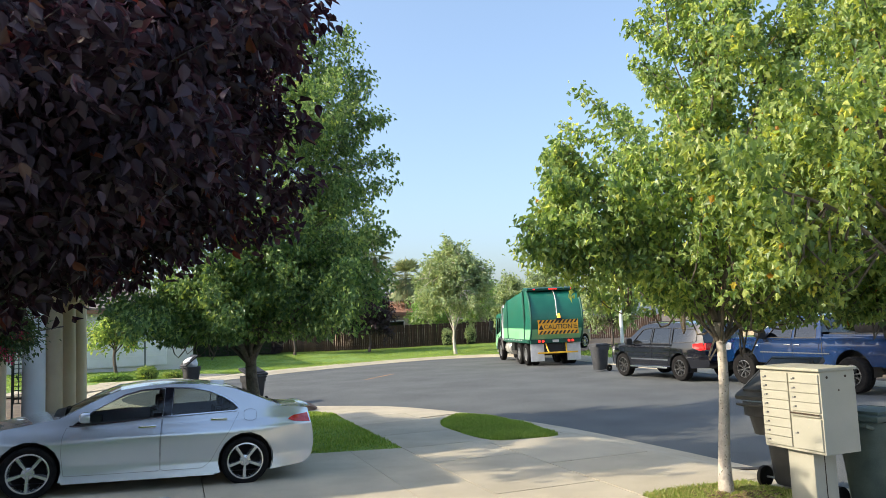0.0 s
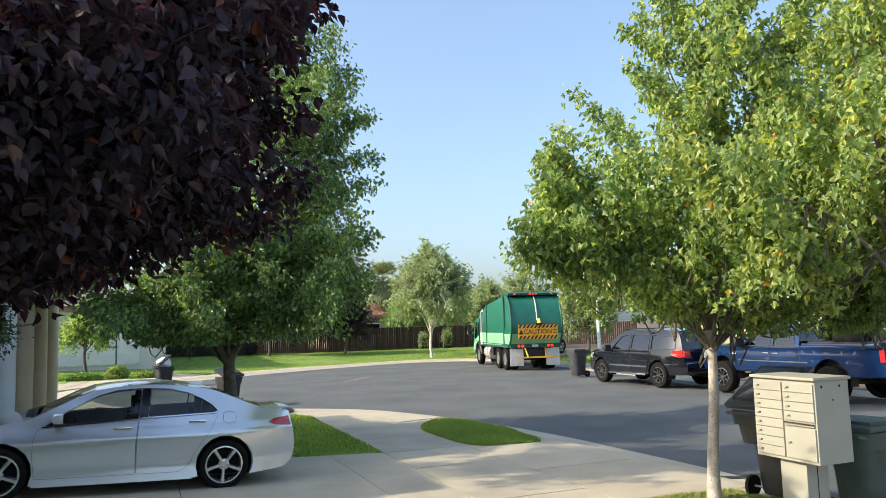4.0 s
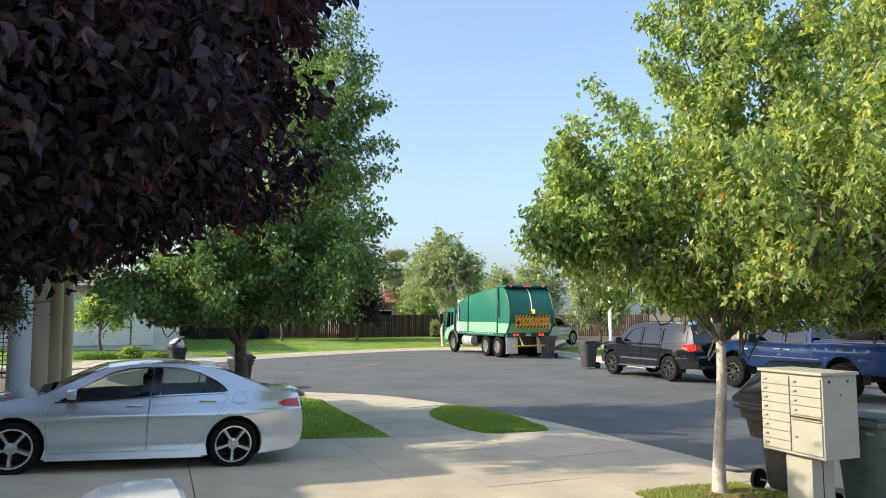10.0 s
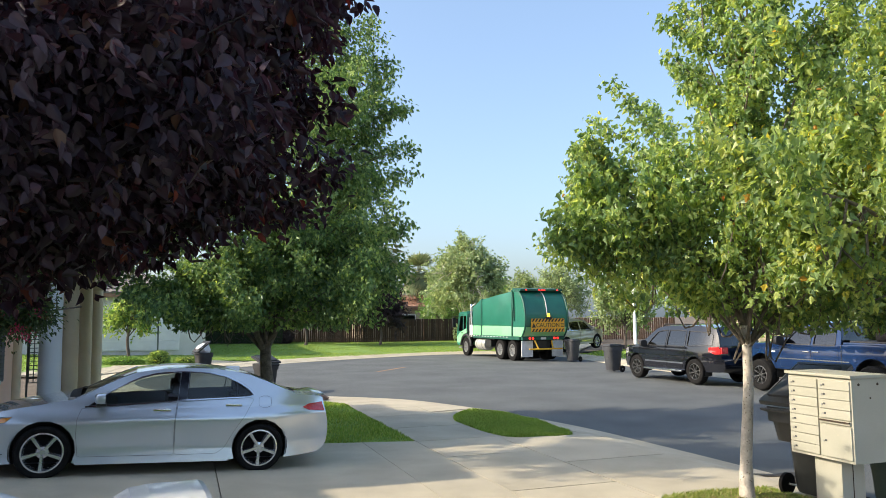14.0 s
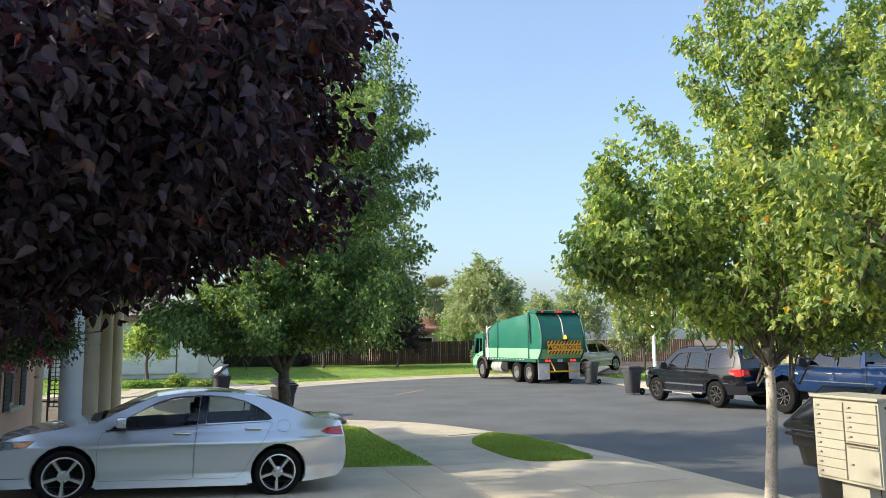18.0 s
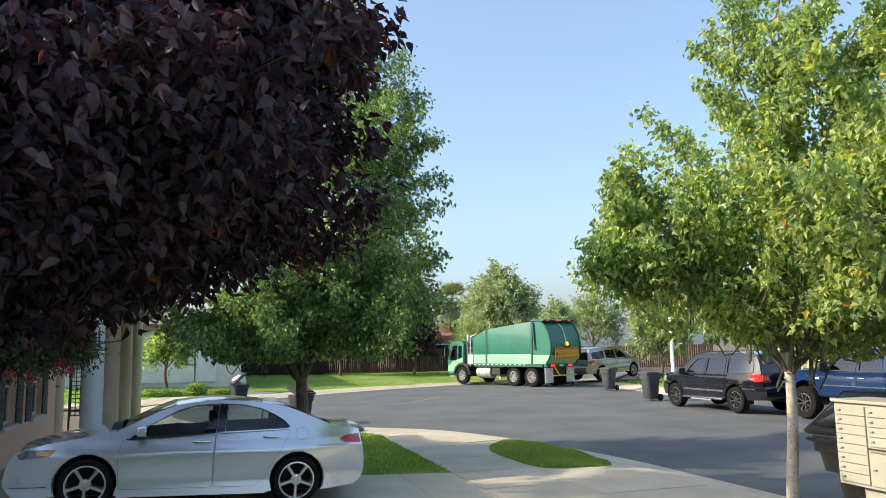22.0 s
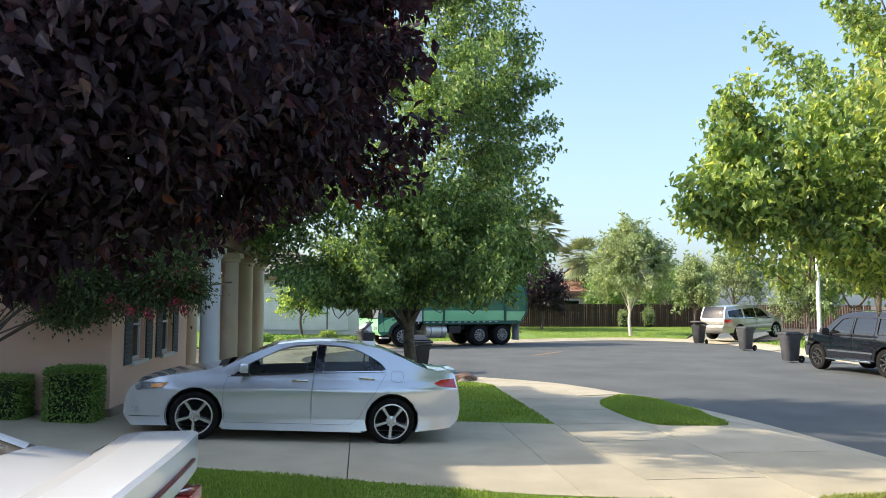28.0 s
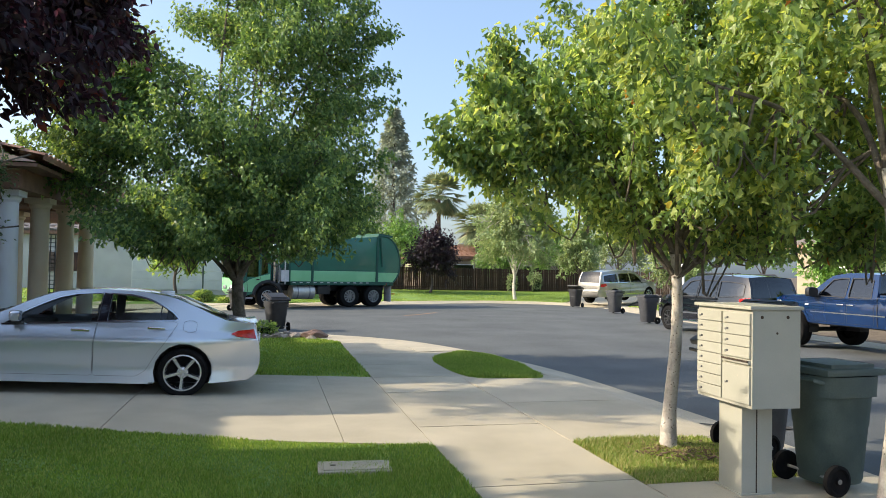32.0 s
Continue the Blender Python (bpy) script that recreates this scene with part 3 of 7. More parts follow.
def wall(name, x0, x1, y0, y1, z0, z1, material, label="", holes=(), axis="x"):
    """A wall slab; holes are (a0, a1, z0, z1) along the given axis and go through it."""
    bm = bmesh.new()
    lo_, hi_ = (x0, x1) if axis == "x" else (y0, y1)
    cuts = sorted({lo_, hi_, *(h[0] for h in holes), *(h[1] for h in holes)})
    zs = sorted({z0, z1, *(h[2] for h in holes), *(h[3] for h in holes)})
    for a, b in zip(cuts, cuts[1:]):
        for c, d in zip(zs, zs[1:]):
            if any(h[0] <= a and b <= h[1] and h[2] <= c and d <= h[3] for h in holes):
                continue
            box(bm, *((a, b, y0, y1) if axis == "x" else (x0, x1, a, b)), c, d)
    bmesh.ops.remove_doubles(bm, verts=bm.verts[:], dist=1e-4)
    seen = {}
    for f in bm.faces:
        seen.setdefault(tuple(round(v, 3) for v in f.calc_center_median()), []).append(f)
    bmesh.ops.delete(bm, geom=[f for fs in seen.values() if len(fs) > 1 for f in fs], context="FACES_ONLY")
    ob = mesh_ob(name, bm, material)
    return tagged(ob, label, "wall", kind="structure")


def tiled(poly, material, parent, rows=0.34, wave=0.24, name="tile_course"):
    """Barrel tiles on a roof slope: poly is (eave left, eave right, top right, top left)."""
    a, b, c, d = (Vector(p) for p in poly)
    n = (b - a).cross(d - a).normalized()
    if n.z < 0:
        n = -n
    up = max((d - a).length, (c - b).length)
    k = max(2, int(up / rows))
    for i in range(k):
        t0, t1 = i / k, min(1.0, (i + 1.12) / k)
        p0, p1, q0, q1 = a.lerp(d, t0), b.lerp(c, t0), a.lerp(d, t1), b.lerp(c, t1)
        w = max((p1 - p0).length, 0.3)
        m = max(4, int(w / wave * 4))
        bm = bmesh.new()
        rr = []
        for s in range(m + 1):
            h = n * (0.05 + 0.045 * abs(math.sin(math.pi * s / 4)))
            f = s / m
            rr.append((bm.verts.new(p0.lerp(p1, f) + h + n * 0.035), bm.verts.new(q0.lerp(q1, f) + h), bm.verts.new(p0.lerp(p1, f) + n * 0.01)))
        for u, v in zip(rr, rr[1:]):
            bm.faces.new((u[0], v[0], v[1], u[1]))
            bm.faces.new((u[2], v[2], v[0], u[0]))
        part(name, bm, material, parent)


def hip_roof(name, x0, x1, y0, y1, z, rise, material, over=0.45, label="tiled hip roof", fine=True):
    root = tagged(new(name), label, "roof", kind="structure")
    x0, x1, y0, y1 = x0 - over, x1 + over, y0 - over, y1 + over
    w = min(x1 - x0, y1 - y0) / 2
    if x1 - x0 > y1 - y0:
        r0, r1 = (x0 + w, (y0 + y1) / 2, z + rise), (x1 - w, (y0 + y1) / 2, z + rise)
        faces = [((x0, y0, z), (x1, y0, z), r1, r0), ((x1, y1, z), (x0, y1, z), r0, r1), ((x1, y0, z), (x1, y1, z), r1, r1), ((x0, y1, z), (x0, y0, z), r0, r0)]
    else:
        r0, r1 = ((x0 + x1) / 2, y0 + w, z + rise), ((x0 + x1) / 2, y1 - w, z + rise)
        faces = [((x0, y0, z), (x1, y0, z), r0, r0), ((x1, y1, z), (x0, y1, z), r1, r1), ((x1, y0, z), (x1, y1, z), r1, r0), ((x0, y1, z), (x0, y0, z), r0, r1)]
    for f in faces:
        tiled(f, material, root, 0.36 if fine else 0.8, 0.24 if fine else 0.5)
    bm = bmesh.new()
    box(bm, x0, x1, y0, y1, z - 0.20, z - 0.01)
    part("eave_board", bm, M["beam"], root)
    part("roof_deck", extr_hip(faces), M["beam"], root)
    return root


def extr_hip(faces):
    bm = bmesh.new()
    for f in faces:
        pts = []
        for p in f:
            if p not in pts:
                pts.append(p)
        bm.faces.new([bm.verts.new(p) for p in pts])
    return bm


def window(name, y0, y1, z0, z1, x, depth=0.14, shutters=True, face=1):
    """A window in a wall that faces +x (face 1) or -x: frame, sill, panes, shutters."""
    root = tagged(new(name), "white-framed window with dark grey shutters" if shutters else "white-framed window", "window", kind="structure")
    xi = x - face * depth
    for nm, (a, b, c, d) in (("frame_bottom", (y0, y1, z0, z0 + 0.06)), ("frame_top", (y0, y1, z1 - 0.06, z1)), ("frame_side", (y0, y0 + 0.06, z0 + 0.06, z1 - 0.06)), ("frame_side", (y1 - 0.06, y1, z0 + 0.06, z1 - 0.06)),
                             ("glazing_bar", (y0 + 0.06, y1 - 0.06, (z0 + z1) / 2 - 0.02, (z0 + z1) / 2 + 0.02))):
        part(nm, boxed(min(xi, xi + face * 0.06), max(xi, xi + face * 0.06), a, b, c, d, 0.006), M["trim_white"], root)
    for c, d in ((z0 + 0.06, (z0 + z1) / 2 - 0.02), ((z0 + z1) / 2 + 0.02, z1 - 0.06)):
        part("pane", boxed(min(xi + face * 0.02, xi + face * 0.03), max(xi + face * 0.02, xi + face * 0.03), y0 + 0.06, y1 - 0.06, c, d), M["pane"], root).visible_shadow = False
    part("window_sill", boxed(min(xi, x + face * 0.07), max(xi, x + face * 0.07), y0 - 0.06, y1 + 0.06, z0 - 0.07, z0 - 0.002, 0.01), M["trim_white"], root)
    # thin dark sheet behind the panes, indoor shade put into its colour
    part("room_shade_sheet", boxed(xi - 0.5 if face > 0 else xi + 0.45, xi - 0.45 if face > 0 else xi + 0.5, y0 - 0.3, y1 + 0.3, z0 - 0.2, z1 + 0.2), M["room_shade"], root)
    if shutters:
        for a, b in ((y0 - 0.42, y0 - 0.03), (y1 + 0.03, y1 + 0.42)):
            sh = part("shutter", boxed(min(x + face * 0.003, x + face * 0.03), max(x + face * 0.003, x + face * 0.03), a, b, z0 - 0.04, z1 + 0.05, 0.004), M["shutter"], root)
            k = z0 + 0.02
            while k < z1:
                bm = boxed(-0.016, 0.016, a + 0.05, b - 0.05, -0.006, 0.006)
                s = part("slat", bm, M["shutter"], sh)
                s.matrix_basis = pose(x + face * 0.034, 0, k, 0, 35 * face, 0)
                k += 0.075
    return root


# the neighbour's house: rendered walls, porch on round columns
HZ = 0.18
_h1, _h2 = (2.62, 3.38, 1.0, 2.25), (4.5, 5.3, 1.0, 2.25)
wall("wall_south", -15.0, -4.3, 1.6, 1.8, HZ - 0.3, 3.1, M["stucco"], "pink-beige rendered house wall in shade")
wall("wall_east", -4.5, -4.3, 1.8, 6.4, HZ - 0.3, 3.1, M["stucco"], "pink-beige rendered house wall with two windows", (_h1, _h2), "y")
wall("wall_recess", -7.2, -7.0, 6.6, 13.0, HZ - 0.3, 3.1, M["stucco"], "rendered wall of the porch recess")
wall("wall_return", -7.0, -4.3, 6.4, 6.6, HZ - 0.3, 3.1, M["stucco"], "rendered return wall of the porch")
wall("wall_north", -15.0, -7.0, 13.0, 13.2, HZ - 0.3, 3.1, M["stucco"], "rendered house wall")
wall("wall_west", -15.2, -15.0, 1.6, 13.2, HZ - 0.3, 3.1, M["stucco"], "rendered house wall")
for i, h in enumerate((_h1, _h2)):
    window(f"window_{i + 1}", h[0], h[1], h[2], h[3], -4.3)
tagged(mesh_ob("baseboard", boxed(-4.31, -4.26, 1.56, 6.4, HZ - 0.1, HZ + 0.16), M["stucco_tan"]), "darker plinth at the foot of the wall", "trim", kind="structure")
tagged(mesh_ob("baseboard", boxed(-15.0, -4.26, 1.55, 1.598, HZ - 0.1, HZ + 0.16), M["stucco_tan"]), "darker plinth at the foot of the wall", "trim", kind="structure")
hip_roof("roof_main", -15.2, -4.3, 1.6, 13.2, 3.2, 2.6, M["tile"])
for i, (x, y, r, mt, lab) in enumerate(((-3.02, 2.72, 0.17, "column_white", "white plastered porch column"), (-2.95, 4.2, 0.165, "column", "tan plastered porch column"),
                                        (-2.9, 5.75, 0.165, "column", "tan plastered porch column"), (-2.85, 7.25, 0.165, "column", "tan plastered porch column"), (-4.62, 8.3, 0.18, "column", "tan plastered porch column"))):
    c = holder("porch_column", pose(x, y, HZ), lab, "column", "porch columns")
    part("shaft", lathe(bmesh.new(), [(r * 1.02, 0.1), (r * 1.02, 0.6), (r, 1.4), (r * 0.93, 2.62)], 28), M[mt], c, smooth=True)
    part("base", lathe(bmesh.new(), [(r * 1.3, -0.15), (r * 1.3, 0.06), (r * 1.15, 0.10), (r * 1.03, 0.12)], 28), M[mt], c, smooth=True)
    bm = lathe(bmesh.new(), [(r * 0.94, 2.60), (r * 1.12, 2.64), (r * 1.12, 2.68), (r * 1.25, 2.70)], 28)
    box(bm, -r * 1.3, r * 1.3, -r * 1.3, r * 1.3, 2.70, 2.80, 0.01)
    part("capital", bm, M[mt], c, smooth=True)
porch = tagged(new("porch_roof"), "brown porch beam under a tiled lean-to roof", "roof", kind="structure")
part("beam", boxed(-3.2, -2.7, 2.3, 8.0, 2.98, 3.30, 0.015), M["beam"], porch)
part("beam", boxed(-4.3, -3.2, 2.3, 2.6, 2.98, 3.30, 0.015), M["beam"], porch)
part("beam", boxed(-7.0, -3.2, 7.7, 8.0, 2.98, 3.30, 0.015), M["beam"], porch)
part("soffit", boxed(-7.0, -2.4, 2.0, 8.3, 3.302, 3.36), M["beam"], porch)
tiled(((-2.3, 1.9, 3.40), (-2.3, 8.4, 3.40), (-7.0, 8.4, 4.6), (-7.0, 1.9, 4.6)), M["tile"], porch)
part("gable_end", extr_hip([((-2.4, 1.98, 3.38), (-7.0, 1.98, 3.38), (-7.0, 1.98, 4.55))]), M["stucco"], porch)
tagged(draped("porch_floor", [(-7.0, 2.3), (-2.55, 2.3), (-2.55, 8.2), (-7.0, 8.2)], M["concrete"], 0.03, 1.0, "structure", rim=0.1), "pale concrete porch floor", "floor")
lat = holder("lattice_screen", pose(-3.95, 8.7, HZ), "black lattice screen between porch columns", "screen")
for k in range(9):
    part("upright", boxed(-0.42 + 0.1 * k, -0.40 + 0.1 * k, -0.012, 0.012, 0.5, 2.3), M["shutter"], lat)
for k in range(19):
    part("crossbar", boxed(-0.42, 0.42, 0.0, 0.02, 0.5 + 0.1 * k, 0.52 + 0.1 * k), M["shutter"], lat)
part("post", boxed(-0.46, -0.42, -0.02, 0.02, -0.05, 2.4), M["shutter"], lat)
part("post", boxed(0.42, 0.46, -0.02, 0.02, -0.05, 2.4), M["shutter"], lat)


def plain_house(name, x0, x1, y0, y1, h, mat_wall, mat_roof, label, openings, rise=2.0):
    """A house across the street: walls, tiled roof, windows and garage doors set in its faces."""
    z0 = ground_z((x0 + x1) / 2, (y0 + y1) / 2) - 0.2
    root = holder(name, pose(0, 0, 0), label, "house")
    part("wall", boxed(x0, x1, y0, y1, z0 - 0.6, z0 + h + 0.2), M[mat_wall], root)
    rf = hip_roof("roof", x0, x1, y0, y1, z0 + h + 0.4, rise, M[mat_roof], fine=False)
    for key in ("kind", "category"):
        del rf[key]
    rf.parent = root
    for face, a, b, c, d, kind in openings:
        t = 0.05
        ext = {"S": (a, b, y0 - t, y0 + 0.02), "N": (a, b, y1 - 0.02, y1 + t), "W": (x0 - t, x0 + 0.02, a, b), "E": (x1 - 0.02, x1 + t, a, b)}[face]
        g = part("garage_door" if kind == "garage" else "window", boxed(*ext, z0 + 0.2 + c, z0 + 0.2 + d, 0.0), M["trim_white"], root)
        o = {"S": (0, -0.02), "N": (0, 0.02), "W": (-0.02, 0), "E": (0.02, 0)}[face]
        if kind == "garage":
            for k in range(4):
                zz = z0 + 0.22 + c + (d - c - 0.05) * k / 4
                e2 = (ext[0] + 0.06, ext[1] - 0.06, ext[2] + o[1], ext[3] + o[1]) if face in "SN" else (ext[0] + o[0], ext[1] + o[0], ext[2] + 0.06, ext[3] - 0.06)
                part("panel", boxed(*e2, zz + 0.01, zz + (d - c - 0.05) / 4 - 0.01, 0.01), M["garage_tan" if mat_wall == "stucco_tan" else "garage"], g)
        else:
            e2 = (ext[0] + 0.07, ext[1] - 0.07, ext[2] + o[1], ext[3] + o[1]) if face in "SN" else (ext[0] + o[0], ext[1] + o[0], ext[2] + 0.07, ext[3] - 0.07)
            part("pane", boxed(*e2, z0 + 0.27 + c, z0 + 0.13 + d), M["pane"], g)
    return root


plain_house("house", -14, 0.2, 34, 46, 3.0, "stucco_pale", "tile_dark", "pale grey single-storey house with a white garage door", [("S", -6.5, -1.2, 0.0, 2.2, "garage"), ("S", -11, -9.2, 0.9, 2.1, "window")])
plain_house("house", 15, 31, 57, 67, 2.7, "stucco_tan", "tile", "tan house with a terracotta tiled roof behind the fence", [("S", 18, 20, 1.0, 2.2, "window"), ("S", 25, 27, 1.0, 2.2, "window")], 1.3)
plain_house("house", 27.5, 40, 11, 22, 3.0, "stucco_tan", "tile_dark", "tan rendered house with a tan garage door across the street", [("W", 12.2, 17.0, 0.0, 2.2, "garage"), ("W", 18.6, 20.4, 0.9, 2.1, "window")])
plain_house("house", 27.5, 40, -8, 7, 3.0, "stucco_tan", "tile", "tan rendered house across the street", [("W", -1, 3.8, 0.0, 2.2, "garage"), ("W", 4.8, 6.2, 0.9, 2.1, "window"), ("W", -5.5, -3.5, 0.9, 2.1, "window")])
plain_house("house", 27.5, 40, -28, -13, 3.0, "stucco_tan", "tile", "tan rendered house further along the street", [("W", -20, -15.2, 0.0, 2.2, "garage")])
# unseen walls behind and beside the camera, whitened as reflectors
plain_house("house", -16, 1.8, -34, -22.2, 3.0, "stucco_bounce", "tile", "white rendered house behind the near lawn", [("N", -8, -3.2, 0.0, 2.2, "garage"), ("N", -0.6, 0.9, 0.9, 2.1, "window")])
# out of view, added to throw its shadow over the front lawn
plain_house("house", -21, -9.2, -6.5, -1.9, 6.1, "stucco_bounce", "tile", "white two-storey house at the head of a driveway", [("E", -5.2, -3.6, 0.9, 2.1, "window"), ("E", -5.2, -3.6, 3.6, 4.9, "window")], 1.2)
plain_house("garage", -19, -9.2, -17.6, -7.0, 2.7, "stucco_bounce", "tile", "white garage with a white door behind the white car", [("E", -13.4, -8.9, 0.0, 2.2, "garage")], 1.3)
# two blocks out of view, sized to keep the driveway in shade
plain_house("garage_wing", -15.0, -9.2, -1.3, 0.7, 4.8, "stucco", "tile", "garage wing of the pink-beige house", [("E", -0.9, 0.3, 0.0, 2.1, "window")], 0.5)
plain_house("upper_storey", -15.0, -8.6, 0.7, 6.4, 5.7, "stucco", "tile", "upper storey of the pink-beige house", [("E", 2.4, 3.9, 3.7, 4.9, "window")], 1.2)
plain_house("house", -31, -17.5, 16, 32, 3.0, "stucco_tan", "tile_dark", "tan rendered house beyond the bulb", [("E", 20, 22, 0.9, 2.1, "window")])

# board fence behind the far lawn
fence = tagged(new("fence"), "weathered red-brown board fence behind the lawn", "fence")
_pm = None
for i in range(292):
    x = -7.0 + 0.15 * i
    y = 45.0 - 0.0 * i if x < 27 else 45.0 - (x - 27) * 0.55
    if _pm is None:
        bm = boxed(-0.068, 0.068, -0.01, 0.01, 0, 1.78, 0.004)
        ob = part("board", bm, M["fence"], fence)
        _pm = ob.data
        ob.matrix_basis = pose(x, y, 0.25)
    else:
        share("board", _pm, fence, pose(x, y, 0.25 + 0.015 * math.sin(i * 2.3), 0, 0.5 * math.sin(i * 1.7), 0 if x < 27 else -28.8))
for i in range(19):
    x = -7.0 + 2.4 * i
    share("post", _pm, fence, pose(x, (45.05 if x < 27 else 45.05 - (x - 27) * 0.55), 0.22) @ Matrix.Diagonal((0.75, 5.0, 1.0, 1)))
for z in (0.5, 1.7):
    part("rail", boxed(-7.1, 27, 45.012, 45.06, z, z + 0.09), M["fence"], fence)


# ---- trees ----
def leaf_shape(kind):
    """One small folded leaf, stalk at the origin, tip along +x: points and faces."""
    if kind == "maple":
        o = [(0, 0), (0.08, 0.18), (0.20, 0.19), (0.42, 0.44), (0.48, 0.24), (0.68, 0.18), (1.0, 0.0)]
    elif kind == "plum":
        o = [(0, 0), (0.10, 0.15), (0.32, 0.29), (0.60, 0.23), (0.82, 0.09), (1.0, 0.0)]
    elif kind == "small":
        o = [(0, 0), (0.4, 0.27), (1.0, 0.0)]
    else:
        o = [(0, 0), (0.5, 0.12), (1.0, 0.0)]
    k = len(o)
    up = [(x, y, 0.45 * abs(y) - 0.26 * x * x) for x, y in o]
    dn = [(x, -y, 0.45 * abs(y) - 0.26 * x * x) for x, y in o[1:-1]]
    pts = up + dn
    faces = [(0, *range(k, 2 * k - 2), k - 1), (k - 1, *range(k - 2, 0, -1), 0)]
    return np.array(pts), [f for f in faces]


def leaves(name, spots, ways, sizes, kind, material, rng, droop=0.5):
    """Leaves at the spots, pointing along the ways with scatter, as one mesh."""
    T, F = leaf_shape(kind)
    n, k = len(spots), len(T)
    X = ways + rng.normal(0, 0.55, (n, 3))
    X[:, 2] -= droop
    X /= np.linalg.norm(X, axis=1)[:, None]
    N = rng.normal(0, 0.75, (n, 3)) + (0, 0, 1.0)
    Y = np.cross(N, X)
    Y /= np.linalg.norm(Y, axis=1)[:, None] + 1e-9
    Z = np.cross(X, Y)
    V = spots[:, None] + sizes[:, None, None] * (T[None, :, 0, None] * X[:, None] + T[None, :, 1, None] * Y[:, None] + T[None, :, 2, None] * Z[:, None])
    me = bpy.data.meshes.new(name)
    me.from_pydata(V.reshape(-1, 3).tolist(), [], [tuple(i * k + j for j in f) for i in range(n) for f in F])
    if kind == "plum":
        me.shade_smooth()
    me.materials.append(material)
    return me


def tree(name, base, trunk, fork, lobes, twigs, per, leaf, kind, mats, label, seed, spray=0.32, droop=0.5, shell=0.55,
         lean=(0, 0), limbs=5, category="tree", group="", twig_r=0.006, cut=None, show_all=True, sprig=0.0, boughs=0, rise=0.65, fan=0.10, reach=1.0):
    """trunk: radius at the foot; fork: height of the first limbs; lobes: (x, y, z, rx, ry, rz, weight) round the base."""
    rng = np.random.default_rng(seed)
    bx, by, bz = base
    root = holder(name, pose(bx, by, bz), label, category, group)
    top = max(l[2] + 0.4 * l[5] for l in lobes)
    stem = [Vector((lean[0] * t * t + 0.05 * math.sin(5 * t + seed), lean[1] * t * t + 0.05 * math.cos(4 * t + seed), -0.1 + (fork + 0.1) * t)) for t in np.linspace(0, 1, 9)]
    bm = bmesh.new()
    rad = [trunk * (1.35 if i == 0 else 1.12 if i == 1 else 1.0 - 0.04 * i) for i in range(9)]
    tube(bm, stem, rad, 14)
    part("trunk", bm, mats[0], root, smooth=True)
    head = stem[-1]
    W = np.array([l[6] for l in lobes], float)
    W /= W.sum()
    bones, bm = [], bmesh.new()
    for l in lobes:
        c = Vector(l[:3])
        via = head.lerp(c, 0.45) + Vector((rng.normal(0, 0.1), rng.normal(0, 0.1), 0.18 * (c - head).length * rng.uniform(0.2, 1)))
        pts = [Vector(p) for p in curve_through([stem[-2 if rng.random() < 0.5 else -1], via, c, c + (c - via) * (0.1 if boughs else 0.5)], 4)]
        r0 = trunk * 0.55 * (0.5 + min(0.5, l[6] / W.size))
        tube(bm, pts, [max(0.012, r0 * (1 - 0.93 * i / (len(pts) - 1))) for i in range(len(pts))], 8)
        bones += pts[2:]
    B = np.array(bones)
    cents, outs = [], []
    if boughs:
        # rising boughs through each lobe, leafy all along
        share_ = np.maximum(3, np.round(W * len(lobes) * boughs)).astype(int)
        each = max(4, twigs // int(share_.sum()))
        for l, k in zip(lobes, share_):
            size = (l[3] + l[4] + l[5]) / 3
            away = np.array((l[0], l[1], 0.0))
            away /= np.linalg.norm(away) + 0.25
            for _ in range(k):
                v = rng.normal(0, 1, 3)
                v *= rng.uniform(0, 1) ** 0.4 / np.linalg.norm(v)
                mid = np.array(l[:3]) + v * np.array(l[3:6]) * 0.85
                d = 0.8 * away + 0.75 * np.array((v[0], v[1], 0.3 * v[2])) + np.array((0, 0, rise)) + rng.normal(0, 0.22, 3)
                d /= np.linalg.norm(d)
                half_ = size * reach * rng.uniform(0.55, 0.85)
                ends = [mid - d * half_ - (0, 0, 0.10 * half_), mid + (0, 0, 0.06 * half_), mid + d * half_]
                if cut is not None and (cut(mid - (0, 0, 0.12)) or cut(ends[2])):
                    continue
                q = B[np.argmin(((B - ends[0]) ** 2).sum(1))]
                line = [Vector(p) for p in curve_through([q, ends[0], ends[1], ends[2]], 3)]
                tube(bm, line, [twig_r * (2.6 - 2.2 * i / (len(line) - 1)) for i in range(len(line))], 4, False)
                for s in (np.arange(each) + rng.uniform(0, 1, each)) / each:
                    p = ends[0] * (1 - s) ** 2 + 2 * s * (1 - s) * ends[1] + ends[2] * s * s + rng.normal(0, fan * (1.25 - s), 3) * size
                    if cut is not None and cut(p):
                        continue
                    cents.append(p)
                    outs.append(d)
        twigs = len(cents)
    while len(cents) < twigs:
        l = lobes[rng.choice(len(lobes), p=W)]
        v = rng.normal(0, 1, 3)
        v /= np.linalg.norm(v)
        r = rng.uniform(shell, 1.0) ** 0.7
        r *= 0.86 + 0.30 * math.sin(3.1 * v[0] * 2 + seed) * math.sin(2.7 * v[1] * 2 + l[0]) + 0.10 * rng.normal()
        p = np.array(l[:3]) + v * r * np.array(l[3:6])
        if cut is not None and cut(p):
            continue
        cents.append(p)
        outs.append(v)
    C, O = np.array(cents), np.array(outs)
    for p, v in () if boughs else zip(C[:: 1 if show_all else 3], O[:: 1 if show_all else 3]):
        q = B[np.argmin(((B - p) ** 2).sum(1) + 0.3 * np.maximum(0, B[:, 2] - p[2]))]
        mid = (q + p) / 2 + (0, 0, 0.08 * np.linalg.norm(p - q))
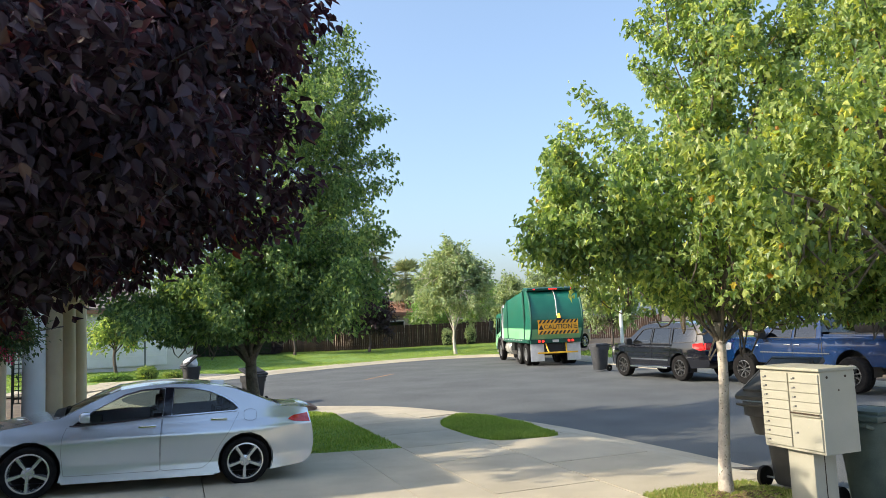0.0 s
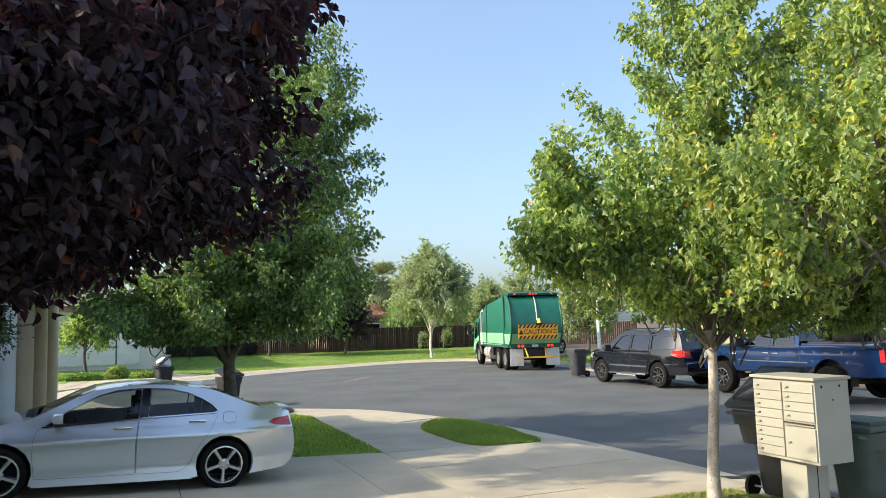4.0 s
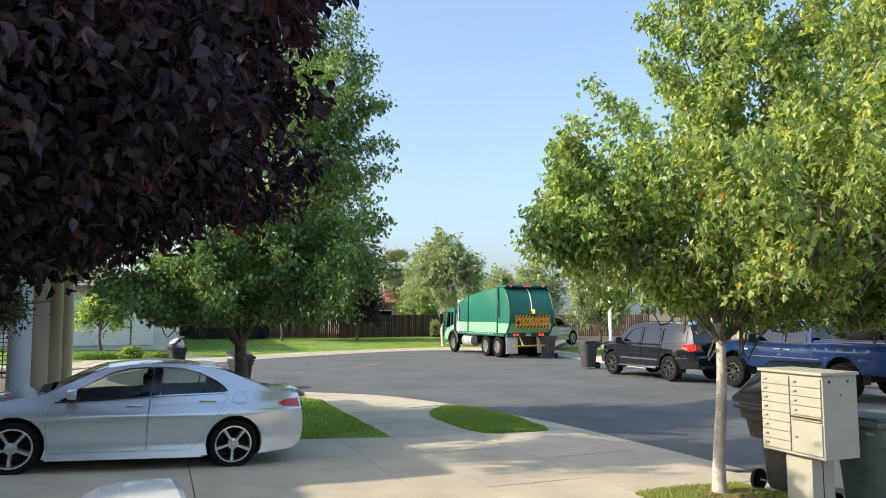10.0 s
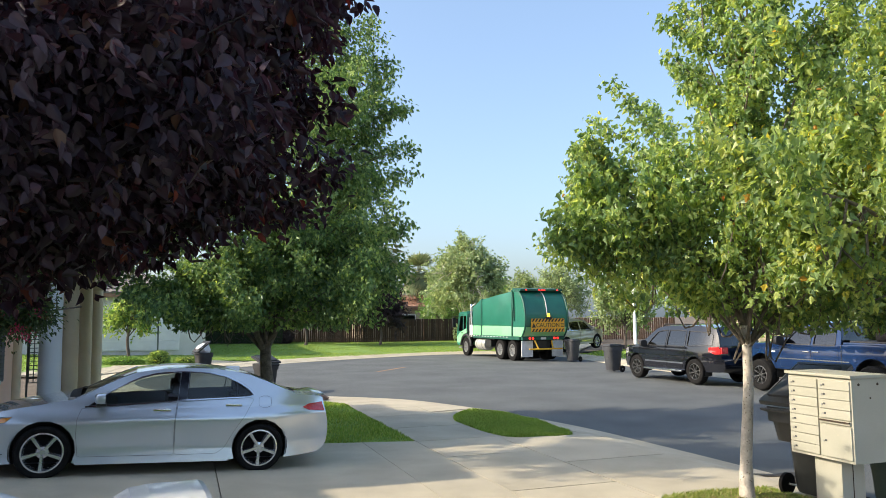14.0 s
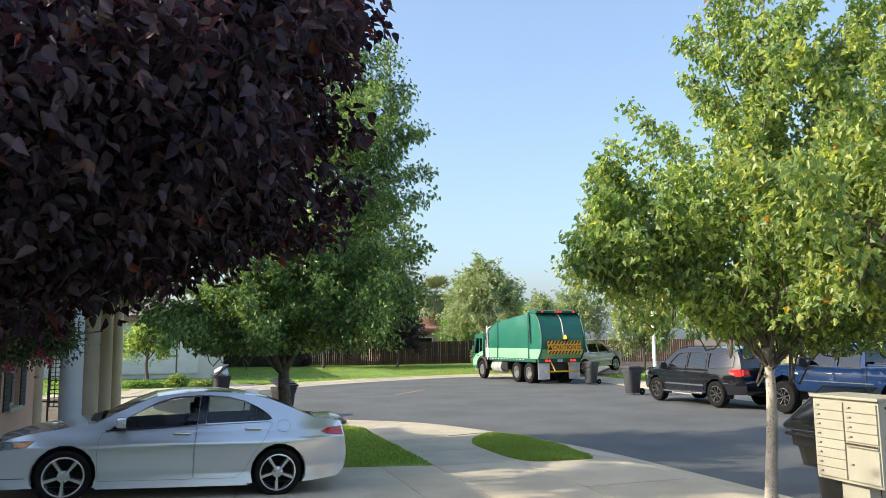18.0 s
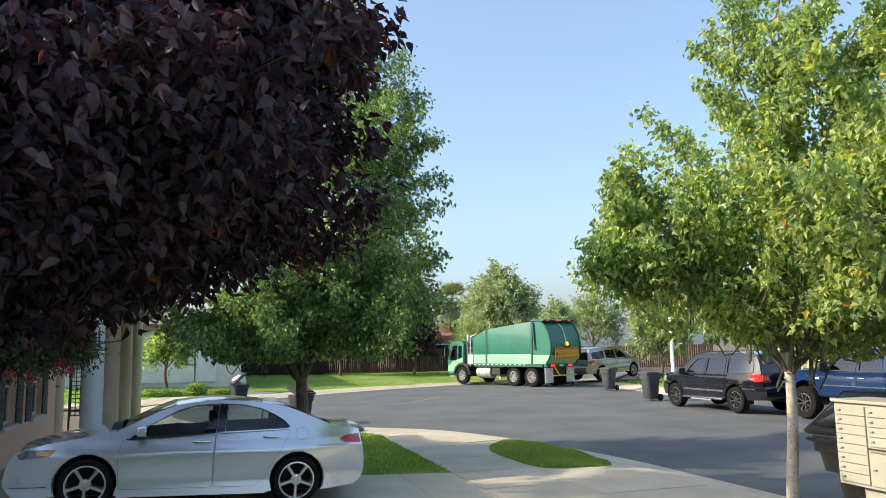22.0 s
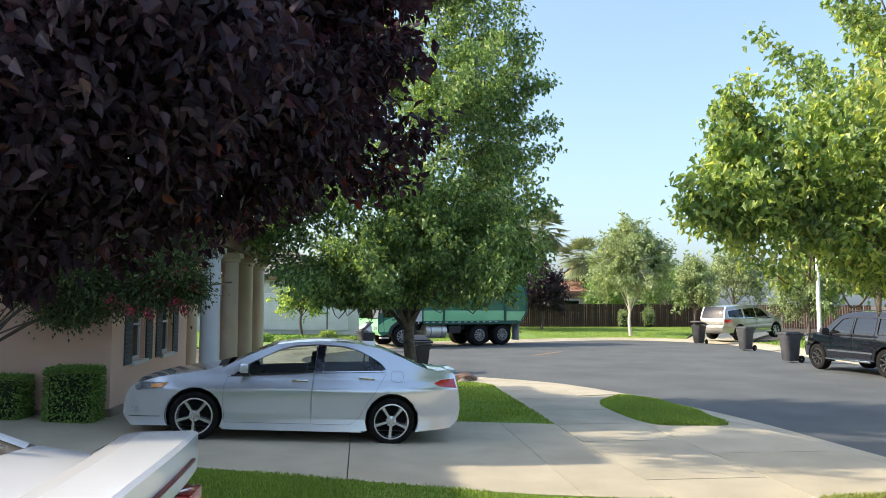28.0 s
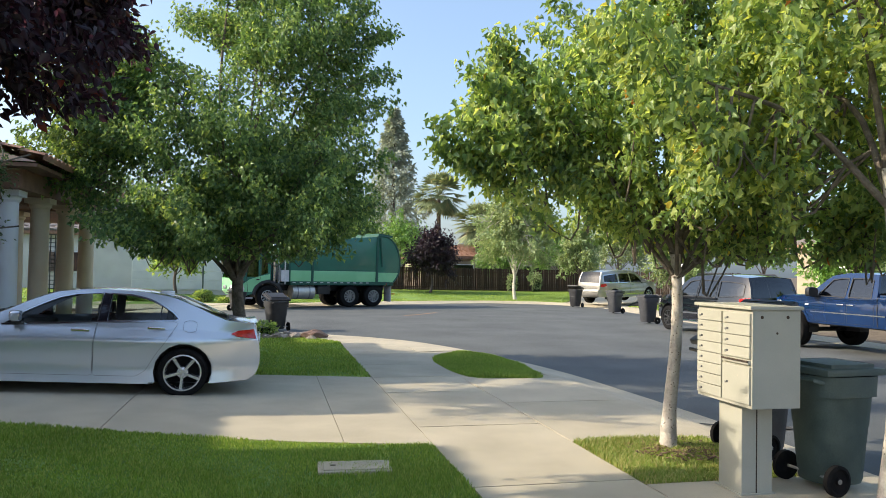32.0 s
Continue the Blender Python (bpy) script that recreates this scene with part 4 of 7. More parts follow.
        tube(bm, [q, mid, p], [twig_r * 2.4, twig_r * 1.6, twig_r * 0.7], 4, False)
    part("branchwork", bm, mats[0] if len(mats) < 3 else mats[2], root, smooth=True)
    n = twigs * per
    idx = np.repeat(np.arange(twigs), per)
    along = rng.normal(0, 1, (n, 3))
    if sprig:
        # leaves strung along rising sprigs
        D = O + np.array((0, 0, 0.30)) + rng.normal(0, 0.40, (twigs, 3))
        D /= np.linalg.norm(D, axis=1)[:, None]
        along = D[idx] * rng.uniform(-0.9, 1.1, (n, 1)) * spray * sprig + along * spray * 0.26
    else:
        along *= (rng.uniform(0, 1, (n, 1)) ** 0.5 * spray * 1.7 / np.linalg.norm(along, axis=1)[:, None]) * np.array([1, 1, 0.65])
    spots = C[idx] + along - O[idx] * rng.uniform(0, spray, (n, 1))
    ways = along / (np.linalg.norm(along, axis=1)[:, None] + 1e-6) + 0.5 * O[idx]
    if sprig:
        ways = rng.normal(0, 0.6, (n, 3)) + 0.6 * D[idx]
    if boughs:
        spots = C[idx] + rng.normal(0, 1, (n, 3)) * spray * 0.42
        ways = rng.normal(0, 0.45, (n, 3)) + 0.45 * O[idx]
    if cut is not None:
        keep = np.array([not cut(s) for s in spots])
        spots, ways = spots[keep], ways[keep]
        n = len(spots)
    me = leaves("crown", spots, ways, leaf * rng.uniform(0.6, 1.25, n), kind, mats[1], rng, droop)
    ob = new("crown", me)
    ob.parent = root
    return root


def ring_lobes(r, z0, z1, n, size, weight, seed, top=None, squash=0.8):
    """Lobes on rising rings: a broad crown."""
    rng = np.random.default_rng(seed)
    out = []
    for i in range(n):
        f = i / max(1, n - 1)
        a = 2.4 * i + rng.uniform(-0.3, 0.3)
        rr = r * math.sin(math.pi * (0.28 + 0.62 * f)) * rng.uniform(0.75, 1.05)
        s = size * rng.uniform(0.8, 1.2) * (1 - 0.35 * f)
        out.append((rr * math.cos(a), rr * math.sin(a), z0 + (z1 - z0) * f, s, s, s * squash, weight))
    if top:
        out.append((0, 0, top, size * 0.6, size * 0.6, size, weight))
    return out


# young maple by the letterboxes: pale slim trunk, light green crown with some yellow leaves
tree("maple_tree", (5.36, -3.60, -0.03), 0.075, 2.05,
     [(-2.0, -0.1, 3.0, 0.55, 0.6, 0.35, 0.8), (-1.45, -0.3, 3.2, 0.5, 0.6, 0.35, 0.5), (-1.8, 0.25, 3.78, 0.36, 0.5, 0.5, 0.8), (-1.15, 0.3, 3.45, 0.65, 0.85, 0.5, 1.0), (-0.9, 0.7, 2.9, 1.0, 1.1, 0.6, 1.1), (-0.5, -0.9, 2.95, 1.1, 1.0, 0.6, 1.1),
      (0.7, 0.2, 3.1, 1.2, 1.3, 0.8, 1.3), (1.6, -0.5, 3.2, 1.1, 1.2, 0.9, 1.2), (-0.1, 0.5, 4.0, 1.1, 1.2, 0.9, 1.3), (0.4, -0.5, 4.6, 1.1, 1.1, 0.9, 1.3), (0.08, 0.1, 5.3, 0.72, 0.9, 0.8, 1.1),
      (0.2, -0.1, 6.2, 0.8, 0.8, 0.9, 1.0), (1.5, -0.3, 4.6, 1.0, 1.1, 0.9, 1.1), (1.2, -0.4, 5.6, 0.8, 0.9, 0.8, 0.9),
      (0.95, -0.6, 2.5, 0.85, 0.8, 0.35, 0.9), (1.9, -0.9, 2.5, 0.8, 0.8, 0.38, 0.9), (-0.6, 0.0, 2.62, 0.8, 0.7, 0.3, 0.7), (0.5, 0.7, 2.55, 0.8, 0.7, 0.3, 0.7)],
     2800, 20, 0.082, "maple", (M["bark_pale"], M["maple_leaf"], M["bark"]), "young maple with pale trunk and light green leaves turning yellow", 11, 0.16, 1.1, boughs=9, fan=0.085, rise=0.95, reach=1.2, cut=lambda p: p[2] < (2.18 if p[0] < 0.1 else 1.98))
tree("maple_tree", (6.03, -5.78, -0.03), 0.09, 2.7,
     [(-1.5, 0.2, 3.3, 1.0, 1.0, 0.7, 1.1), (-0.6, 1.1, 3.6, 1.1, 1.1, 0.8, 1.2), (0.4, -0.9, 3.4, 1.2, 1.2, 0.8, 1.2), (1.3, 0.4, 3.6, 1.2, 1.2, 0.9, 1.2),
      (-0.6, 0, 4.7, 1.1, 1.2, 0.9, 1.3), (0.5, 0.2, 5.4, 1.1, 1.1, 1.0, 1.2), (0, 0, 6.3, 0.8, 0.8, 0.8, 0.8)],
     1600, 20, 0.084, "maple", (M["bark_pale"], M["maple_leaf_yellow"], M["bark"]), "second pale-barked maple beside the pavement, leaves partly yellow", 12, 0.17, 1.1, boughs=9, fan=0.085, rise=0.95, reach=1.2, lean=(-0.08, 0))
# broad shade maple on the neighbour's lawn
tree("shade_maple", (0.62, 4.4, -0.02), 0.15, 1.7,
     [(-1.6, -0.6, 2.5, 0.8, 0.9, 0.6, 0.8), (-0.5, -0.9, 2.9, 1.4, 1.2, 0.8, 1.3), (0.9, 0.2, 3.2, 1.3, 1.2, 0.8, 1.0), (-1.2, -1.6, 2.3, 1.2, 1.1, 0.6, 1.1), (1.1, -1.5, 2.75, 1.2, 1.1, 0.7, 1.1), (1.6, -0.2, 3.0, 0.9, 1.2, 0.7, 1.1), (0.8, 0.9, 2.8, 1.2, 1.0, 0.7, 0.7),
      (-1.4, 0.8, 2.7, 1.2, 1.0, 0.7, 0.8), (-2.3, -0.3, 4.3, 1.35, 1.3, 0.9, 1.3), (1.4, -0.6, 3.9, 1.2, 1.3, 0.9, 1.3), (0, 1.0, 4.2, 1.3, 1.1, 1.0, 0.8), (-0.3, -1.5, 4.0, 1.4, 1.1, 1.0, 1.2),
      (-2.7, -0.4, 5.3, 1.0, 1.1, 0.9, 1.1), (-2.9, -0.5, 3.5, 0.9, 1.0, 0.7, 0.9), (-1.4, -0.2, 5.2, 1.4, 1.3, 1.0, 1.2), (1.5, -0.1, 5.3, 1.2, 1.3, 1.0, 1.2), (0.3, -0.8, 6.2, 1.3, 1.2, 1.0, 1.2), (1.75, 0.1, 6.6, 0.9, 1.1, 0.9, 1.0), (-0.4, 0.3, 7.1, 1.1, 1.1, 1.0, 1.0), (1.3, 0.1, 7.9, 1.0, 1.0, 1.0, 0.9), (0.6, 0.1, 8.8, 0.7, 0.7, 0.8, 0.6)],
     4900, 20, 0.090, "maple", (M["bark"], M["maple_leaf_dark"]), "broad dark green maple on the lawn behind the silver car", 13, 0.22, 0.9, boughs=13, fan=0.15, rise=0.5, cut=lambda p: p[2] < 1.95)


def _plum_cut(p):
    # the crown ends above the parked cars and the doorstep
    if p[1] < -3.2:
        return True
    return p[2] < (1.78 if p[0] < 2.7 else 1.95 if p[0] < 3.3 else 2.25)


tree("plum_tree", (-4.8, -4.77, 0.25), 0.16, 1.6,
     [(3.75, -0.7, 3.0, 0.85, 1.1, 0.8, 1.3), (3.3, -1.6, 2.8, 1.1, 1.2, 0.8, 1.4), (2.4, -2.3, 2.55, 1.2, 1.2, 0.8, 1.5), (3.6, -1.0, 4.0, 0.85, 1.2, 0.7, 1.4), (2.9, -1.9, 3.9, 1.3, 1.3, 0.8, 1.6),
      (1.8, -1.2, 2.5, 1.2, 1.2, 0.7, 1.2), (1.7, -2.5, 3.2, 1.0, 1.0, 0.9, 0.8), (1.8, -1.0, 4.0, 1.5, 1.5, 0.8, 1.2),
      (0.3, -1.2, 3.7, 1.2, 1.7, 1.1, 1.3), (0.9, -2.6, 3.0, 1.0, 1.1, 0.9, 1.1), (-0.6, 0.1, 3.4, 1.2, 1.2, 0.8, 0.5), (2.9, 0.8, 3.5, 0.7, 0.7, 0.45, 1.0), (4.16, 1.75, 4.15, 0.65, 0.55, 0.55, 1.0), (3.95, -0.75, 4.3, 0.55, 0.7, 0.6, 1.0)],
     5900, 19, 0.085, "plum", (M["bark_dark"], M["plum_leaf"], M["bark_plum"]), "large purple-leaf plum tree with dark maroon foliage", 14, 0.18, 0.8, shell=0.25, boughs=13, fan=0.2, rise=0.35, cut=_plum_cut, twig_r=0.005)

# crape myrtle by the wall: small leaves, pink flower heads
tree("crape_myrtle", (-6.0, 0.9, 0.22), 0.05, 1.2,
     [(2.6, 0.2, 2.35, 0.75, 0.6, 0.5, 1.2), (1.6, 0.1, 2.2, 0.8, 0.6, 0.5, 1.1), (2.9, 0.4, 2.9, 0.6, 0.6, 0.5, 0.9), (0.8, 0.0, 2.1, 0.8, 0.7, 0.5, 0.9), (1.8, 0.3, 3.0, 0.9, 0.7, 0.5, 1.0), (-0.3, 0.2, 2.6, 0.9, 0.8, 0.6, 0.8), (1.3, 0.1, 1.65, 0.65, 0.4, 0.3, 0.8), (2.1, 0.15, 1.85, 0.7, 0.45, 0.35, 1.2), (2.85, 0.3, 2.0, 0.45, 0.4, 0.4, 1.2)],
     1500, 26, 0.062, "small", (M["bark"], M["myrtle_leaf"]), "crape myrtle with small green leaves and pink flowers by a wall", 15, 0.2, 0.3, shell=0.2, twig_r=0.005, category="tree")
_rng = np.random.default_rng(5)
_heads = np.array([(-3.15, 1.25, 2.05), (-3.05, 1.3, 1.92), (-3.5, 1.1, 1.86), (-3.75, 1.0, 1.9), (-3.1, 1.2, 2.5), (-3.4, 1.2, 2.3), (-4.0, 1.0, 2.05), (-2.95, 1.35, 2.25)])
_sp = np.repeat(_heads, 45, 0) + _rng.normal(0, 0.055, (360, 3))
_me = leaves("flowers", _sp, _rng.normal(0, 1, (360, 3)), _rng.uniform(0.03, 0.05, 360), "small", M["petal"], _rng, 0.0)
_fl = new("flower_heads", _me)
_fl["kind"] = "stuff"
_fl.parent = bpy.data.objects["crape_myrtle"]
_fl.matrix_basis = Matrix.Translation((6.0, -1.3, -0.24))

# the far side: pear, two small trees by the drive, dark plum, palms and conifer beyond the fence
for nm, b, h, r, mt, sd, lab, n, per in (
        ("pear_tree", (16.6, 34.8), 7.2, 3.15, "pear_leaf", 21, "upright grey-green pear tree on the far lawn", 900, 28),
        ("street_tree", (23.3, 39.8), 5.7, 1.7, "pear_leaf", 22, "small round green tree by a wooden fence", 330, 24),
        ("street_tree", (24.9, 28.8), 5.6, 2.3, "pear_leaf", 23, "bushy green tree beside a driveway", 480, 24),
        ("far_plum_tree", (12.5, 41.3), 5.0, 2.2, "far_plum", 24, "dark purple plum tree before the fence", 420, 24),
        ("street_tree", (7.2, 42.0), 6.0, 2.6, "maple_leaf_dark", 25, "dark green tree at the fence", 420, 24),
        ("street_tree", (-3.6, 29.6), 4.0, 1.5, "maple_leaf", 26, "small yellow-green tree before a pale house", 170, 22),
        ("garden_tree", (2.0, 50.0), 7.0, 3.4, "maple_leaf_dark", 27, "dark garden tree behind the fence", 420, 22),
        ("garden_tree", (12.0, 52.0), 6.0, 3.2, "hedge_leaf", 28, "dark garden tree behind the fence", 380, 22),
        ("garden_tree", (20.5, 50.5), 5.2, 2.6, "hedge_leaf", 29, "garden tree behind the fence", 340, 22),
        ("garden_tree", (30.0, 47.0), 6.6, 3.4, "pear_leaf", 30, "broad garden tree behind the fence", 420, 22),
        ("garden_tree", (36.0, 36.0), 7.0, 3.4, "hedge_leaf", 31, "broad garden tree by a house", 420, 22),
        ("garden_tree", (-10.0, 46.0), 7.0, 3.6, "maple_leaf_dark", 32, "dark garden tree behind a house", 380, 22),
        ("garden_tree", (25.2, 5.5), 5.6, 2.6, "hedge_leaf", 34, "leafy garden tree before a house", 420, 24),
        ("garden_tree", (25.5, -0.5), 6.2, 2.8, "maple_leaf_dark", 35, "leafy garden tree before a house", 420, 24),
        ("garden_tree", (24.8, 10.8), 5.0, 2.2, "pear_leaf", 36, "leafy garden tree before a house", 380, 24),
        ("garden_tree", (26.0, 16.5), 5.4, 2.4, "hedge_leaf", 37, "leafy garden tree before a house", 380, 24),
        ("garden_tree", (26.5, 51.5), 5.6, 2.8, "hedge_leaf", 38, "garden tree behind the fence", 380, 24),
        # stands out of view, added for its dappled shade on pavement and road
        ("garden_tree", (-7.0, 1.1), 9.9, 1.5, "maple_leaf_dark", 39, "tall slim tree before the pink-beige house", 300, 20),
        ("garden_tree", (33.0, 22.0), 6.0, 2.8, "hedge_leaf", 33, "garden tree before a house", 380, 22)):
    tree(nm, (*b, ground_z(*b)), 0.07 + 0.006 * h, 1.45 if h < 6.5 else 1.7,
         ring_lobes(r * 0.66, max(2.0, h - 3.5), h - 1.3, 11, r * 0.52, 1.0, sd, h - 0.9, 1.1), n, per, 0.23, "small", (M["bark_dark"] if nm != "pear_tree" else M["bark_pale"], M[mt]), lab, sd, 0.30, 0.25, shell=0.4, twig_r=0.012, show_all=False, sprig=1.7)


def palm(x, y, h, r, seed):
    rng = np.random.default_rng(seed)
    root = holder("fan_palm", pose(x, y, 0.2), "tall fan palm rising behind the houses", "palm")
    part("trunk", tube(bmesh.new(), [(0, 0, -0.3), (0.05, 0, h * 0.5), (0, 0.05, h)], [0.28, 0.22, 0.2], 12), M["bark"], root, smooth=True)
    bm = bmesh.new()
    for k in range(64):
        a, e = rng.uniform(0, 2 * math.pi), rng.uniform(-0.9, 1.35)
        d = Vector((math.cos(a) * math.cos(e), math.sin(a) * math.cos(e), math.sin(e)))
        o = Vector((0, 0, h))
        stalk = o + d * r * 0.5
        s = d.cross(Vector((0, 0, 1))).normalized()
        u = s.cross(d)
        tube(bm, [o, stalk], [0.03, 0.02], 4, False)
        for f in np.linspace(-1.25, 1.25, 15):
            w = d * math.cos(f) + s * math.sin(f)
            tip = stalk + w * r * 0.52 * rng.uniform(0.8, 1.05) + Vector((0, 0, -0.14 * r))
            q = u * 0.02 + w.cross(u) * 0.085
            mid = stalk.lerp(tip, 0.5) + Vector((0, 0, 0.03))
            bm.faces.new([bm.verts.new(p) for p in (stalk, mid + q, tip, mid - q)])
    part("crown", bm, M["palm"], root)


palm(17.6, 62, 9.2, 3.1, 1)
palm(20.6, 58, 6.2, 2.8, 2)
palm(23.0, 61, 5.2, 2.0, 3)


def conifer(x, y, h, r, seed):
    rng = np.random.default_rng(seed)
    root = holder("conifer", pose(x, y, 0.2), "tall grey-green conifer behind the houses", "tree")
    part("trunk", tube(bmesh.new(), [(0, 0, -0.3), (0, 0, h)], [0.35, 0.03], 10), M["bark_dark"], root, smooth=True)
    n = 9000
    z = rng.uniform(0.08, 1, n) ** 0.8
    a = rng.uniform(0, 2 * np.pi, n)
    tier = 0.72 + 0.28 * np.sin(z * 70 + 1.5 * np.sin(3 * a))
    rr = r * (1 - z) ** 0.75 * rng.uniform(0.35, 1, n) ** 0.6 * tier + 0.1
    S = np.c_[rr * np.cos(a), rr * np.sin(a), z * h]
    me = leaves("crown", S, np.c_[np.cos(a), np.sin(a), np.zeros(n) - 0.1], rng.uniform(0.3, 0.6, n), "small", M["conifer"], rng, 0.2)
    ob = new("crown", me)
    ob.parent = root


conifer(14.2, 70, 19.5, 5.2, 4)


# ---- vehicles ----
M["silver"] = surf("silver_paint", (0.69, 0.735, 0.79), (0.72, 0.765, 0.82), 1.5, 0.21, 0.0, 400, metal=0.62, coat=1.0, rough2=0.24)
M["white_paint"] = surf("white_paint", (0.86, 0.87, 0.88), (0.90, 0.905, 0.91), 1.5, 0.25, 0.0, 300, coat=0.9)
M["black_paint"] = surf("black_paint", (0.005, 0.006, 0.010), (0.008, 0.009, 0.014), 1.5, 0.14, 0.0, 300, coat=0.9, spec=0.3)
M["blue_paint"] = surf("blue_paint", (0.002, 0.018, 0.072), (0.003, 0.024, 0.092), 1.5, 0.2, 0.0, 300, coat=1.0, spec=0.3)
M["beige_paint"] = surf("champagne_paint", (0.36, 0.34, 0.305), (0.42, 0.395, 0.355), 1.5, 0.28, 0.0, 300, metal=0.6, coat=0.9)
M["rubber"] = surf("tyre_rubber", (0.006, 0.006, 0.006), (0.014, 0.013, 0.013), 14, 0.9, 0.4, 120, spec=0.2)
M["plastic"] = surf("black_plastic", (0.012, 0.012, 0.013), (0.025, 0.025, 0.026), 6, 0.55, 0.15, 150)
M["alloy"] = surf("alloy", (0.66, 0.67, 0.69), (0.76, 0.77, 0.79), 8, 0.22, 0.05, 120, metal=0.8)
M["drum"] = surf("brake_drum", (0.006, 0.006, 0.006), (0.013, 0.012, 0.012), 14, 0.9, 0.1, 80, spec=0.1)
M["seam"] = surf("panel_seam", (0.07, 0.075, 0.08), (0.10, 0.105, 0.11), 8, 0.7, 0.0, 80)
M["dark_alloy"] = surf("dark_alloy", (0.05, 0.05, 0.052), (0.30, 0.30, 0.30), 22, 0.3, 0.05, 120, metal=0.8)
M["chrome"] = surf("chrome", (0.75, 0.76, 0.78), (0.82, 0.83, 0.84), 5, 0.12, 0.0, 100, metal=1.0)
M["glass"] = glassy("car_glass", (0.62, 0.68, 0.66), 0.15)
M["dark_lens"] = surf("smoked_lens", (0.10, 0.11, 0.12), (0.30, 0.31, 0.33), 14, 0.15, 0.0, 50, metal=0.4, coat=1.0)
M["tint"] = glassy("tinted_glass", (0.10, 0.11, 0.12), 0.55)
M["red_lens"] = surf("red_lens", (0.45, 0.012, 0.015), (0.62, 0.03, 0.03), 20, 0.15, 0.0, 50, coat=1.0)
M["amber_lens"] = surf("amber_lens", (0.75, 0.22, 0.02), (0.85, 0.33, 0.05), 20, 0.15, 0.0, 50, coat=1.0)
M["clear_lens"] = surf("clear_lens", (0.55, 0.57, 0.6), (0.75, 0.77, 0.8), 25, 0.12, 0.0, 50, metal=0.6, coat=1.0)
M["maroon"] = surf("maroon_lens", (0.13, 0.008, 0.012), (0.2, 0.014, 0.018), 20, 0.3, 0.0, 50)
M["cabin"] = surf("cabin_trim", (0.02, 0.02, 0.022), (0.05, 0.048, 0.046), 6, 0.8, 0.1, 80)
M["tan_trim"] = surf("tan_trim", (0.22, 0.17, 0.12), (0.32, 0.26, 0.19), 5, 0.8, 0.1, 80)


def loops_face(bm, loops):
    """Flat (x, z) surface with holes."""
    edges = []
    for lp in loops:
        vs = [bm.verts.new((x, 0, z)) for x, z in lp]
        edges += [bm.edges.new((vs[i], vs[i - 1])) for i in range(len(vs))]
    bmesh.ops.triangle_fill(bm, use_beauty=True, use_dissolve=False, edges=edges, normal=(0, -1, 0))


def panel(loops, side, hw, off=0.0, step=0.12):
    """A flat drawing laid on the flank: side is +1 (left) or -1."""
    bm = bmesh.new()
    loops_face(bm, loops)
    xs = [p[0] for p in loops[0]]
    zs = [p[1] for p in loops[0]]
    for lo_, hi_, no in ((min(xs), max(xs), (1, 0, 0)), (min(zs), max(zs), (0, 0, 1))):
        k = lo_ + step
        while k < hi_:
            bmesh.ops.bisect_plane(bm, geom=bm.verts[:] + bm.edges[:] + bm.faces[:], plane_co=Vector(no) * k, plane_no=no)
            k += step
    for v in bm.verts:
        v.co.y = side * (hw(v.co.x, v.co.z) + off)
    bmesh.ops.recalc_face_normals(bm, faces=bm.faces[:])
    bm.normal_update()
    if sum(f.normal.y * side for f in bm.faces) < 0:
        bmesh.ops.reverse_faces(bm, faces=bm.faces[:])
    return bm


def skin(name, bm, material, parent, side, hw):
    """A flank panel shaded by the true curve of the flank."""
    ob = part(name, bm, material, parent, smooth=True)
    e, out = 0.02, []
    for v in ob.data.vertices:
        x, z = v.co.x, v.co.z
        n = Vector((-(hw(x + e, z) - hw(x - e, z)) / (2 * e), side, -(hw(x, z + e) - hw(x, z - e)) / (2 * e)))
        out.append(n.normalized())
    ob.data.normals_split_custom_set_from_vertices(out)
    return ob


def ribbon(line, side, hw, w, off=0.004, closed=False):
    """A narrow strip along a drawn line on the flank."""
    bm = bmesh.new()
    P = np.array(line, float)
    if closed:
        P = np.vstack([P, P[:1]])
    d = np.r_[0, np.cumsum(np.hypot(*np.diff(P, axis=0).T))]
    s = np.linspace(0, d[-1], max(3, int(d[-1] / 0.05)))
    Q = np.stack([np.interp(s, d, P[:, 0]), np.interp(s, d, P[:, 1])], 1)
    N = offset_line(Q, w / 2) - Q
    rows = []
    for q, n in zip(Q, N):
        rows.append([bm.verts.new((*(a := q + n * k)[:1], side * (hw(a[0], a[1]) + off), a[1])) for k in (-1, 1)])
    for a, b in zip(rows, rows[1:]):
        bm.faces.new((a[0], a[1], b[1], b[0]))
    bmesh.ops.recalc_face_normals(bm, faces=bm.faces[:])
    bm.normal_update()
    if sum(f.normal.y * side for f in bm.faces) < 0:
        bmesh.ops.reverse_faces(bm, faces=bm.faces[:])
    return bm


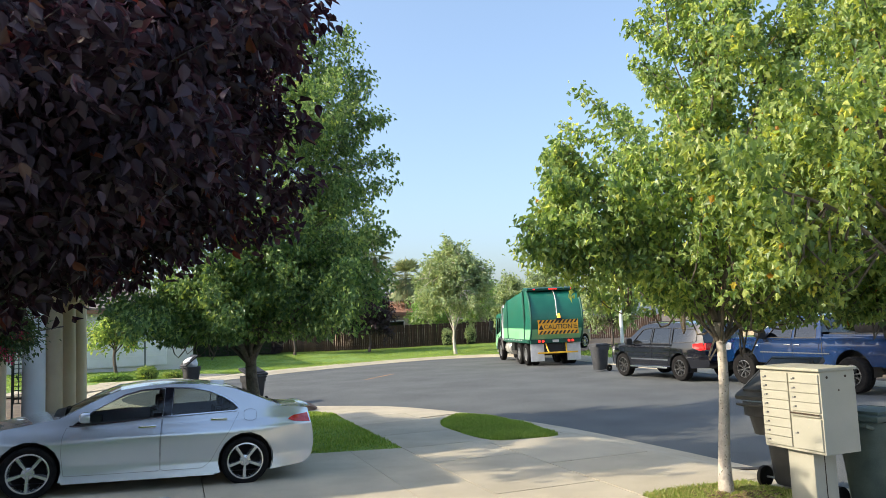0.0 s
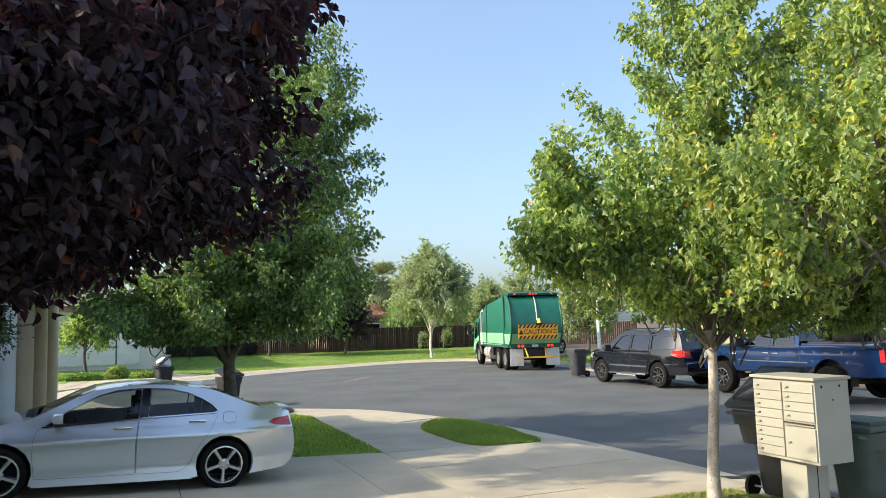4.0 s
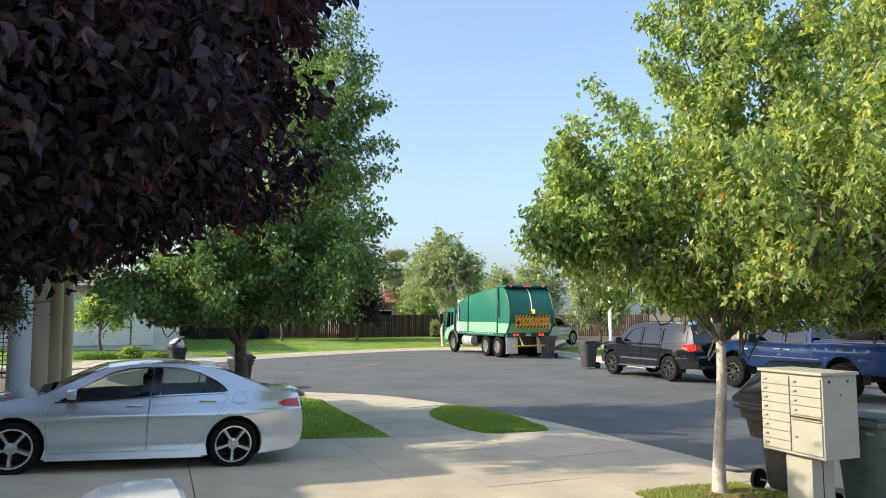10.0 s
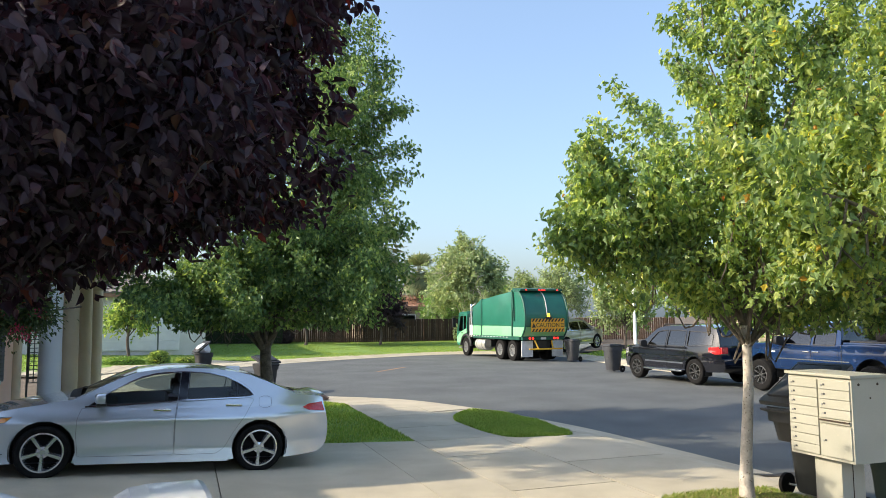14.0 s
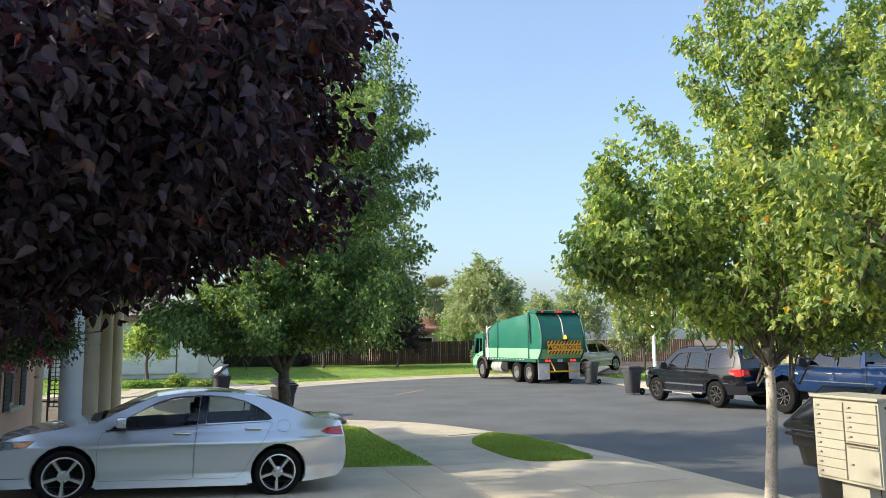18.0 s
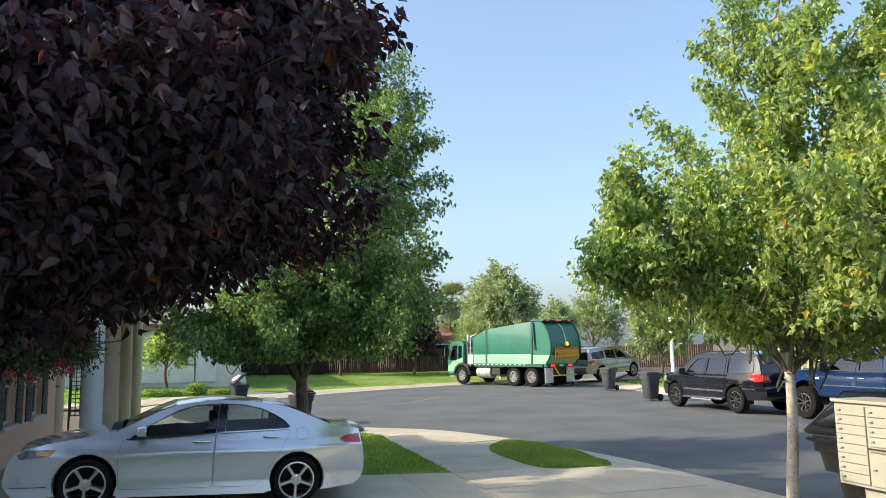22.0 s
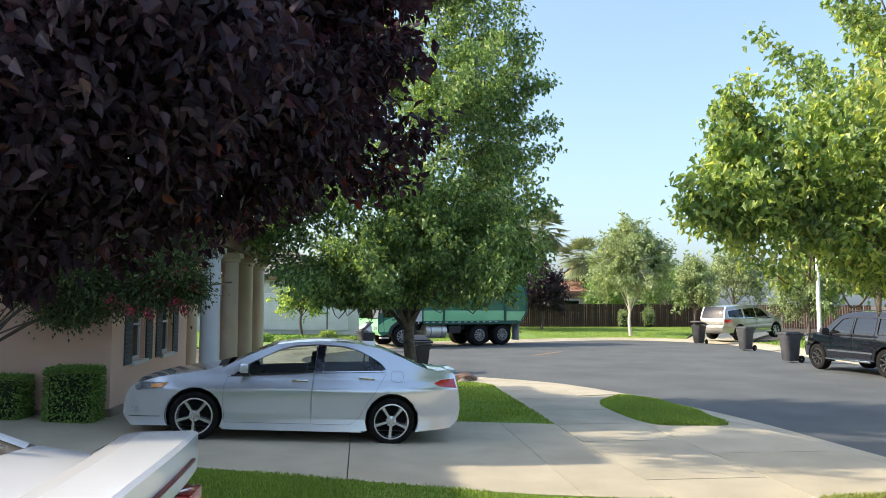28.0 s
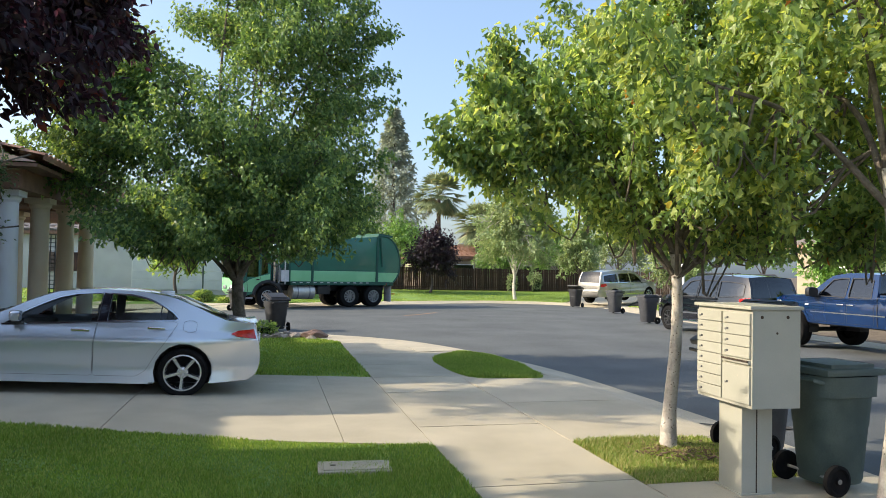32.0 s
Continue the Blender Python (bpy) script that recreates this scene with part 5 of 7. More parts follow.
def strip(prof, hw, crown, ny=11, inset=0.0, lift=0.0):
    """The skin across the car along a stretch of its profile."""
    bm = bmesh.new()
    P = np.array(prof, float)
    T = np.gradient(P, axis=0)
    N = np.stack([-T[:, 1], T[:, 0]], 1)
    N /= np.hypot(*N.T)[:, None]
    if N[:, 1].sum() < 0 or (abs(N[:, 1].sum()) < 0.2 * len(N) and (N[:, 0] * P[:, 0]).sum() < 0):
        N = -N
    rows = []
    for (x, z), n in zip(P, N):
        h = hw(x, z) - inset
        row = []
        for k in range(ny):
            u = -1 + 2 * k / (ny - 1)
            q = crown * (1 - u * u) + lift
            row.append(bm.verts.new((x + n[0] * q, u * h, z + n[1] * q)))
        rows.append(row)
    for a, b in zip(rows, rows[1:]):
        for i in range(ny - 1):
            bm.faces.new((a[i], a[i + 1], b[i + 1], b[i]))
    bmesh.ops.recalc_face_normals(bm, faces=bm.faces[:])
    bm.normal_update()
    c = Vector((float(P[:, 0].mean()) * 0.5, 0, 0.4))
    if sum((f.calc_center_median() - c).dot(f.normal) * f.calc_area() for f in bm.faces) < 0:
        bmesh.ops.reverse_faces(bm, faces=bm.faces[:])
    return bm


def arch(cx, cz, r, z0, n=12):
    """Points of a wheel arch from front foot to rear foot."""
    a0 = math.asin(max(-1, min(1, (z0 - cz) / r)))
    return [(cx + r * math.cos(a), cz + r * math.sin(a)) for a in np.linspace(a0, math.pi - a0, n)]


def wheel(parent, x, y, z, r, width, rim_r, spokes, rim_mat, face=1, label=""):
    """Tyre and spoked rim on a dark drum; face: side on which the rim shows."""
    bm = bmesh.new()
    lathe(bm, [(0.02, -width * 0.32), (rim_r * 0.86, -width * 0.30), (rim_r * 0.86, width * 0.1), (0.02, width * 0.1)], 24, "Y")
    w = part("wheel", bm, M["drum"], parent, label)
    w.matrix_basis = pose(x, y, z, 0, 0, 0 if face > 0 else 180)
    h = width / 2
    bm = bmesh.new()
    lathe(bm, [(rim_r, -h * 0.8), (rim_r + 0.02, -h * 0.96), (r * 0.9, -h), (r * 0.97, -h * 0.86), (r, -h * 0.6), (r, -h * 0.05), (r - 0.008, 0), (r, h * 0.05),
               (r, h * 0.6), (r * 0.97, h * 0.86), (r * 0.9, h), (rim_r + 0.02, h * 0.96), (rim_r, h * 0.8)], 40, "Y", cap=False)
    part("tyre", bm, M["rubber"], w, smooth=True)
    bm = bmesh.new()
    lathe(bm, [(rim_r * 0.97, h * 0.35), (rim_r * 1.01, h * 0.86), (rim_r * 0.93, h * 0.88), (rim_r * 0.88, h * 0.5), (rim_r * 0.86, h * 0.2)], 36, "Y", cap=False)
    lathe(bm, [(0.001, h * 0.72), (rim_r * 0.12, h * 0.72), (rim_r * 0.14, h * 0.66), (rim_r * 0.30, h * 0.60), (rim_r * 0.33, h * 0.3)], 20, "Y")
    for k in range(spokes):
        a = 2 * math.pi * k / spokes + 0.3
        turn = Matrix.Rotation(-math.pi / 2, 4, "X") @ Matrix.Rotation(a, 4, "Z")
        ws = (0.095, 0.135) if spokes < 7 else (0.07, 0.10)
        vs = [bm.verts.new(turn @ Vector(p)) for q, w_, up in ((0.14, ws[0], 0.74), (0.96, ws[1], 0.84)) for p in
              ((rim_r * q, -rim_r * w_, h * 0.35), (rim_r * q, -rim_r * w_ * 0.75, h * up), (rim_r * q, rim_r * w_ * 0.45, h * up), (rim_r * q, rim_r * w_, h * 0.35))]
        for f in ((0, 1, 5, 4), (1, 2, 6, 5), (2, 3, 7, 6), (3, 0, 4, 7), (0, 3, 2, 1), (4, 5, 6, 7)):
            bm.faces.new([vs[i] for i in f])
    part("rim", bm, rim_mat, w, smooth=True)
    for k in range(5):
        a = 2 * math.pi * (k + 0.5) / 5 + 0.3
        nut = lathe(bmesh.new(), [(0.017, h * 0.3), (0.016, h * 0.67), (0.001, h * 0.69)], 8, "Y", Matrix.Translation((rim_r * 0.225 * math.cos(a), 0, rim_r * 0.225 * math.sin(a))))
        part("wheel_nut", nut, M["drum"], w)
    return w


def car(name, at, label, s, category="car"):
    """A car from its drawn profile. x forward, z up; s holds the numbers."""
    root = holder(name, at, label, category)
    half, belt, xc, ln = s["w"] / 2, s["belt"], (s["nose"] + s["tail"]) / 2, (s["nose"] - s["tail"]) / 2

    def hw(x, z):
        u = min(1.0, abs(x - xc) / ln)
        plan = 1 - s.get("round", 0.2) * u ** s.get("power", 7)
        if "crease" in s:
            # shoulder turned up above the crease, door skin drawn in below it, flared foot
            zc = s["crease"] - 0.028 * x
            top_ = 0.925
            if z > belt:
                t = top_ - s["tumble"] * (z - belt) ** 1.1 / half
            elif z > zc:
                t = 1 - (1 - top_) * ((z - zc) / (belt - zc)) ** 1.15
            else:
                t = 1 - 0.045 * min(1.0, (zc - z) / 0.40) ** 1.2 + (0.022 * ((0.40 - z) / 0.16) if z < 0.40 else 0)
        elif z > belt:
            t = 1 - s.get("tumble", 0.30) * (z - belt) ** 1.15 / half
        else:
            zz = (z - s.get("wide_z", 0.62)) / 0.6
            t = 1 - (0.10 if zz > 0 else 0.05) * zz * zz + (0.006 if 0.28 < z - s["sill"] < 0.34 else 0)
        return half * plan * t

    prof = {k: [tuple(p) for p in curve_through(v, 4)] for k, v in s["prof"].items()}
    order = ["front_bumper", "bonnet", "windscreen", "roof", "rear_window", "boot_lid", "rear_bumper"]
    top = []
    for k in order:
        if k in prof:
            top += [p for p in prof[k] if not top or math.dist(p, top[-1]) > 0.004]
    z0 = s["sill"]
    fa, ra = (s["front"], s["wr"] + s.get("dz", 0.02)), (s["rear"], s["wr"] + s.get("dz", 0.02))
    under = [(ra[0] - s["arch"] * 1.02, z0 - 0.0)] + arch(*ra, s["arch"], z0)[::-1] + [(ra[0] + s["arch"] * 1.1, z0)] + [(fa[0] - s["arch"] * 1.1, z0)] + arch(*fa, s["arch"], z0)[::-1]
    outline = top + [p for p in under if math.dist(p, top[-1]) > 0.02]
    paint, glass = M[s["paint"]], M[s.get("glass", "glass")]
    for side in (1, -1):
        skin("body_side", panel([outline] + s["windows"], side, hw, 0.0, s.get("step_in", 0.12)), paint, root, side, hw)
        for w in s["windows"]:
            part("side_window", panel([w], side, hw, -0.012), glass, root, smooth=True).visible_shadow = False
            part("window_trim", ribbon(w, side, hw, s.get("trim_w", 0.022), 0.011, True), M[s.get("trim", "plastic")], root, smooth=True)
        for d in s["doors"]:
            dr = skin("door", panel([d["shape"]], side, hw, 0.007, s.get("step_in", 0.12)), paint, root, side, hw)
            part("door_gap", ribbon(d["shape"], side, hw, s.get("gap_w", 0.006), 0.0095, True), M[s.get("gap_mat", "plastic")], dr)
            hx, hz = d["handle"]
            bm = bmesh.new()
            y = side * (hw(hx, hz) + 0.02)
            box(bm, hx - 0.11, hx + 0.11, y - 0.016, y + 0.016, hz - 0.014, hz + 0.014, 0.009)
            part("door_handle", bm, M[s.get("handle", s["paint"])], dr, smooth=True)
        mx, mz = s["mirror"]
        ms = s.get("mirror_size", 1.0)
        y0 = side * hw(mx, mz)
        bm = bmesh.new()
        bmesh.ops.create_uvsphere(bm, u_segments=16, v_segments=10, radius=1.0)
        for v in bm.verts:
            # rounded shell, flat where the glass sits behind
            q = Vector([math.copysign(abs(c) ** 0.62, c) for c in v.co])
            v.co = Vector((mx + 0.01 + max(q.x, -0.55) * 0.085 * ms, y0 + side * 0.145 * ms + q.y * 0.10 * ms, mz + 0.018 + q.z * (0.072 if s.get("mirror_size") is None else 0.085) * ms))
        mir = part("wing_mirror", bm, M[s.get("mirror_mat", s["paint"])], root, smooth=True)
        part("mirror_base", boxed(mx - 0.05, mx + 0.07, min(y0, y0 + side * 0.16), max(y0, y0 + side * 0.16), mz - 0.085 * ms, mz - 0.045 * ms, 0.015), M["plastic"], mir, smooth=True)
        for nm, lamp, mt in s["lamps"]:
            part(nm, panel([lamp], side, hw, 0.018 if nm == "indicator" else 0.011, 0.05), M[mt], root, smooth=True)
        for pl in s.get("pillars", ()):
            part("door_pillar", panel([pl], side, hw, 0.008, 0.05), M["black_paint"], root, smooth=True)
        for nm, line, wd, mt in s.get("lines", ()):
            part(nm, ribbon(line, side, hw, wd, 0.011), M[mt], root)
        if s.get("step"):
            a, b = s["step"]
            yy = side * (half - 0.02)
            bm = boxed(a, b, min(yy, yy + side * 0.09), max(yy, yy + side * 0.09), z0 - 0.05, z0 + 0.01, 0.02)
            part("running_board", bm, M[s.get("step_mat", "plastic")], root, smooth=True)
        if s.get("flare"):
            for c in (fa, ra):
                part("wheel_arch_trim", ribbon(arch(*c, s["arch"] + 0.03, z0 + 0.05, 20), side, hw, 0.07, 0.012), M[s["flare"]], root, smooth=True)
    cr = {"front_bumper": 0.03, "bonnet": 0.05, "windscreen": s.get("roof_crown", 0.05), "roof": 0.045, "rear_window": s.get("roof_crown", 0.05), "boot_lid": 0.03, "rear_bumper": 0.03}
    for k in order:
        if k not in prof:
            continue
        gl = "window" in k or "windscreen" in k
        if gl:
            ob = part(k, strip(prof[k], hw, cr[k], inset=0.06), M[s.get("screen", s.get("glass", "glass"))], root, smooth=True)
            ob.visible_shadow = False
            for side in (1, -1):
                bm = bmesh.new()
                rr = []
                P = prof[k]
                for x, z in P:
                    y = hw(x, z)
                    rr.append([bm.verts.new((x, side * y, z)), bm.verts.new((x + 0.004, side * (y - 0.035), z + 0.012)), bm.verts.new((x, side * (y - 0.075), z + 0.004))])
                for a, b in zip(rr, rr[1:]):
                    for i in (0, 1):
                        bm.faces.new((a[i], a[i + 1], b[i + 1], b[i]))
                bmesh.ops.recalc_face_normals(bm, faces=bm.faces[:])
                part("pillar", bm, paint, root, smooth=True)
        else:
            mt = M[s["bumper_mat"]] if "bumper" in k and s.get("bumper_mat") else paint
            part(k, strip(prof[k], hw, cr[k] if k != "roof" else s.get("roof_crown", 0.045)), mt, root, smooth=True)
    # cabin: floor, dash, seats
    bm = bmesh.new()
    box(bm, s["tail"] + 0.35, s["nose"] - 0.35, -half + 0.3, half - 0.3, z0 + 0.02, z0 + 0.12)
    box(bm, s["rear"] + s["arch"], s["front"] - s["arch"], -half + 0.09, half - 0.09, z0 - 0.03, z0 + 0.10)
    part("underbody", bm, M["plastic"], root)
    for c in (fa[0], ra[0]):
        for side in (1, -1):
            bm = bmesh.new()
            lathe(bm, [(s["arch"] + 0.01, side * (half - 0.34)), (s["arch"] + 0.01, side * (half - 0.05))], 24, "Y")
            bmesh.ops.delete(bm, geom=[f for f in bm.faces if len(f.verts) > 4 and abs(f.calc_center_median().y) > half - 0.2], context="FACES_ONLY")
            for v in bm.verts:
                v.co.x += c
                v.co.z = max(v.co.z, -0.15) + fa[1]
            part("wheel_well", bm, M["plastic"], root)
    if s.get("seats", True):
        for sx in s["seat_x"]:
            for sy in (-0.38, 0.38):
                bm = bmesh.new()
                box(bm, sx - 0.28, sx + 0.25, sy - 0.25, sy + 0.25, z0 + 0.2, belt - 0.42, 0.05)
                box(bm, sx - 0.42, sx - 0.26, sy - 0.24, sy + 0.24, z0 + 0.25, belt + 0.12, 0.05)
                box(bm, sx - 0.42, sx - 0.32, sy - 0.13, sy + 0.13, belt + 0.13, belt + 0.30, 0.04)
                part("seat", bm, M["cabin"], root, smooth=True)
        part("dashboard", boxed(s["dash"] - 0.3, s["dash"] + 0.1, -half + 0.2, half - 0.2, belt - 0.3, belt + 0.0, 0.05), M["cabin"], root)
    for x in (s["front"], s["rear"]):
        for side in (1, -1):
            wheel(root, x, side * (half - s["ww"] / 2 + s.get("poke", -0.01)), s["wr"], s["wr"], s["ww"], s["rim"], s.get("spokes", 5), M[s.get("rim_mat", "alloy")], side)
    return root, hw


SALOON = dict(
    w=1.84, belt=0.90, nose=2.33, tail=-2.38, sill=0.20, front=1.3525, rear=-1.3525, wr=0.334, arch=0.378, ww=0.23, rim=0.248, spokes=5, paint="silver",
    round=0.34, power=5, tumble=0.42, trim="plastic", trim_w=0.010, gap_w=0.005, gap_mat="seam", crease=0.735, step_in=0.055, poke=-0.035, roof_crown=0.018,
    prof={"front_bumper": [(2.20, 0.17), (2.33, 0.30), (2.32, 0.52), (2.26, 0.66), (2.16, 0.745)], "bonnet": [(2.16, 0.745), (1.85, 0.845), (1.45, 0.925), (1.18, 0.975), (1.03, 0.998)],
          "windscreen": [(1.03, 0.998), (0.81, 1.112), (0.56, 1.24), (0.31, 1.345)], "roof": [(0.31, 1.345), (0.0, 1.392), (-0.35, 1.412), (-0.72, 1.402), (-1.03, 1.365), (-1.20, 1.33)],
          "rear_window": [(-1.20, 1.33), (-1.47, 1.23), (-1.72, 1.125), (-1.88, 1.066)], "boot_lid": [(-1.88, 1.066), (-2.05, 1.047), (-2.20, 1.037), (-2.28, 1.012)],
          "rear_bumper": [(-2.28, 1.012), (-2.32, 0.85), (-2.36, 0.70), (-2.38, 0.50), (-2.34, 0.33), (-2.22, 0.24)]},
    windows=[[(0.86, 0.918), (0.74, 1.005), (0.60, 1.098), (0.45, 1.180), (0.26, 1.270), (0.05, 1.326), (-0.255, 1.352), (-0.226, 0.985), (0.32, 0.950)],
             [(-0.378, 1.355), (-0.63, 1.344), (-0.85, 1.298), (-1.035, 1.215), (-1.165, 1.135), (-1.235, 1.063), (-1.19, 1.043), (-0.351, 1.005)]],
    doors=[dict(shape=[(0.94, 0.885), (0.985, 0.756), (0.985, 0.549), (0.945, 0.276), (-0.216, 0.276), (-0.203, 0.707), (-0.224, 0.965), (0.32, 0.928), (0.80, 0.895)], handle=(-0.037, 0.866)),
           dict(shape=[(-0.234, 0.966), (-1.19, 1.022), (-1.25, 1.005), (-1.12, 0.774), (-0.988, 0.573), (-0.874, 0.355), (-0.76, 0.278), (-0.226, 0.276), (-0.213, 0.707)], handle=(-0.973, 0.928))],
    pillars=[[(-0.265, 1.359), (-0.37, 1.361), (-0.343, 0.998), (-0.234, 0.992)], [(-1.012, 1.232), (-1.028, 1.222), (-1.016, 1.034), (-1.0, 1.033)], [(0.86, 0.918), (0.76, 0.99), (0.70, 0.985), (0.68, 0.93)]],
    mirror=(0.70, 1.005), seat_x=(0.15, -0.75), dash=0.85, handle="chrome",
    lamps=[("headlight", [(2.19, 0.70), (2.10, 0.765), (1.72, 0.785), (1.81, 0.70), (2.16, 0.645)], "dark_lens"), ("indicator", [(1.73, 0.778), (1.95, 0.745), (1.95, 0.70), (1.81, 0.708)], "amber_lens"),
           ("tail_light", [(-1.955, 0.885), (-2.05, 0.928), (-2.27, 0.952), (-2.31, 0.82), (-2.05, 0.845)], "red_lens"), ("fog_light", [(2.22, 0.42), (2.12, 0.43), (2.12, 0.35), (2.22, 0.33)], "clear_lens")],
    lines=[("sill_skirt", [(0.97, 0.222), (-0.93, 0.222)], 0.085, "silver"), 
           ("bumper_groove", [(2.25, 0.292), (1.80, 0.318)], 0.010, "plastic"),
           ("beltline_trim", [(0.905, 0.905), (0.32, 0.941), (-0.35, 0.993), (-1.20, 1.034)], 0.016, "chrome"),
           ("roofline_trim", [(0.66, 1.072), (0.45, 1.192), (0.26, 1.282), (0.05, 1.338), (-0.26, 1.364), (-0.63, 1.356), (-0.86, 1.309), (-1.05, 1.222), (-1.18, 1.138), (-1.25, 1.060), (-1.20, 1.036)], 0.012, "chrome"),
           ("fuel_flap", [(-1.407 + 0.09 * math.copysign(abs(math.cos(a)) ** 0.5, math.cos(a)), 0.967 + 0.078 * math.copysign(abs(math.sin(a)) ** 0.5, math.sin(a))) for a in np.linspace(0, 2 * math.pi, 25)], 0.004, "seam")])
_tilt = math.degrees(math.atan2(0.13, 2.705))
saloon, _ = car("saloon_car", pose(-1.352, 0.83, 0.062, 0, -_tilt, 183), "silver four-door saloon with five-spoke alloy wheels parked on a driveway", SALOON)
part("roof_aerial", boxed(-1.12, -0.92, -0.02, 0.02, 1.36, 1.42, 0.015), M["silver"], saloon, smooth=True)
part("boot_lip", strip([(-2.12, 1.03), (-2.22, 1.045), (-2.31, 1.055)], lambda x, z: 0.66, 0.02), M["silver"], saloon, smooth=True)
part("windscreen_cowl", strip([(1.11, 0.984), (1.04, 0.996), (0.97, 1.026)], lambda x, z: 0.70, 0.05, lift=0.012), M["plastic"], saloon)
part("number_plate", boxed(-2.385, -2.36, -0.16, 0.16, 0.72, 0.86, 0.004), M["white_paint"], saloon)

BIG = dict(
    w=2.02, belt=1.17, nose=2.53, tail=-2.68, sill=0.42, front=1.55, rear=-1.55, wr=0.41, arch=0.47, ww=0.28, rim=0.26, spokes=8, rim_mat="dark_alloy", paint="black_paint",
    round=0.26, power=6, tumble=0.30, wide_z=0.85, glass="tint", trim="plastic", bumper_mat=None,
    prof={"front_bumper": [(2.40, 0.40), (2.53, 0.52), (2.53, 0.80), (2.46, 1.0), (2.36, 1.08)], "bonnet": [(2.36, 1.08), (2.0, 1.15), (1.5, 1.20), (1.22, 1.22)],
          "windscreen": [(1.22, 1.22), (0.92, 1.45), (0.60, 1.68), (0.42, 1.79)], "roof": [(0.42, 1.79), (0.0, 1.86), (-0.8, 1.89), (-1.6, 1.88), (-2.34, 1.82)],
          "rear_window": [(-2.34, 1.82), (-2.47, 1.56), (-2.56, 1.24)], "boot_lid": [(-2.56, 1.24), (-2.59, 1.05), (-2.60, 0.85)], "rear_bumper": [(-2.60, 0.85), (-2.68, 0.80), (-2.68, 0.55), (-2.58, 0.44)]},
    windows=[[(0.86, 1.20), (0.62, 1.44), (0.36, 1.66), (0.10, 1.71), (-0.16, 1.72), (-0.12, 1.21)], [(-0.24, 1.72), (-0.75, 1.725), (-1.12, 1.71), (-1.14, 1.21), (-0.20, 1.21)],
             [(-1.24, 1.71), (-1.75, 1.69), (-2.20, 1.655), (-2.30, 1.60), (-2.32, 1.27), (-1.24, 1.22)]],
    doors=[dict(shape=[(1.02, 1.12), (0.86, 1.17), (-0.15, 1.185), (-0.17, 0.9), (-0.15, 0.52), (0.95, 0.52), (1.03, 0.7)], handle=(0.02, 1.08)),
           dict(shape=[(-0.20, 1.185), (-1.17, 1.185), (-1.2, 1.02), (-1.06, 0.80), (-0.98, 0.52), (-0.20, 0.52), (-0.22, 0.9)], handle=(-1.02, 1.08))],
    mirror=(0.84, 1.24), mirror_size=1.35, mirror_mat="plastic", seat_x=(0.25, -0.75), dash=1.0, handle="plastic", step=(-1.02, 1.02), step_mat="chrome",
    lamps=[("headlight", [(2.44, 0.98), (2.25, 1.07), (2.05, 1.05), (2.12, 0.88), (2.42, 0.84)], "clear_lens"), ("tail_light", [(-2.16, 1.08), (-2.20, 1.20), (-2.54, 1.235), (-2.585, 1.0), (-2.40, 0.99)], "red_lens")],
    lines=[("side_moulding", [(1.0, 0.66), (-1.02, 0.66)], 0.05, "chrome")])
suv, _ = car("sport_utility_car", pose(15.55, 10.75, ROAD_Z + 0.05, 0, 0, 91.5), "black sport utility car with dark rims parked at the kerb", BIG)
for sy in (-1, 1):
    part("tail_light", boxed(-2.645, -2.56, min(sy * 0.56, sy * 0.80), max(sy * 0.56, sy * 0.80), 1.01, 1.215, 0.03), M["red_lens"], suv, smooth=True)
part("number_plate", boxed(-2.65, -2.60, -0.16, 0.16, 0.92, 1.04, 0.004), M["plastic"], suv)
for sy in (-0.78, 0.78):
    part("roof_rail", tube(bmesh.new(), [(0.2, sy, 1.84), (0.1, sy, 1.92), (-1.6, sy, 1.93), (-1.75, sy, 1.85)], 0.02, 8), M["plastic"], suv, smooth=True)

M["far_tint"] = glassy("smoked_glass", (0.03, 0.035, 0.04), 0.15)
FAR = dict(BIG, paint="beige_paint", glass="far_tint", rim_mat="alloy", spokes=7, rim=0.29, step=(-1.0, 1.0), trim="chrome", handle="chrome", mirror_mat="beige_paint", step_mat="beige_paint",
           lamps=[BIG["lamps"][0], ("tail_light", [(-2.12, 1.06), (-2.2, 1.20), (-2.52, 1.16), (-2.55, 1.02), (-2.4, 1.0)], "red_lens")], lines=[("lower_moulding", [(1.0, 0.55), (-1.02, 0.55)], 0.03, "chrome")])
far_suv, _ = car("sport_utility_car", pose(21.2, 29.25, 0.14, 0, -2.2, 24), "champagne sport utility car on a sloping driveway", FAR)
part("number_plate", boxed(-2.60, -2.585, -0.16, 0.16, 0.92, 1.03), M["white_paint"], far_suv)
part("rear_badge_bar", boxed(-2.60, -2.58, -0.45, 0.45, 1.10, 1.15), M["chrome"], far_suv)

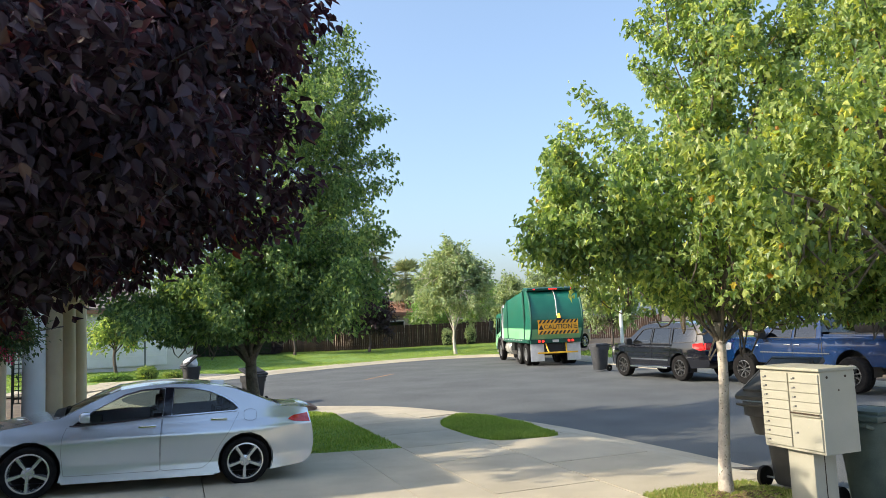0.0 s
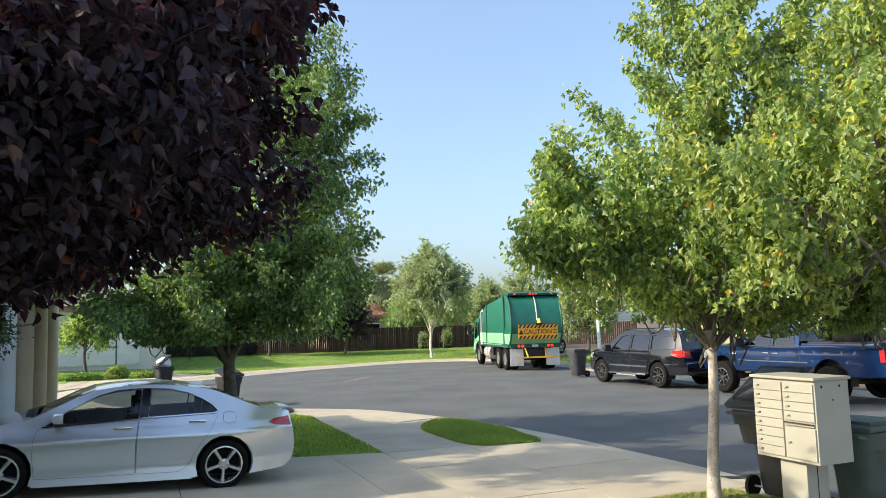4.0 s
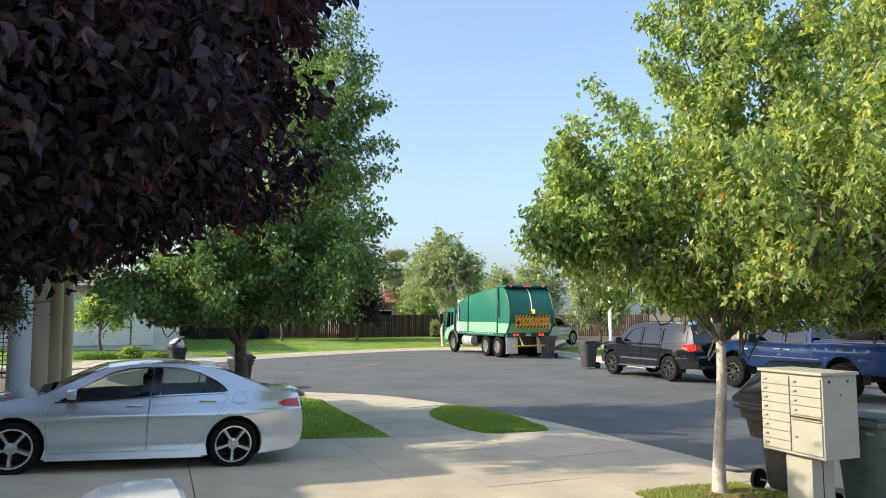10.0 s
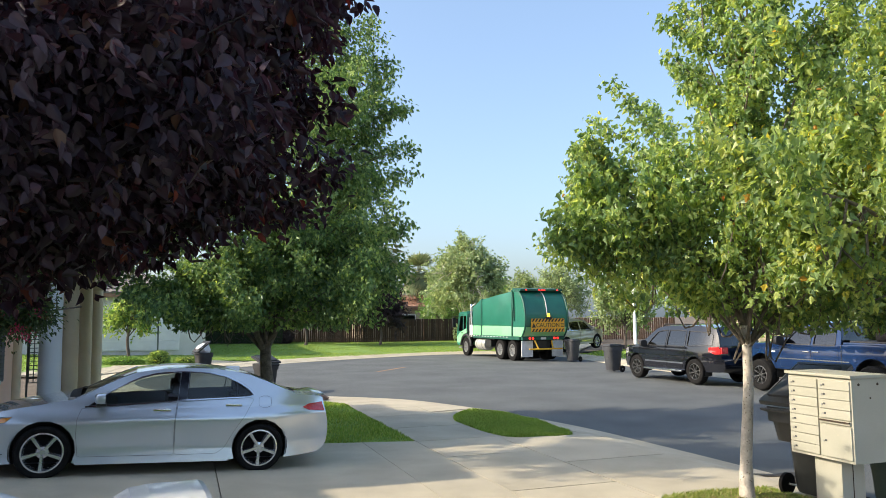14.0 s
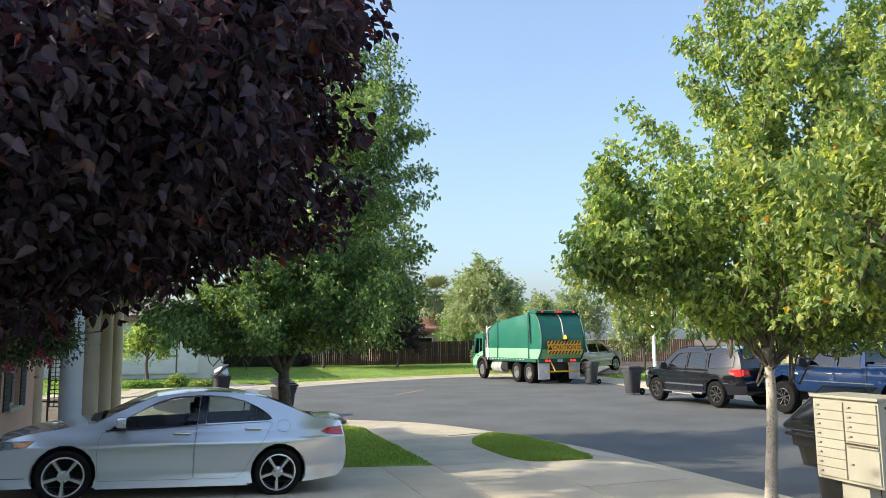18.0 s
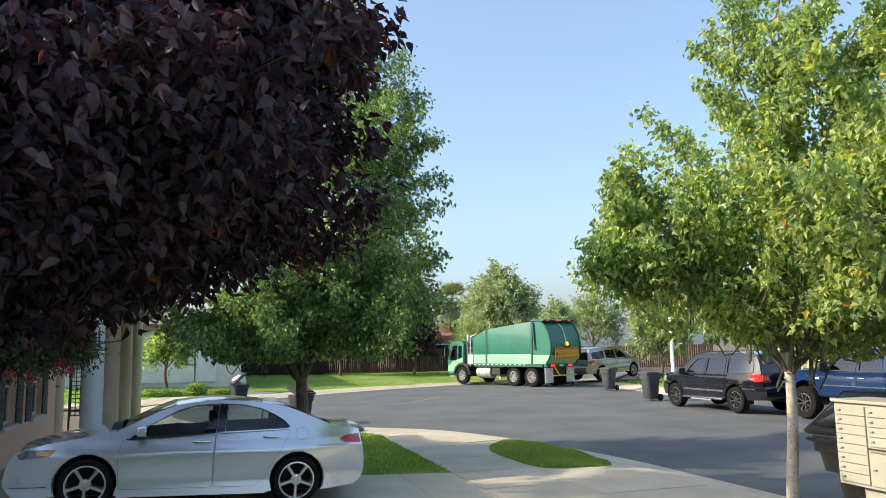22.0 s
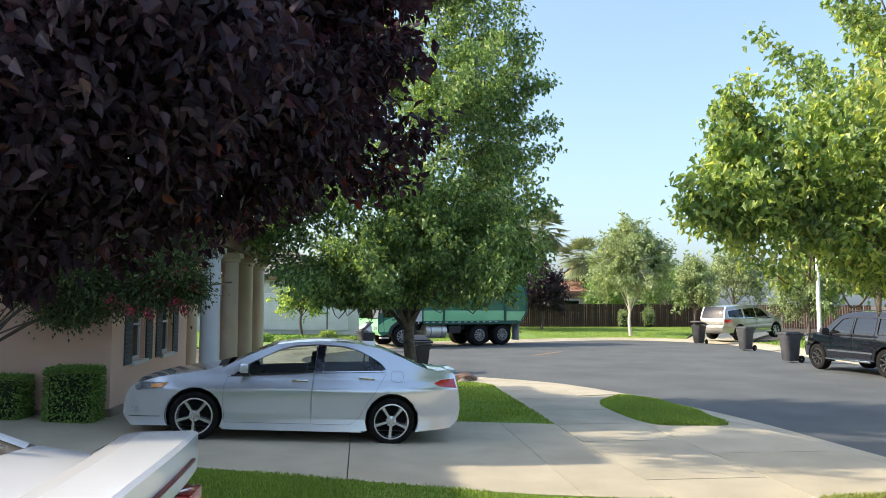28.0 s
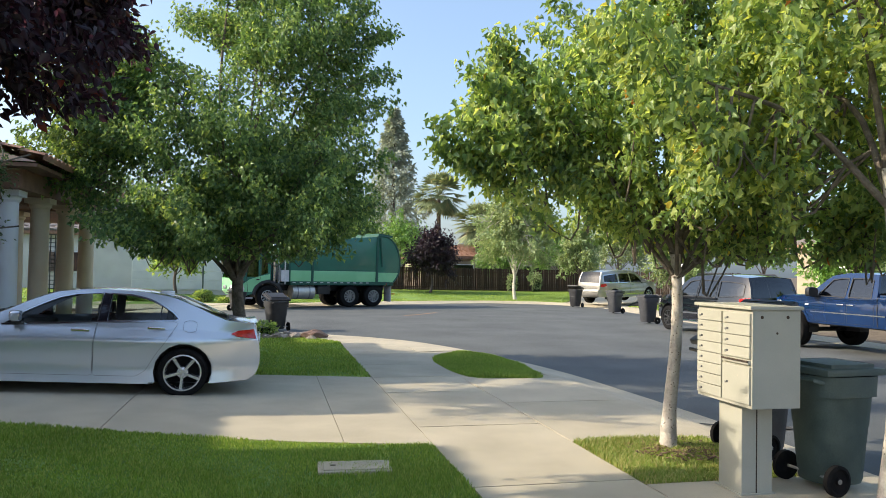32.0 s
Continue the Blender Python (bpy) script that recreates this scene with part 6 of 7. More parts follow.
PICKUP = dict(
    w=2.02, belt=1.34, nose=2.95, tail=-3.2, sill=0.68, front=1.95, rear=-1.75, wr=0.46, arch=0.54, ww=0.33, rim=0.26, spokes=8, rim_mat="dark_alloy", paint="blue_paint", dz=0.1,
    round=0.2, power=7, tumble=0.36, wide_z=1.05, glass="tint", trim="plastic", poke=0.08,
    prof={"front_bumper": [(2.86, 0.62), (2.95, 0.75), (2.92, 1.05), (2.85, 1.28)], "bonnet": [(2.85, 1.28), (2.4, 1.37), (1.9, 1.40), (1.40, 1.42)],
          "windscreen": [(1.40, 1.42), (1.1, 1.66), (0.80, 1.88), (0.66, 1.94)], "roof": [(0.66, 1.94), (0.2, 2.0), (-0.3, 2.0), (-0.72, 1.96)],
          "rear_window": [(-0.72, 1.96), (-0.80, 1.65), (-0.84, 1.42)], "boot_lid": [(-0.84, 1.42), (-1.6, 1.43), (-2.4, 1.43), (-3.12, 1.42)], "rear_bumper": [(-3.12, 1.42), (-3.16, 1.0), (-3.2, 0.80), (-3.1, 0.68)]},
    windows=[[(1.05, 1.40), (0.86, 1.62), (0.66, 1.83), (0.30, 1.87), (0.14, 1.87), (0.14, 1.39)], [(0.04, 1.87), (-0.35, 1.87), (-0.62, 1.84), (-0.68, 1.40), (0.04, 1.39)]],
    doors=[dict(shape=[(1.22, 1.33), (0.14, 1.36), (0.12, 1.0), (0.14, 0.74), (1.2, 0.74)], handle=(0.28, 1.2)), dict(shape=[(0.08, 1.36), (-0.76, 1.37), (-0.76, 0.74), (0.08, 0.74), (0.06, 1.0)], handle=(-0.05, 1.2))],
    mirror=(1.06, 1.48), mirror_size=1.5, mirror_mat="plastic", seat_x=(0.4,), dash=1.2, handle="chrome", flare="blue_paint",
    lamps=[("headlight", [(2.90, 1.12), (2.72, 1.24), (2.5, 1.22), (2.55, 1.02), (2.88, 0.98)], "clear_lens"), ("tail_light", [(-3.04, 1.36), (-3.14, 1.36), (-3.17, 1.05), (-3.06, 1.05)], "red_lens")],
    lines=[("side_moulding", [(1.3, 0.98), (-1.1, 0.98)], 0.03, "chrome"), ("bed_gap", [(-0.86, 1.41), (-0.86, 0.72)], 0.02, "plastic"), ("badge", [(1.52, 1.16), (1.38, 1.16)], 0.04, "white_paint")])
pickup, _ = car("pickup_truck", pose(16.25, 4.95, ROAD_Z + 0.05, 0, 0, 91), "lifted dark blue pickup truck with black off-road wheels at the kerb", PICKUP)
for sy in (-1, 1):
    part("bed_rail", boxed(-3.10, -0.90, min(sy * 0.84, sy * 0.985), max(sy * 0.84, sy * 0.985), 1.385, 1.485, 0.03), M["blue_paint"], pickup, smooth=True)
part("bed_cover", boxed(-3.0, -0.95, -0.8, 0.8, 1.40, 1.52, 0.02), M["plastic"], pickup)
for sx in (1.95, -1.75):
    part("axle", tube(bmesh.new(), [(sx, -0.8, 0.46), (sx, 0.8, 0.46)], 0.06, 10), M["plastic"], pickup)
part("spare_tyre", lathe(bmesh.new(), [(0.2, 1.52), (0.44, 1.53), (0.46, 1.62), (0.44, 1.74), (0.2, 1.75)], 24, "Z", Matrix.Translation((-1.9, 0.3, 0))), M["rubber"], pickup, smooth=True)

# tan dust, with reflections and tree-shadow streaks put into the same colour
M["dusty_dappled_glass"] = surf("dusty_dappled_glass", (0.08, 0.065, 0.05), (0.42, 0.31, 0.19), 2.2, 0.22, 0.0, 60, coat=0.6)
WHITE = dict(SALOON, paint="white_paint", handle="white_paint", trim="plastic", glass="tint", screen="dusty_dappled_glass", lines=[], mirror_mat="white_paint",
             lamps=[SALOON["lamps"][0], ("tail_light", [(-2.08, 0.86), (-2.30, 0.93), (-2.35, 0.72), (-2.2, 0.70)], "red_lens")])
white_car, _ = car("white_car", pose(-3.25, -8.87, 0.50, 0, 0, 180), "white saloon car with boot spoiler, parked on a driveway", WHITE)
# raised spoiler along the boot's edge, pointed where it meets the wings, red lamp strip below it
bm = bmesh.new()
_rows = []
for k in range(25):
    y = -0.80 + 1.60 * k / 24
    u = abs(y) / 0.80
    a, b = -1.99 - 0.05 * (1 - u * u), -2.375 + 0.03 * u ** 3
    row = []
    for f, up in ((0.0, -0.045), (0.0, -0.03), (0.34, 0.040), (0.5, 0.048), (0.95, 0.050), (1.0, 0.044), (1.0, -0.07)):
        row.append(bm.verts.new((a + (b - a) * f, y, 1.040 + 0.012 * (1 - u * u) + up)))
    _rows.append(row)
for p0, p1 in zip(_rows, _rows[1:]):
    for i in range(6):
        bm.faces.new((p0[i], p0[i + 1], p1[i + 1], p1[i]))
bm.faces.new(_rows[0])
bm.faces.new(_rows[-1][::-1])
bmesh.ops.recalc_face_normals(bm, faces=bm.faces[:])
part("boot_spoiler", bm, M["white_paint"], white_car, "white raised boot spoiler")
part("brake_strip", tube(bmesh.new(), [(-2.381 + 0.02 * (y / 0.7) ** 2, y, 1.012 + 0.02 * (1 - y * y)) for y in np.linspace(-0.66, 0.66, 15)], 0.007, 6), M["maroon"], white_car, "red lamp strip under the spoiler")
part("number_plate", boxed(-2.385, -2.36, -0.16, 0.16, 0.72, 0.86, 0.004), M["trim_white"], white_car)
for sy in (-1, 1):
    part("tail_light", boxed(-2.372, -2.30, min(sy * 0.60, sy * 0.765), max(sy * 0.60, sy * 0.765), 0.70, 0.93, 0.02), M["red_lens"], white_car, smooth=True)


# ---- refuse truck ----
M["truck_green"] = surf("truck_green", (0.006, 0.115, 0.075), (0.012, 0.15, 0.098), 1.2, 0.38, 0.05, 60, coat=0.4, rough2=0.5)
M["truck_light"] = surf("truck_light_green", (0.20, 0.52, 0.25), (0.26, 0.60, 0.31), 1.2, 0.42, 0.05, 60, coat=0.3)
M["truck_edge"] = surf("truck_trim_green", (0.004, 0.06, 0.04), (0.008, 0.09, 0.06), 2, 0.5, 0.05, 60)
M["tank"] = surf("tank_metal", (0.55, 0.53, 0.48), (0.70, 0.68, 0.62), 4, 0.35, 0.05, 80, metal=0.5)
M["steel"] = surf("grey_steel", (0.28, 0.28, 0.28), (0.42, 0.42, 0.41), 5, 0.45, 0.1, 80, metal=0.6)
M["flap"] = surf("pale_flap", (0.50, 0.50, 0.50), (0.66, 0.66, 0.65), 3, 0.6, 0.1, 60)
M["yellow"] = surf("yellow_paint", (0.75, 0.42, 0.02), (0.82, 0.50, 0.04), 4, 0.45, 0.05, 80)
M["sign_orange"] = surf("sign_orange", (0.72, 0.33, 0.015), (0.80, 0.40, 0.03), 4, 0.5, 0.02, 80)
M["black"] = surf("black_enamel", (0.012, 0.012, 0.012), (0.02, 0.02, 0.02), 6, 0.5, 0.05, 90)
M["beacon"] = glow("beacon_amber", (1.0, 0.42, 0.03), 1.2)
M["red_glow"] = glow("marker_red", (0.9, 0.03, 0.02), 0.8)
truck = holder("refuse_truck", pose(15, 21, ROAD_Z), "green refuse truck with a light green stripe and caution sign", "truck")


def extruded(poly, y0, y1, bevel=0.0):
    """(x, z) outline drawn out from y0 to y1."""
    bm = bmesh.new()
    a = [bm.verts.new((x, y0, z)) for x, z in poly]
    b = [bm.verts.new((x, y1, z)) for x, z in poly]
    bm.faces.new(a)
    bm.faces.new(b[::-1])
    for i in range(len(poly)):
        bm.faces.new((a[i - 1], b[i - 1], b[i], a[i]))
    bmesh.ops.recalc_face_normals(bm, faces=bm.faces[:])
    if bevel:
        bmesh.ops.bevel(bm, geom=bm.edges[:], offset=bevel, segments=2, affect="EDGES", profile=0.7)
    return bm


HB = 1.22
_top = [(-0.15, 3.52), (1.6, 3.36), (3.55, 3.16), (4.55, 2.78)]
part("packer_body", extruded([(-0.15, 1.75), (4.55, 1.75)] + _top[::-1], -HB, HB, 0.03), M["truck_green"], truck, smooth=True)
part("lower_body", extruded([(-0.15, 1.22), (4.55, 1.22), (4.55, 1.75), (-0.15, 1.75)], -HB, HB, 0.02), M["truck_light"], truck, "light green stripe along the body", smooth=True)
part("body_sill", extruded([(-0.9, 1.06), (4.55, 1.06), (4.55, 1.24), (-0.9, 1.24)], -HB - 0.03, HB + 0.03, 0.015), M["truck_edge"], truck)
part("front_bulkhead", extruded([(4.55, 1.2), (4.63, 1.2), (4.63, 2.84), (4.55, 2.84)], -HB + 0.02, HB - 0.02), M["truck_edge"], truck)
for x, z in ((3.45, 3.17), (-0.12, 3.53)):
    bm = extruded([(x - 0.06, 1.24), (x + 0.06, 1.24), (x + 0.06 - 0.05, z + 0.05), (x - 0.06 - 0.05, z + 0.05)], -HB - 0.035, HB + 0.035, 0.01)
    part("body_rib", bm, M["truck_edge"], truck)
for sy in (-1, 1):
    for k in range(12):
        part("rivet_light", boxed(0.35 + 0.36 * k, 0.50 + 0.36 * k, sy * (HB + 0.03) - 0.008, sy * (HB + 0.03) + 0.008, 1.16, 1.20), M["flap"], truck)
    # lift ram beside the tailgate
    part("lift_ram", tube(bmesh.new(), [(-0.3, sy * (HB + 0.06), 3.45), (-0.42, sy * (HB + 0.06), 2.0)], [0.05, 0.035], 10), M["truck_edge"], truck, smooth=True)
    part("side_light", boxed(-0.72, -0.66, sy * (HB + 0.02) - 0.01, sy * (HB + 0.02) + 0.01, 1.10, 1.16), M["red_lens"], truck)

# bulging tailgate: curved skin between two cheeks
_curve = [tuple(p) for p in curve_through([(-0.2, 3.55), (-0.75, 3.50), (-1.18, 3.15), (-1.42, 2.6), (-1.48, 2.05), (-1.38, 1.6), (-1.1, 1.22)], 4)]
part("tailgate", extruded(_curve + [(-0.2, 1.22)], -HB, HB, 0.0), M["truck_green"], truck, "dark green rounded tailgate")
_low = [p for p in _curve if p[1] < 1.80]
part("tailgate_stripe", extruded([(p[0] - 0.012, p[1]) for p in _low] + [(-0.22, 1.23), (-0.22, _low[0][1])], -HB - 0.012, HB + 0.012), M["truck_light"], truck)
for sy in (-HB, HB):
    bm = bmesh.new()
    tube(bm, [(p[0] - 0.02, sy, p[1]) for p in _curve], 0.045, 8)
    part("tailgate_edge", bm, M["truck_edge"], truck, smooth=True)
part("roof_spoiler", extruded([(-1.02, 3.50), (-0.2, 3.58), (-0.2, 3.68), (-1.05, 3.60)], -HB, HB, 0.01), M["truck_edge"], truck)
for y in (-0.9, -0.15, 0, 0.15, 0.9):
    part("marker_light", boxed(-1.07, -1.03, y - 0.05, y + 0.05, 3.535, 3.585), M["red_glow"], truck)
part("tailgate_pipe", tube(bmesh.new(), [(p[0] - 0.05, -0.05 + 0.05 * (3.5 - p[1]), p[1]) for p in _curve[1:15]], 0.025, 8), M["flap"], truck, smooth=True)
part("beacon_bracket", boxed(-1.62, -1.44, -0.22, 0.06, 2.08, 2.2, 0.01), M["black"], truck)
part("beacon", lathe(bmesh.new(), [(0.001, 2.2), (0.075, 2.2), (0.07, 2.33), (0.04, 2.39), (0.001, 2.4)], 16, "Z", Matrix.Translation((-1.53, -0.08, 0))), M["beacon"], truck, "lit amber beacon", smooth=True)

# caution sign: board, hatching, word
SX = -1.545
board = part("caution_sign", boxed(SX, SX + 0.03, -0.98, 0.92, 1.46, 2.12), M["sign_orange"], truck, "orange sign with black hatching that reads CAUTION")
for z0, z1 in ((1.465, 1.62), (1.965, 2.115)):
    for k in range(10):
        y0 = -0.86 + 0.186 * k
        bm = bmesh.new()
        bm.faces.new([bm.verts.new((SX - 0.004, min(0.915, max(-0.975, y)), z)) for y, z in ((y0, z0), (y0 + 0.095, z0), (y0 + 0.095 - 0.11, z1), (y0 - 0.11, z1))])
        part("hatch_stripe", bm, M["black"], board)
_f = bpy.data.curves.new("caution_word", "FONT")
_f.body, _f.size, _f.extrude, _f.align_x, _f.align_y = "CAUTION", 0.30, 0.004, "CENTER", "CENTER"
_t = bpy.data.objects.new("caution_word", _f)
scene.collection.objects.link(_t)
_me = bpy.data.meshes.new_from_object(_t.evaluated_get(bpy.context.evaluated_depsgraph_get()))
bpy.data.objects.remove(_t)
_me.materials.clear()
_me.materials.append(M["black"])
share("caution_word", _me, board, Matrix.Translation((SX - 0.006, -0.02, 1.79)) @ Matrix.Rotation(radians(-90), 4, "Z") @ Matrix.Rotation(radians(90), 4, "X"))
bm = bmesh.new()
bm.faces.new([bm.verts.new((SX - 0.005, y, z)) for y, z in ((0.90, 1.68), (0.66, 1.68), (0.78, 1.91))])
part("warning_triangle", bm, M["black"], board)
for k in range(3):
    part("small_print_bar", boxed(SX - 0.004, SX, -0.94, -0.76, 1.70 + 0.08 * k, 1.73 + 0.08 * k), M["black"], board)

# rear frame, flaps, lights, yellow bars
part("rear_crossbar", boxed(-1.15, -0.95, -1.2, 1.2, 1.05, 1.24, 0.02), M["truck_edge"], truck)
for sy in (-1, 1):
    part("mud_flap", boxed(-1.02, -0.99, min(sy * 0.55, sy * 1.2), max(sy * 0.55, sy * 1.2), 0.22, 1.02, 0.01), M["flap"], truck, "pale grey mud flap")
    for k in (0.62, 0.80):
        part("tail_lamp", lathe(bmesh.new(), [(0.001, -1.185), (0.06, -1.18), (0.06, -1.15)], 14, "X", Matrix.Translation((0, 0, 0)) @ Matrix.Translation((0, sy * k, 1.14))), M["red_glow"], truck)
    part("yellow_bar", tube(bmesh.new(), [(-1.05, sy * 0.5, 1.1), (-1.35, sy * 0.42, 0.62)], 0.035, 8), M["yellow"], truck, "yellow guard bar")
part("yellow_bar", boxed(-1.40, -1.34, -0.95, 0.95, 0.58, 0.65, 0.01), M["yellow"], truck, "yellow guard bar")
part("number_plate", boxed(-1.17, -1.155, -0.13, 0.17, 1.08, 1.2), M["flap"], truck)
part("frame_rail", boxed(-1.0, 6.65, -0.48, -0.36, 0.78, 1.04, 0.01), M["black"], truck)
part("frame_rail", boxed(-1.0, 6.65, 0.36, 0.48, 0.78, 1.04, 0.01), M["black"], truck)
part("rear_hopper", boxed(-0.95, -0.3, -0.5, 0.5, 0.55, 1.05, 0.05), M["black"], truck)
for sy in (-1, 1):
    part("fuel_tank", lathe(bmesh.new(), [(0.02, 3.22), (0.32, 3.23), (0.35, 3.27), (0.35, 4.35), (0.32, 4.39), (0.02, 4.4)], 24, "X", Matrix.Translation((0, sy * 0.86, 0.74))), M["tank"], truck, "pale metal fuel tank", smooth=True)
    for k in (3.5, 4.1):
        part("tank_strap", lathe(bmesh.new(), [(0.358, k), (0.358, k + 0.06)], 24, "X", Matrix.Translation((0, sy * 0.86, 0.74))), M["steel"], truck)
    part("equipment_box", boxed(2.45, 3.1, sy * 0.85 - 0.3, sy * 0.85 + 0.3, 0.62, 1.0, 0.03), M["black"], truck)
    part("brace", tube(bmesh.new(), [(2.4, sy * 1.0, 1.05), (3.1, sy * 1.0, 0.7)], 0.04, 8), M["steel"], truck)

# cab: short, over the front axle, wide screen
cab = [(5.5, 0.95), (6.75, 0.55), (6.93, 0.75), (6.93, 1.35), (6.71, 2.42), (6.55, 2.52), (5.65, 2.55), (5.51, 2.40)]


def cab_hw(x, z):
    return 1.18 - 0.04 * max(0.0, z - 1.3)


_winf = [(6.67, 1.42), (6.49, 2.27), (6.1, 2.32), (6.1, 1.42)]
_winr = [(5.97, 1.50), (5.97, 2.30), (5.67, 2.28), (5.65, 1.60)]
_cabring = [(5.51, 1.30)] + [(5.65 + 0.72 * math.cos(a), 0.55 + 0.72 * math.sin(a)) for a in np.linspace(math.pi * 0.56, math.pi * 0.05, 10)] + cab[1:]
for side in (1, -1):
    part("cab_side", panel([_cabring, _winf, _winr], side, cab_hw), M["truck_green"], truck, smooth=True)
    part("cab_window", panel([_winf], side, cab_hw, -0.02), M["tint"], truck).visible_shadow = False
    part("cab_window", panel([_winr], side, cab_hw, -0.02), M["tint"], truck).visible_shadow = False
    part("cab_stripe", panel([[(6.89, 0.74), (6.9, 1.05), (6.55, 1.30), (6.05, 1.46), (5.55, 1.56), (5.55, 1.32), (5.95, 1.24), (6.29, 1.0), (6.41, 0.74)]], side, cab_hw, 0.008), M["truck_light"], truck, "pale green flash on the cab")
    part("cab_door_gap", ribbon([(6.61, 0.75), (6.67, 1.40), (6.53, 2.36), (6.03, 2.38), (6.03, 1.30)], side, cab_hw, 0.02, 0.01), M["black"], truck)
    part("door_handle", boxed(6.07, 6.21, side * 1.2 - 0.02, side * 1.2 + 0.02, 1.28, 1.33), M["black"], truck)
    part("mirror_arm", tube(bmesh.new(), [(6.63, side * 1.14, 2.3), (6.83, side * 1.42, 2.25), (6.83, side * 1.42, 1.5), (6.75, side * 1.16, 1.45)], 0.018, 6), M["black"], truck)
    part("wing_mirror", boxed(6.77, 6.89, side * 1.42 - 0.11, side * 1.42 + 0.11, 1.62, 2.18, 0.03), M["black"], truck, smooth=True)
    part("wheel_guard", tube(bmesh.new(), [(5.65 + 0.68 * math.cos(a), side * 1.16, 0.53 + 0.68 * math.sin(a)) for a in np.linspace(0.1, math.pi - 0.1, 14)], 0.085, 8), M["plastic"], truck, smooth=True)
    part("step", boxed(6.35, 6.73, side * 1.0 - 0.16, side * 1.0 + 0.16, 0.42, 0.50, 0.01), M["steel"], truck)
    part("head_lamp", boxed(6.91, 6.955, side * 0.85 - 0.18, side * 0.85 + 0.18, 0.82, 1.0, 0.02), M["clear_lens"], truck)
for k, (a, b, mt) in enumerate(((1, 3, "truck_light"), (5, 7, "truck_green"))):
    part(("cab_front", "cab_roof")[k], strip([cab[i] for i in range(a, b + 1)], cab_hw, 0.05), M[mt], truck, smooth=True)
part("windscreen", strip([(6.935, 1.38), (6.825, 1.9), (6.715, 2.44)], lambda x, z: cab_hw(x, z) - 0.06, 0.06), M["tint"], truck, smooth=True)
part("cab_back", boxed(5.48, 5.535, -1.12, 1.12, 1.28, 2.42, 0.01), M["truck_edge"], truck)
part("cab_floor", boxed(5.54, 6.8, -1.1, 1.1, 1.28, 1.36), M["black"], truck)
for sy in (-0.6, 0.6):
    bm = boxed(5.7, 6.15, sy - 0.28, sy + 0.28, 1.36, 1.52, 0.04)
    box(bm, 5.6, 5.75, sy - 0.27, sy + 0.27, 1.45, 2.1, 0.04)
    part("seat", bm, M["cabin"], truck)
part("exhaust_stack", lathe(bmesh.new(), [(0.001, 1.1), (0.09, 1.1), (0.10, 1.6), (0.10, 2.5), (0.06, 2.55), (0.06, 2.95), (0.05, 2.97)], 16, "Z", Matrix.Translation((5.29, 0.98, 0))), M["chrome"], truck, smooth=True)
part("air_intake", boxed(5, 5.4, 0.1, 0.80, 1.3, 2.2, 0.05), M["steel"], truck)
part("pipe_frame", tube(bmesh.new(), [(4.82, 1.2, 1.1), (4.82, 1.2, 2.55), (4.75, 1.24, 2.80), (4.2, 1.24, 2.98)], 0.03, 8), M["flap"], truck)
part("valve_box", boxed(4.63, 5.02, 0.75, 1.22, 1.22, 1.75, 0.03), M["flap"], truck)
part("engine_housing", boxed(4.83, 5.48, -0.7, 0.7, 1.04, 1.45, 0.05), M["black"], truck)
part("control_bank", boxed(4.72, 5.02, 0.85, 1.15, 1.86, 2.12, 0.03), M["truck_edge"], truck)
for x in (4.78, 4.96):
    part("control_stay", tube(bmesh.new(), [(x, 1.0, 1.74), (x, 1.0, 1.88)], 0.03, 8), M["steel"], truck)
for y in (0.72, 1.18):
    part("ladder_rail", tube(bmesh.new(), [(5.11, y, 1.1), (5.11, y, 2.2)], 0.02, 8), M["steel"], truck)
part("side_deck", boxed(4.83, 5.48, 0.68, 1.20, 1.06, 1.14, 0.01), M["black"], truck)
for k in range(4):
    part("ladder_rung", tube(bmesh.new(), [(5.11, 0.72, 1.2 + 0.3 * k), (5.11, 1.18, 1.2 + 0.3 * k)], 0.015, 6), M["steel"], truck)
# bin arm folded on the kerb side
part("arm_slide", boxed(4.3, 4.75, -1.30, -0.4, 1.0, 1.2, 0.02), M["black"], truck)
part("arm_grip", tube(bmesh.new(), [(4.5, -1.3, 1.1), (4.5, -1.42, 0.7), (4.8, -1.45, 0.5), (5.1, -1.45, 0.55)], 0.06, 8), M["yellow"], truck)
TRUCK_WHEELS = []
for x, two in ((0.0, True), (1.36, True), (5.65, False)):
    for side in (1, -1):
        w = wheel(truck, x, side * (1.2 - 0.14), 0.52, 0.52, 0.28, 0.30, 10, M["steel"], side)
        TRUCK_WHEELS.append((w, x, side))
        if two:
            w2 = wheel(truck, x, side * (1.2 - 0.46), 0.52, 0.52, 0.28, 0.30, 10, M["steel"], side)
            TRUCK_WHEELS.append((w2, x, side))
    part("axle", tube(bmesh.new(), [(x, -0.8, 0.52), (x, 0.8, 0.52)], 0.09, 10), M["black"], truck)


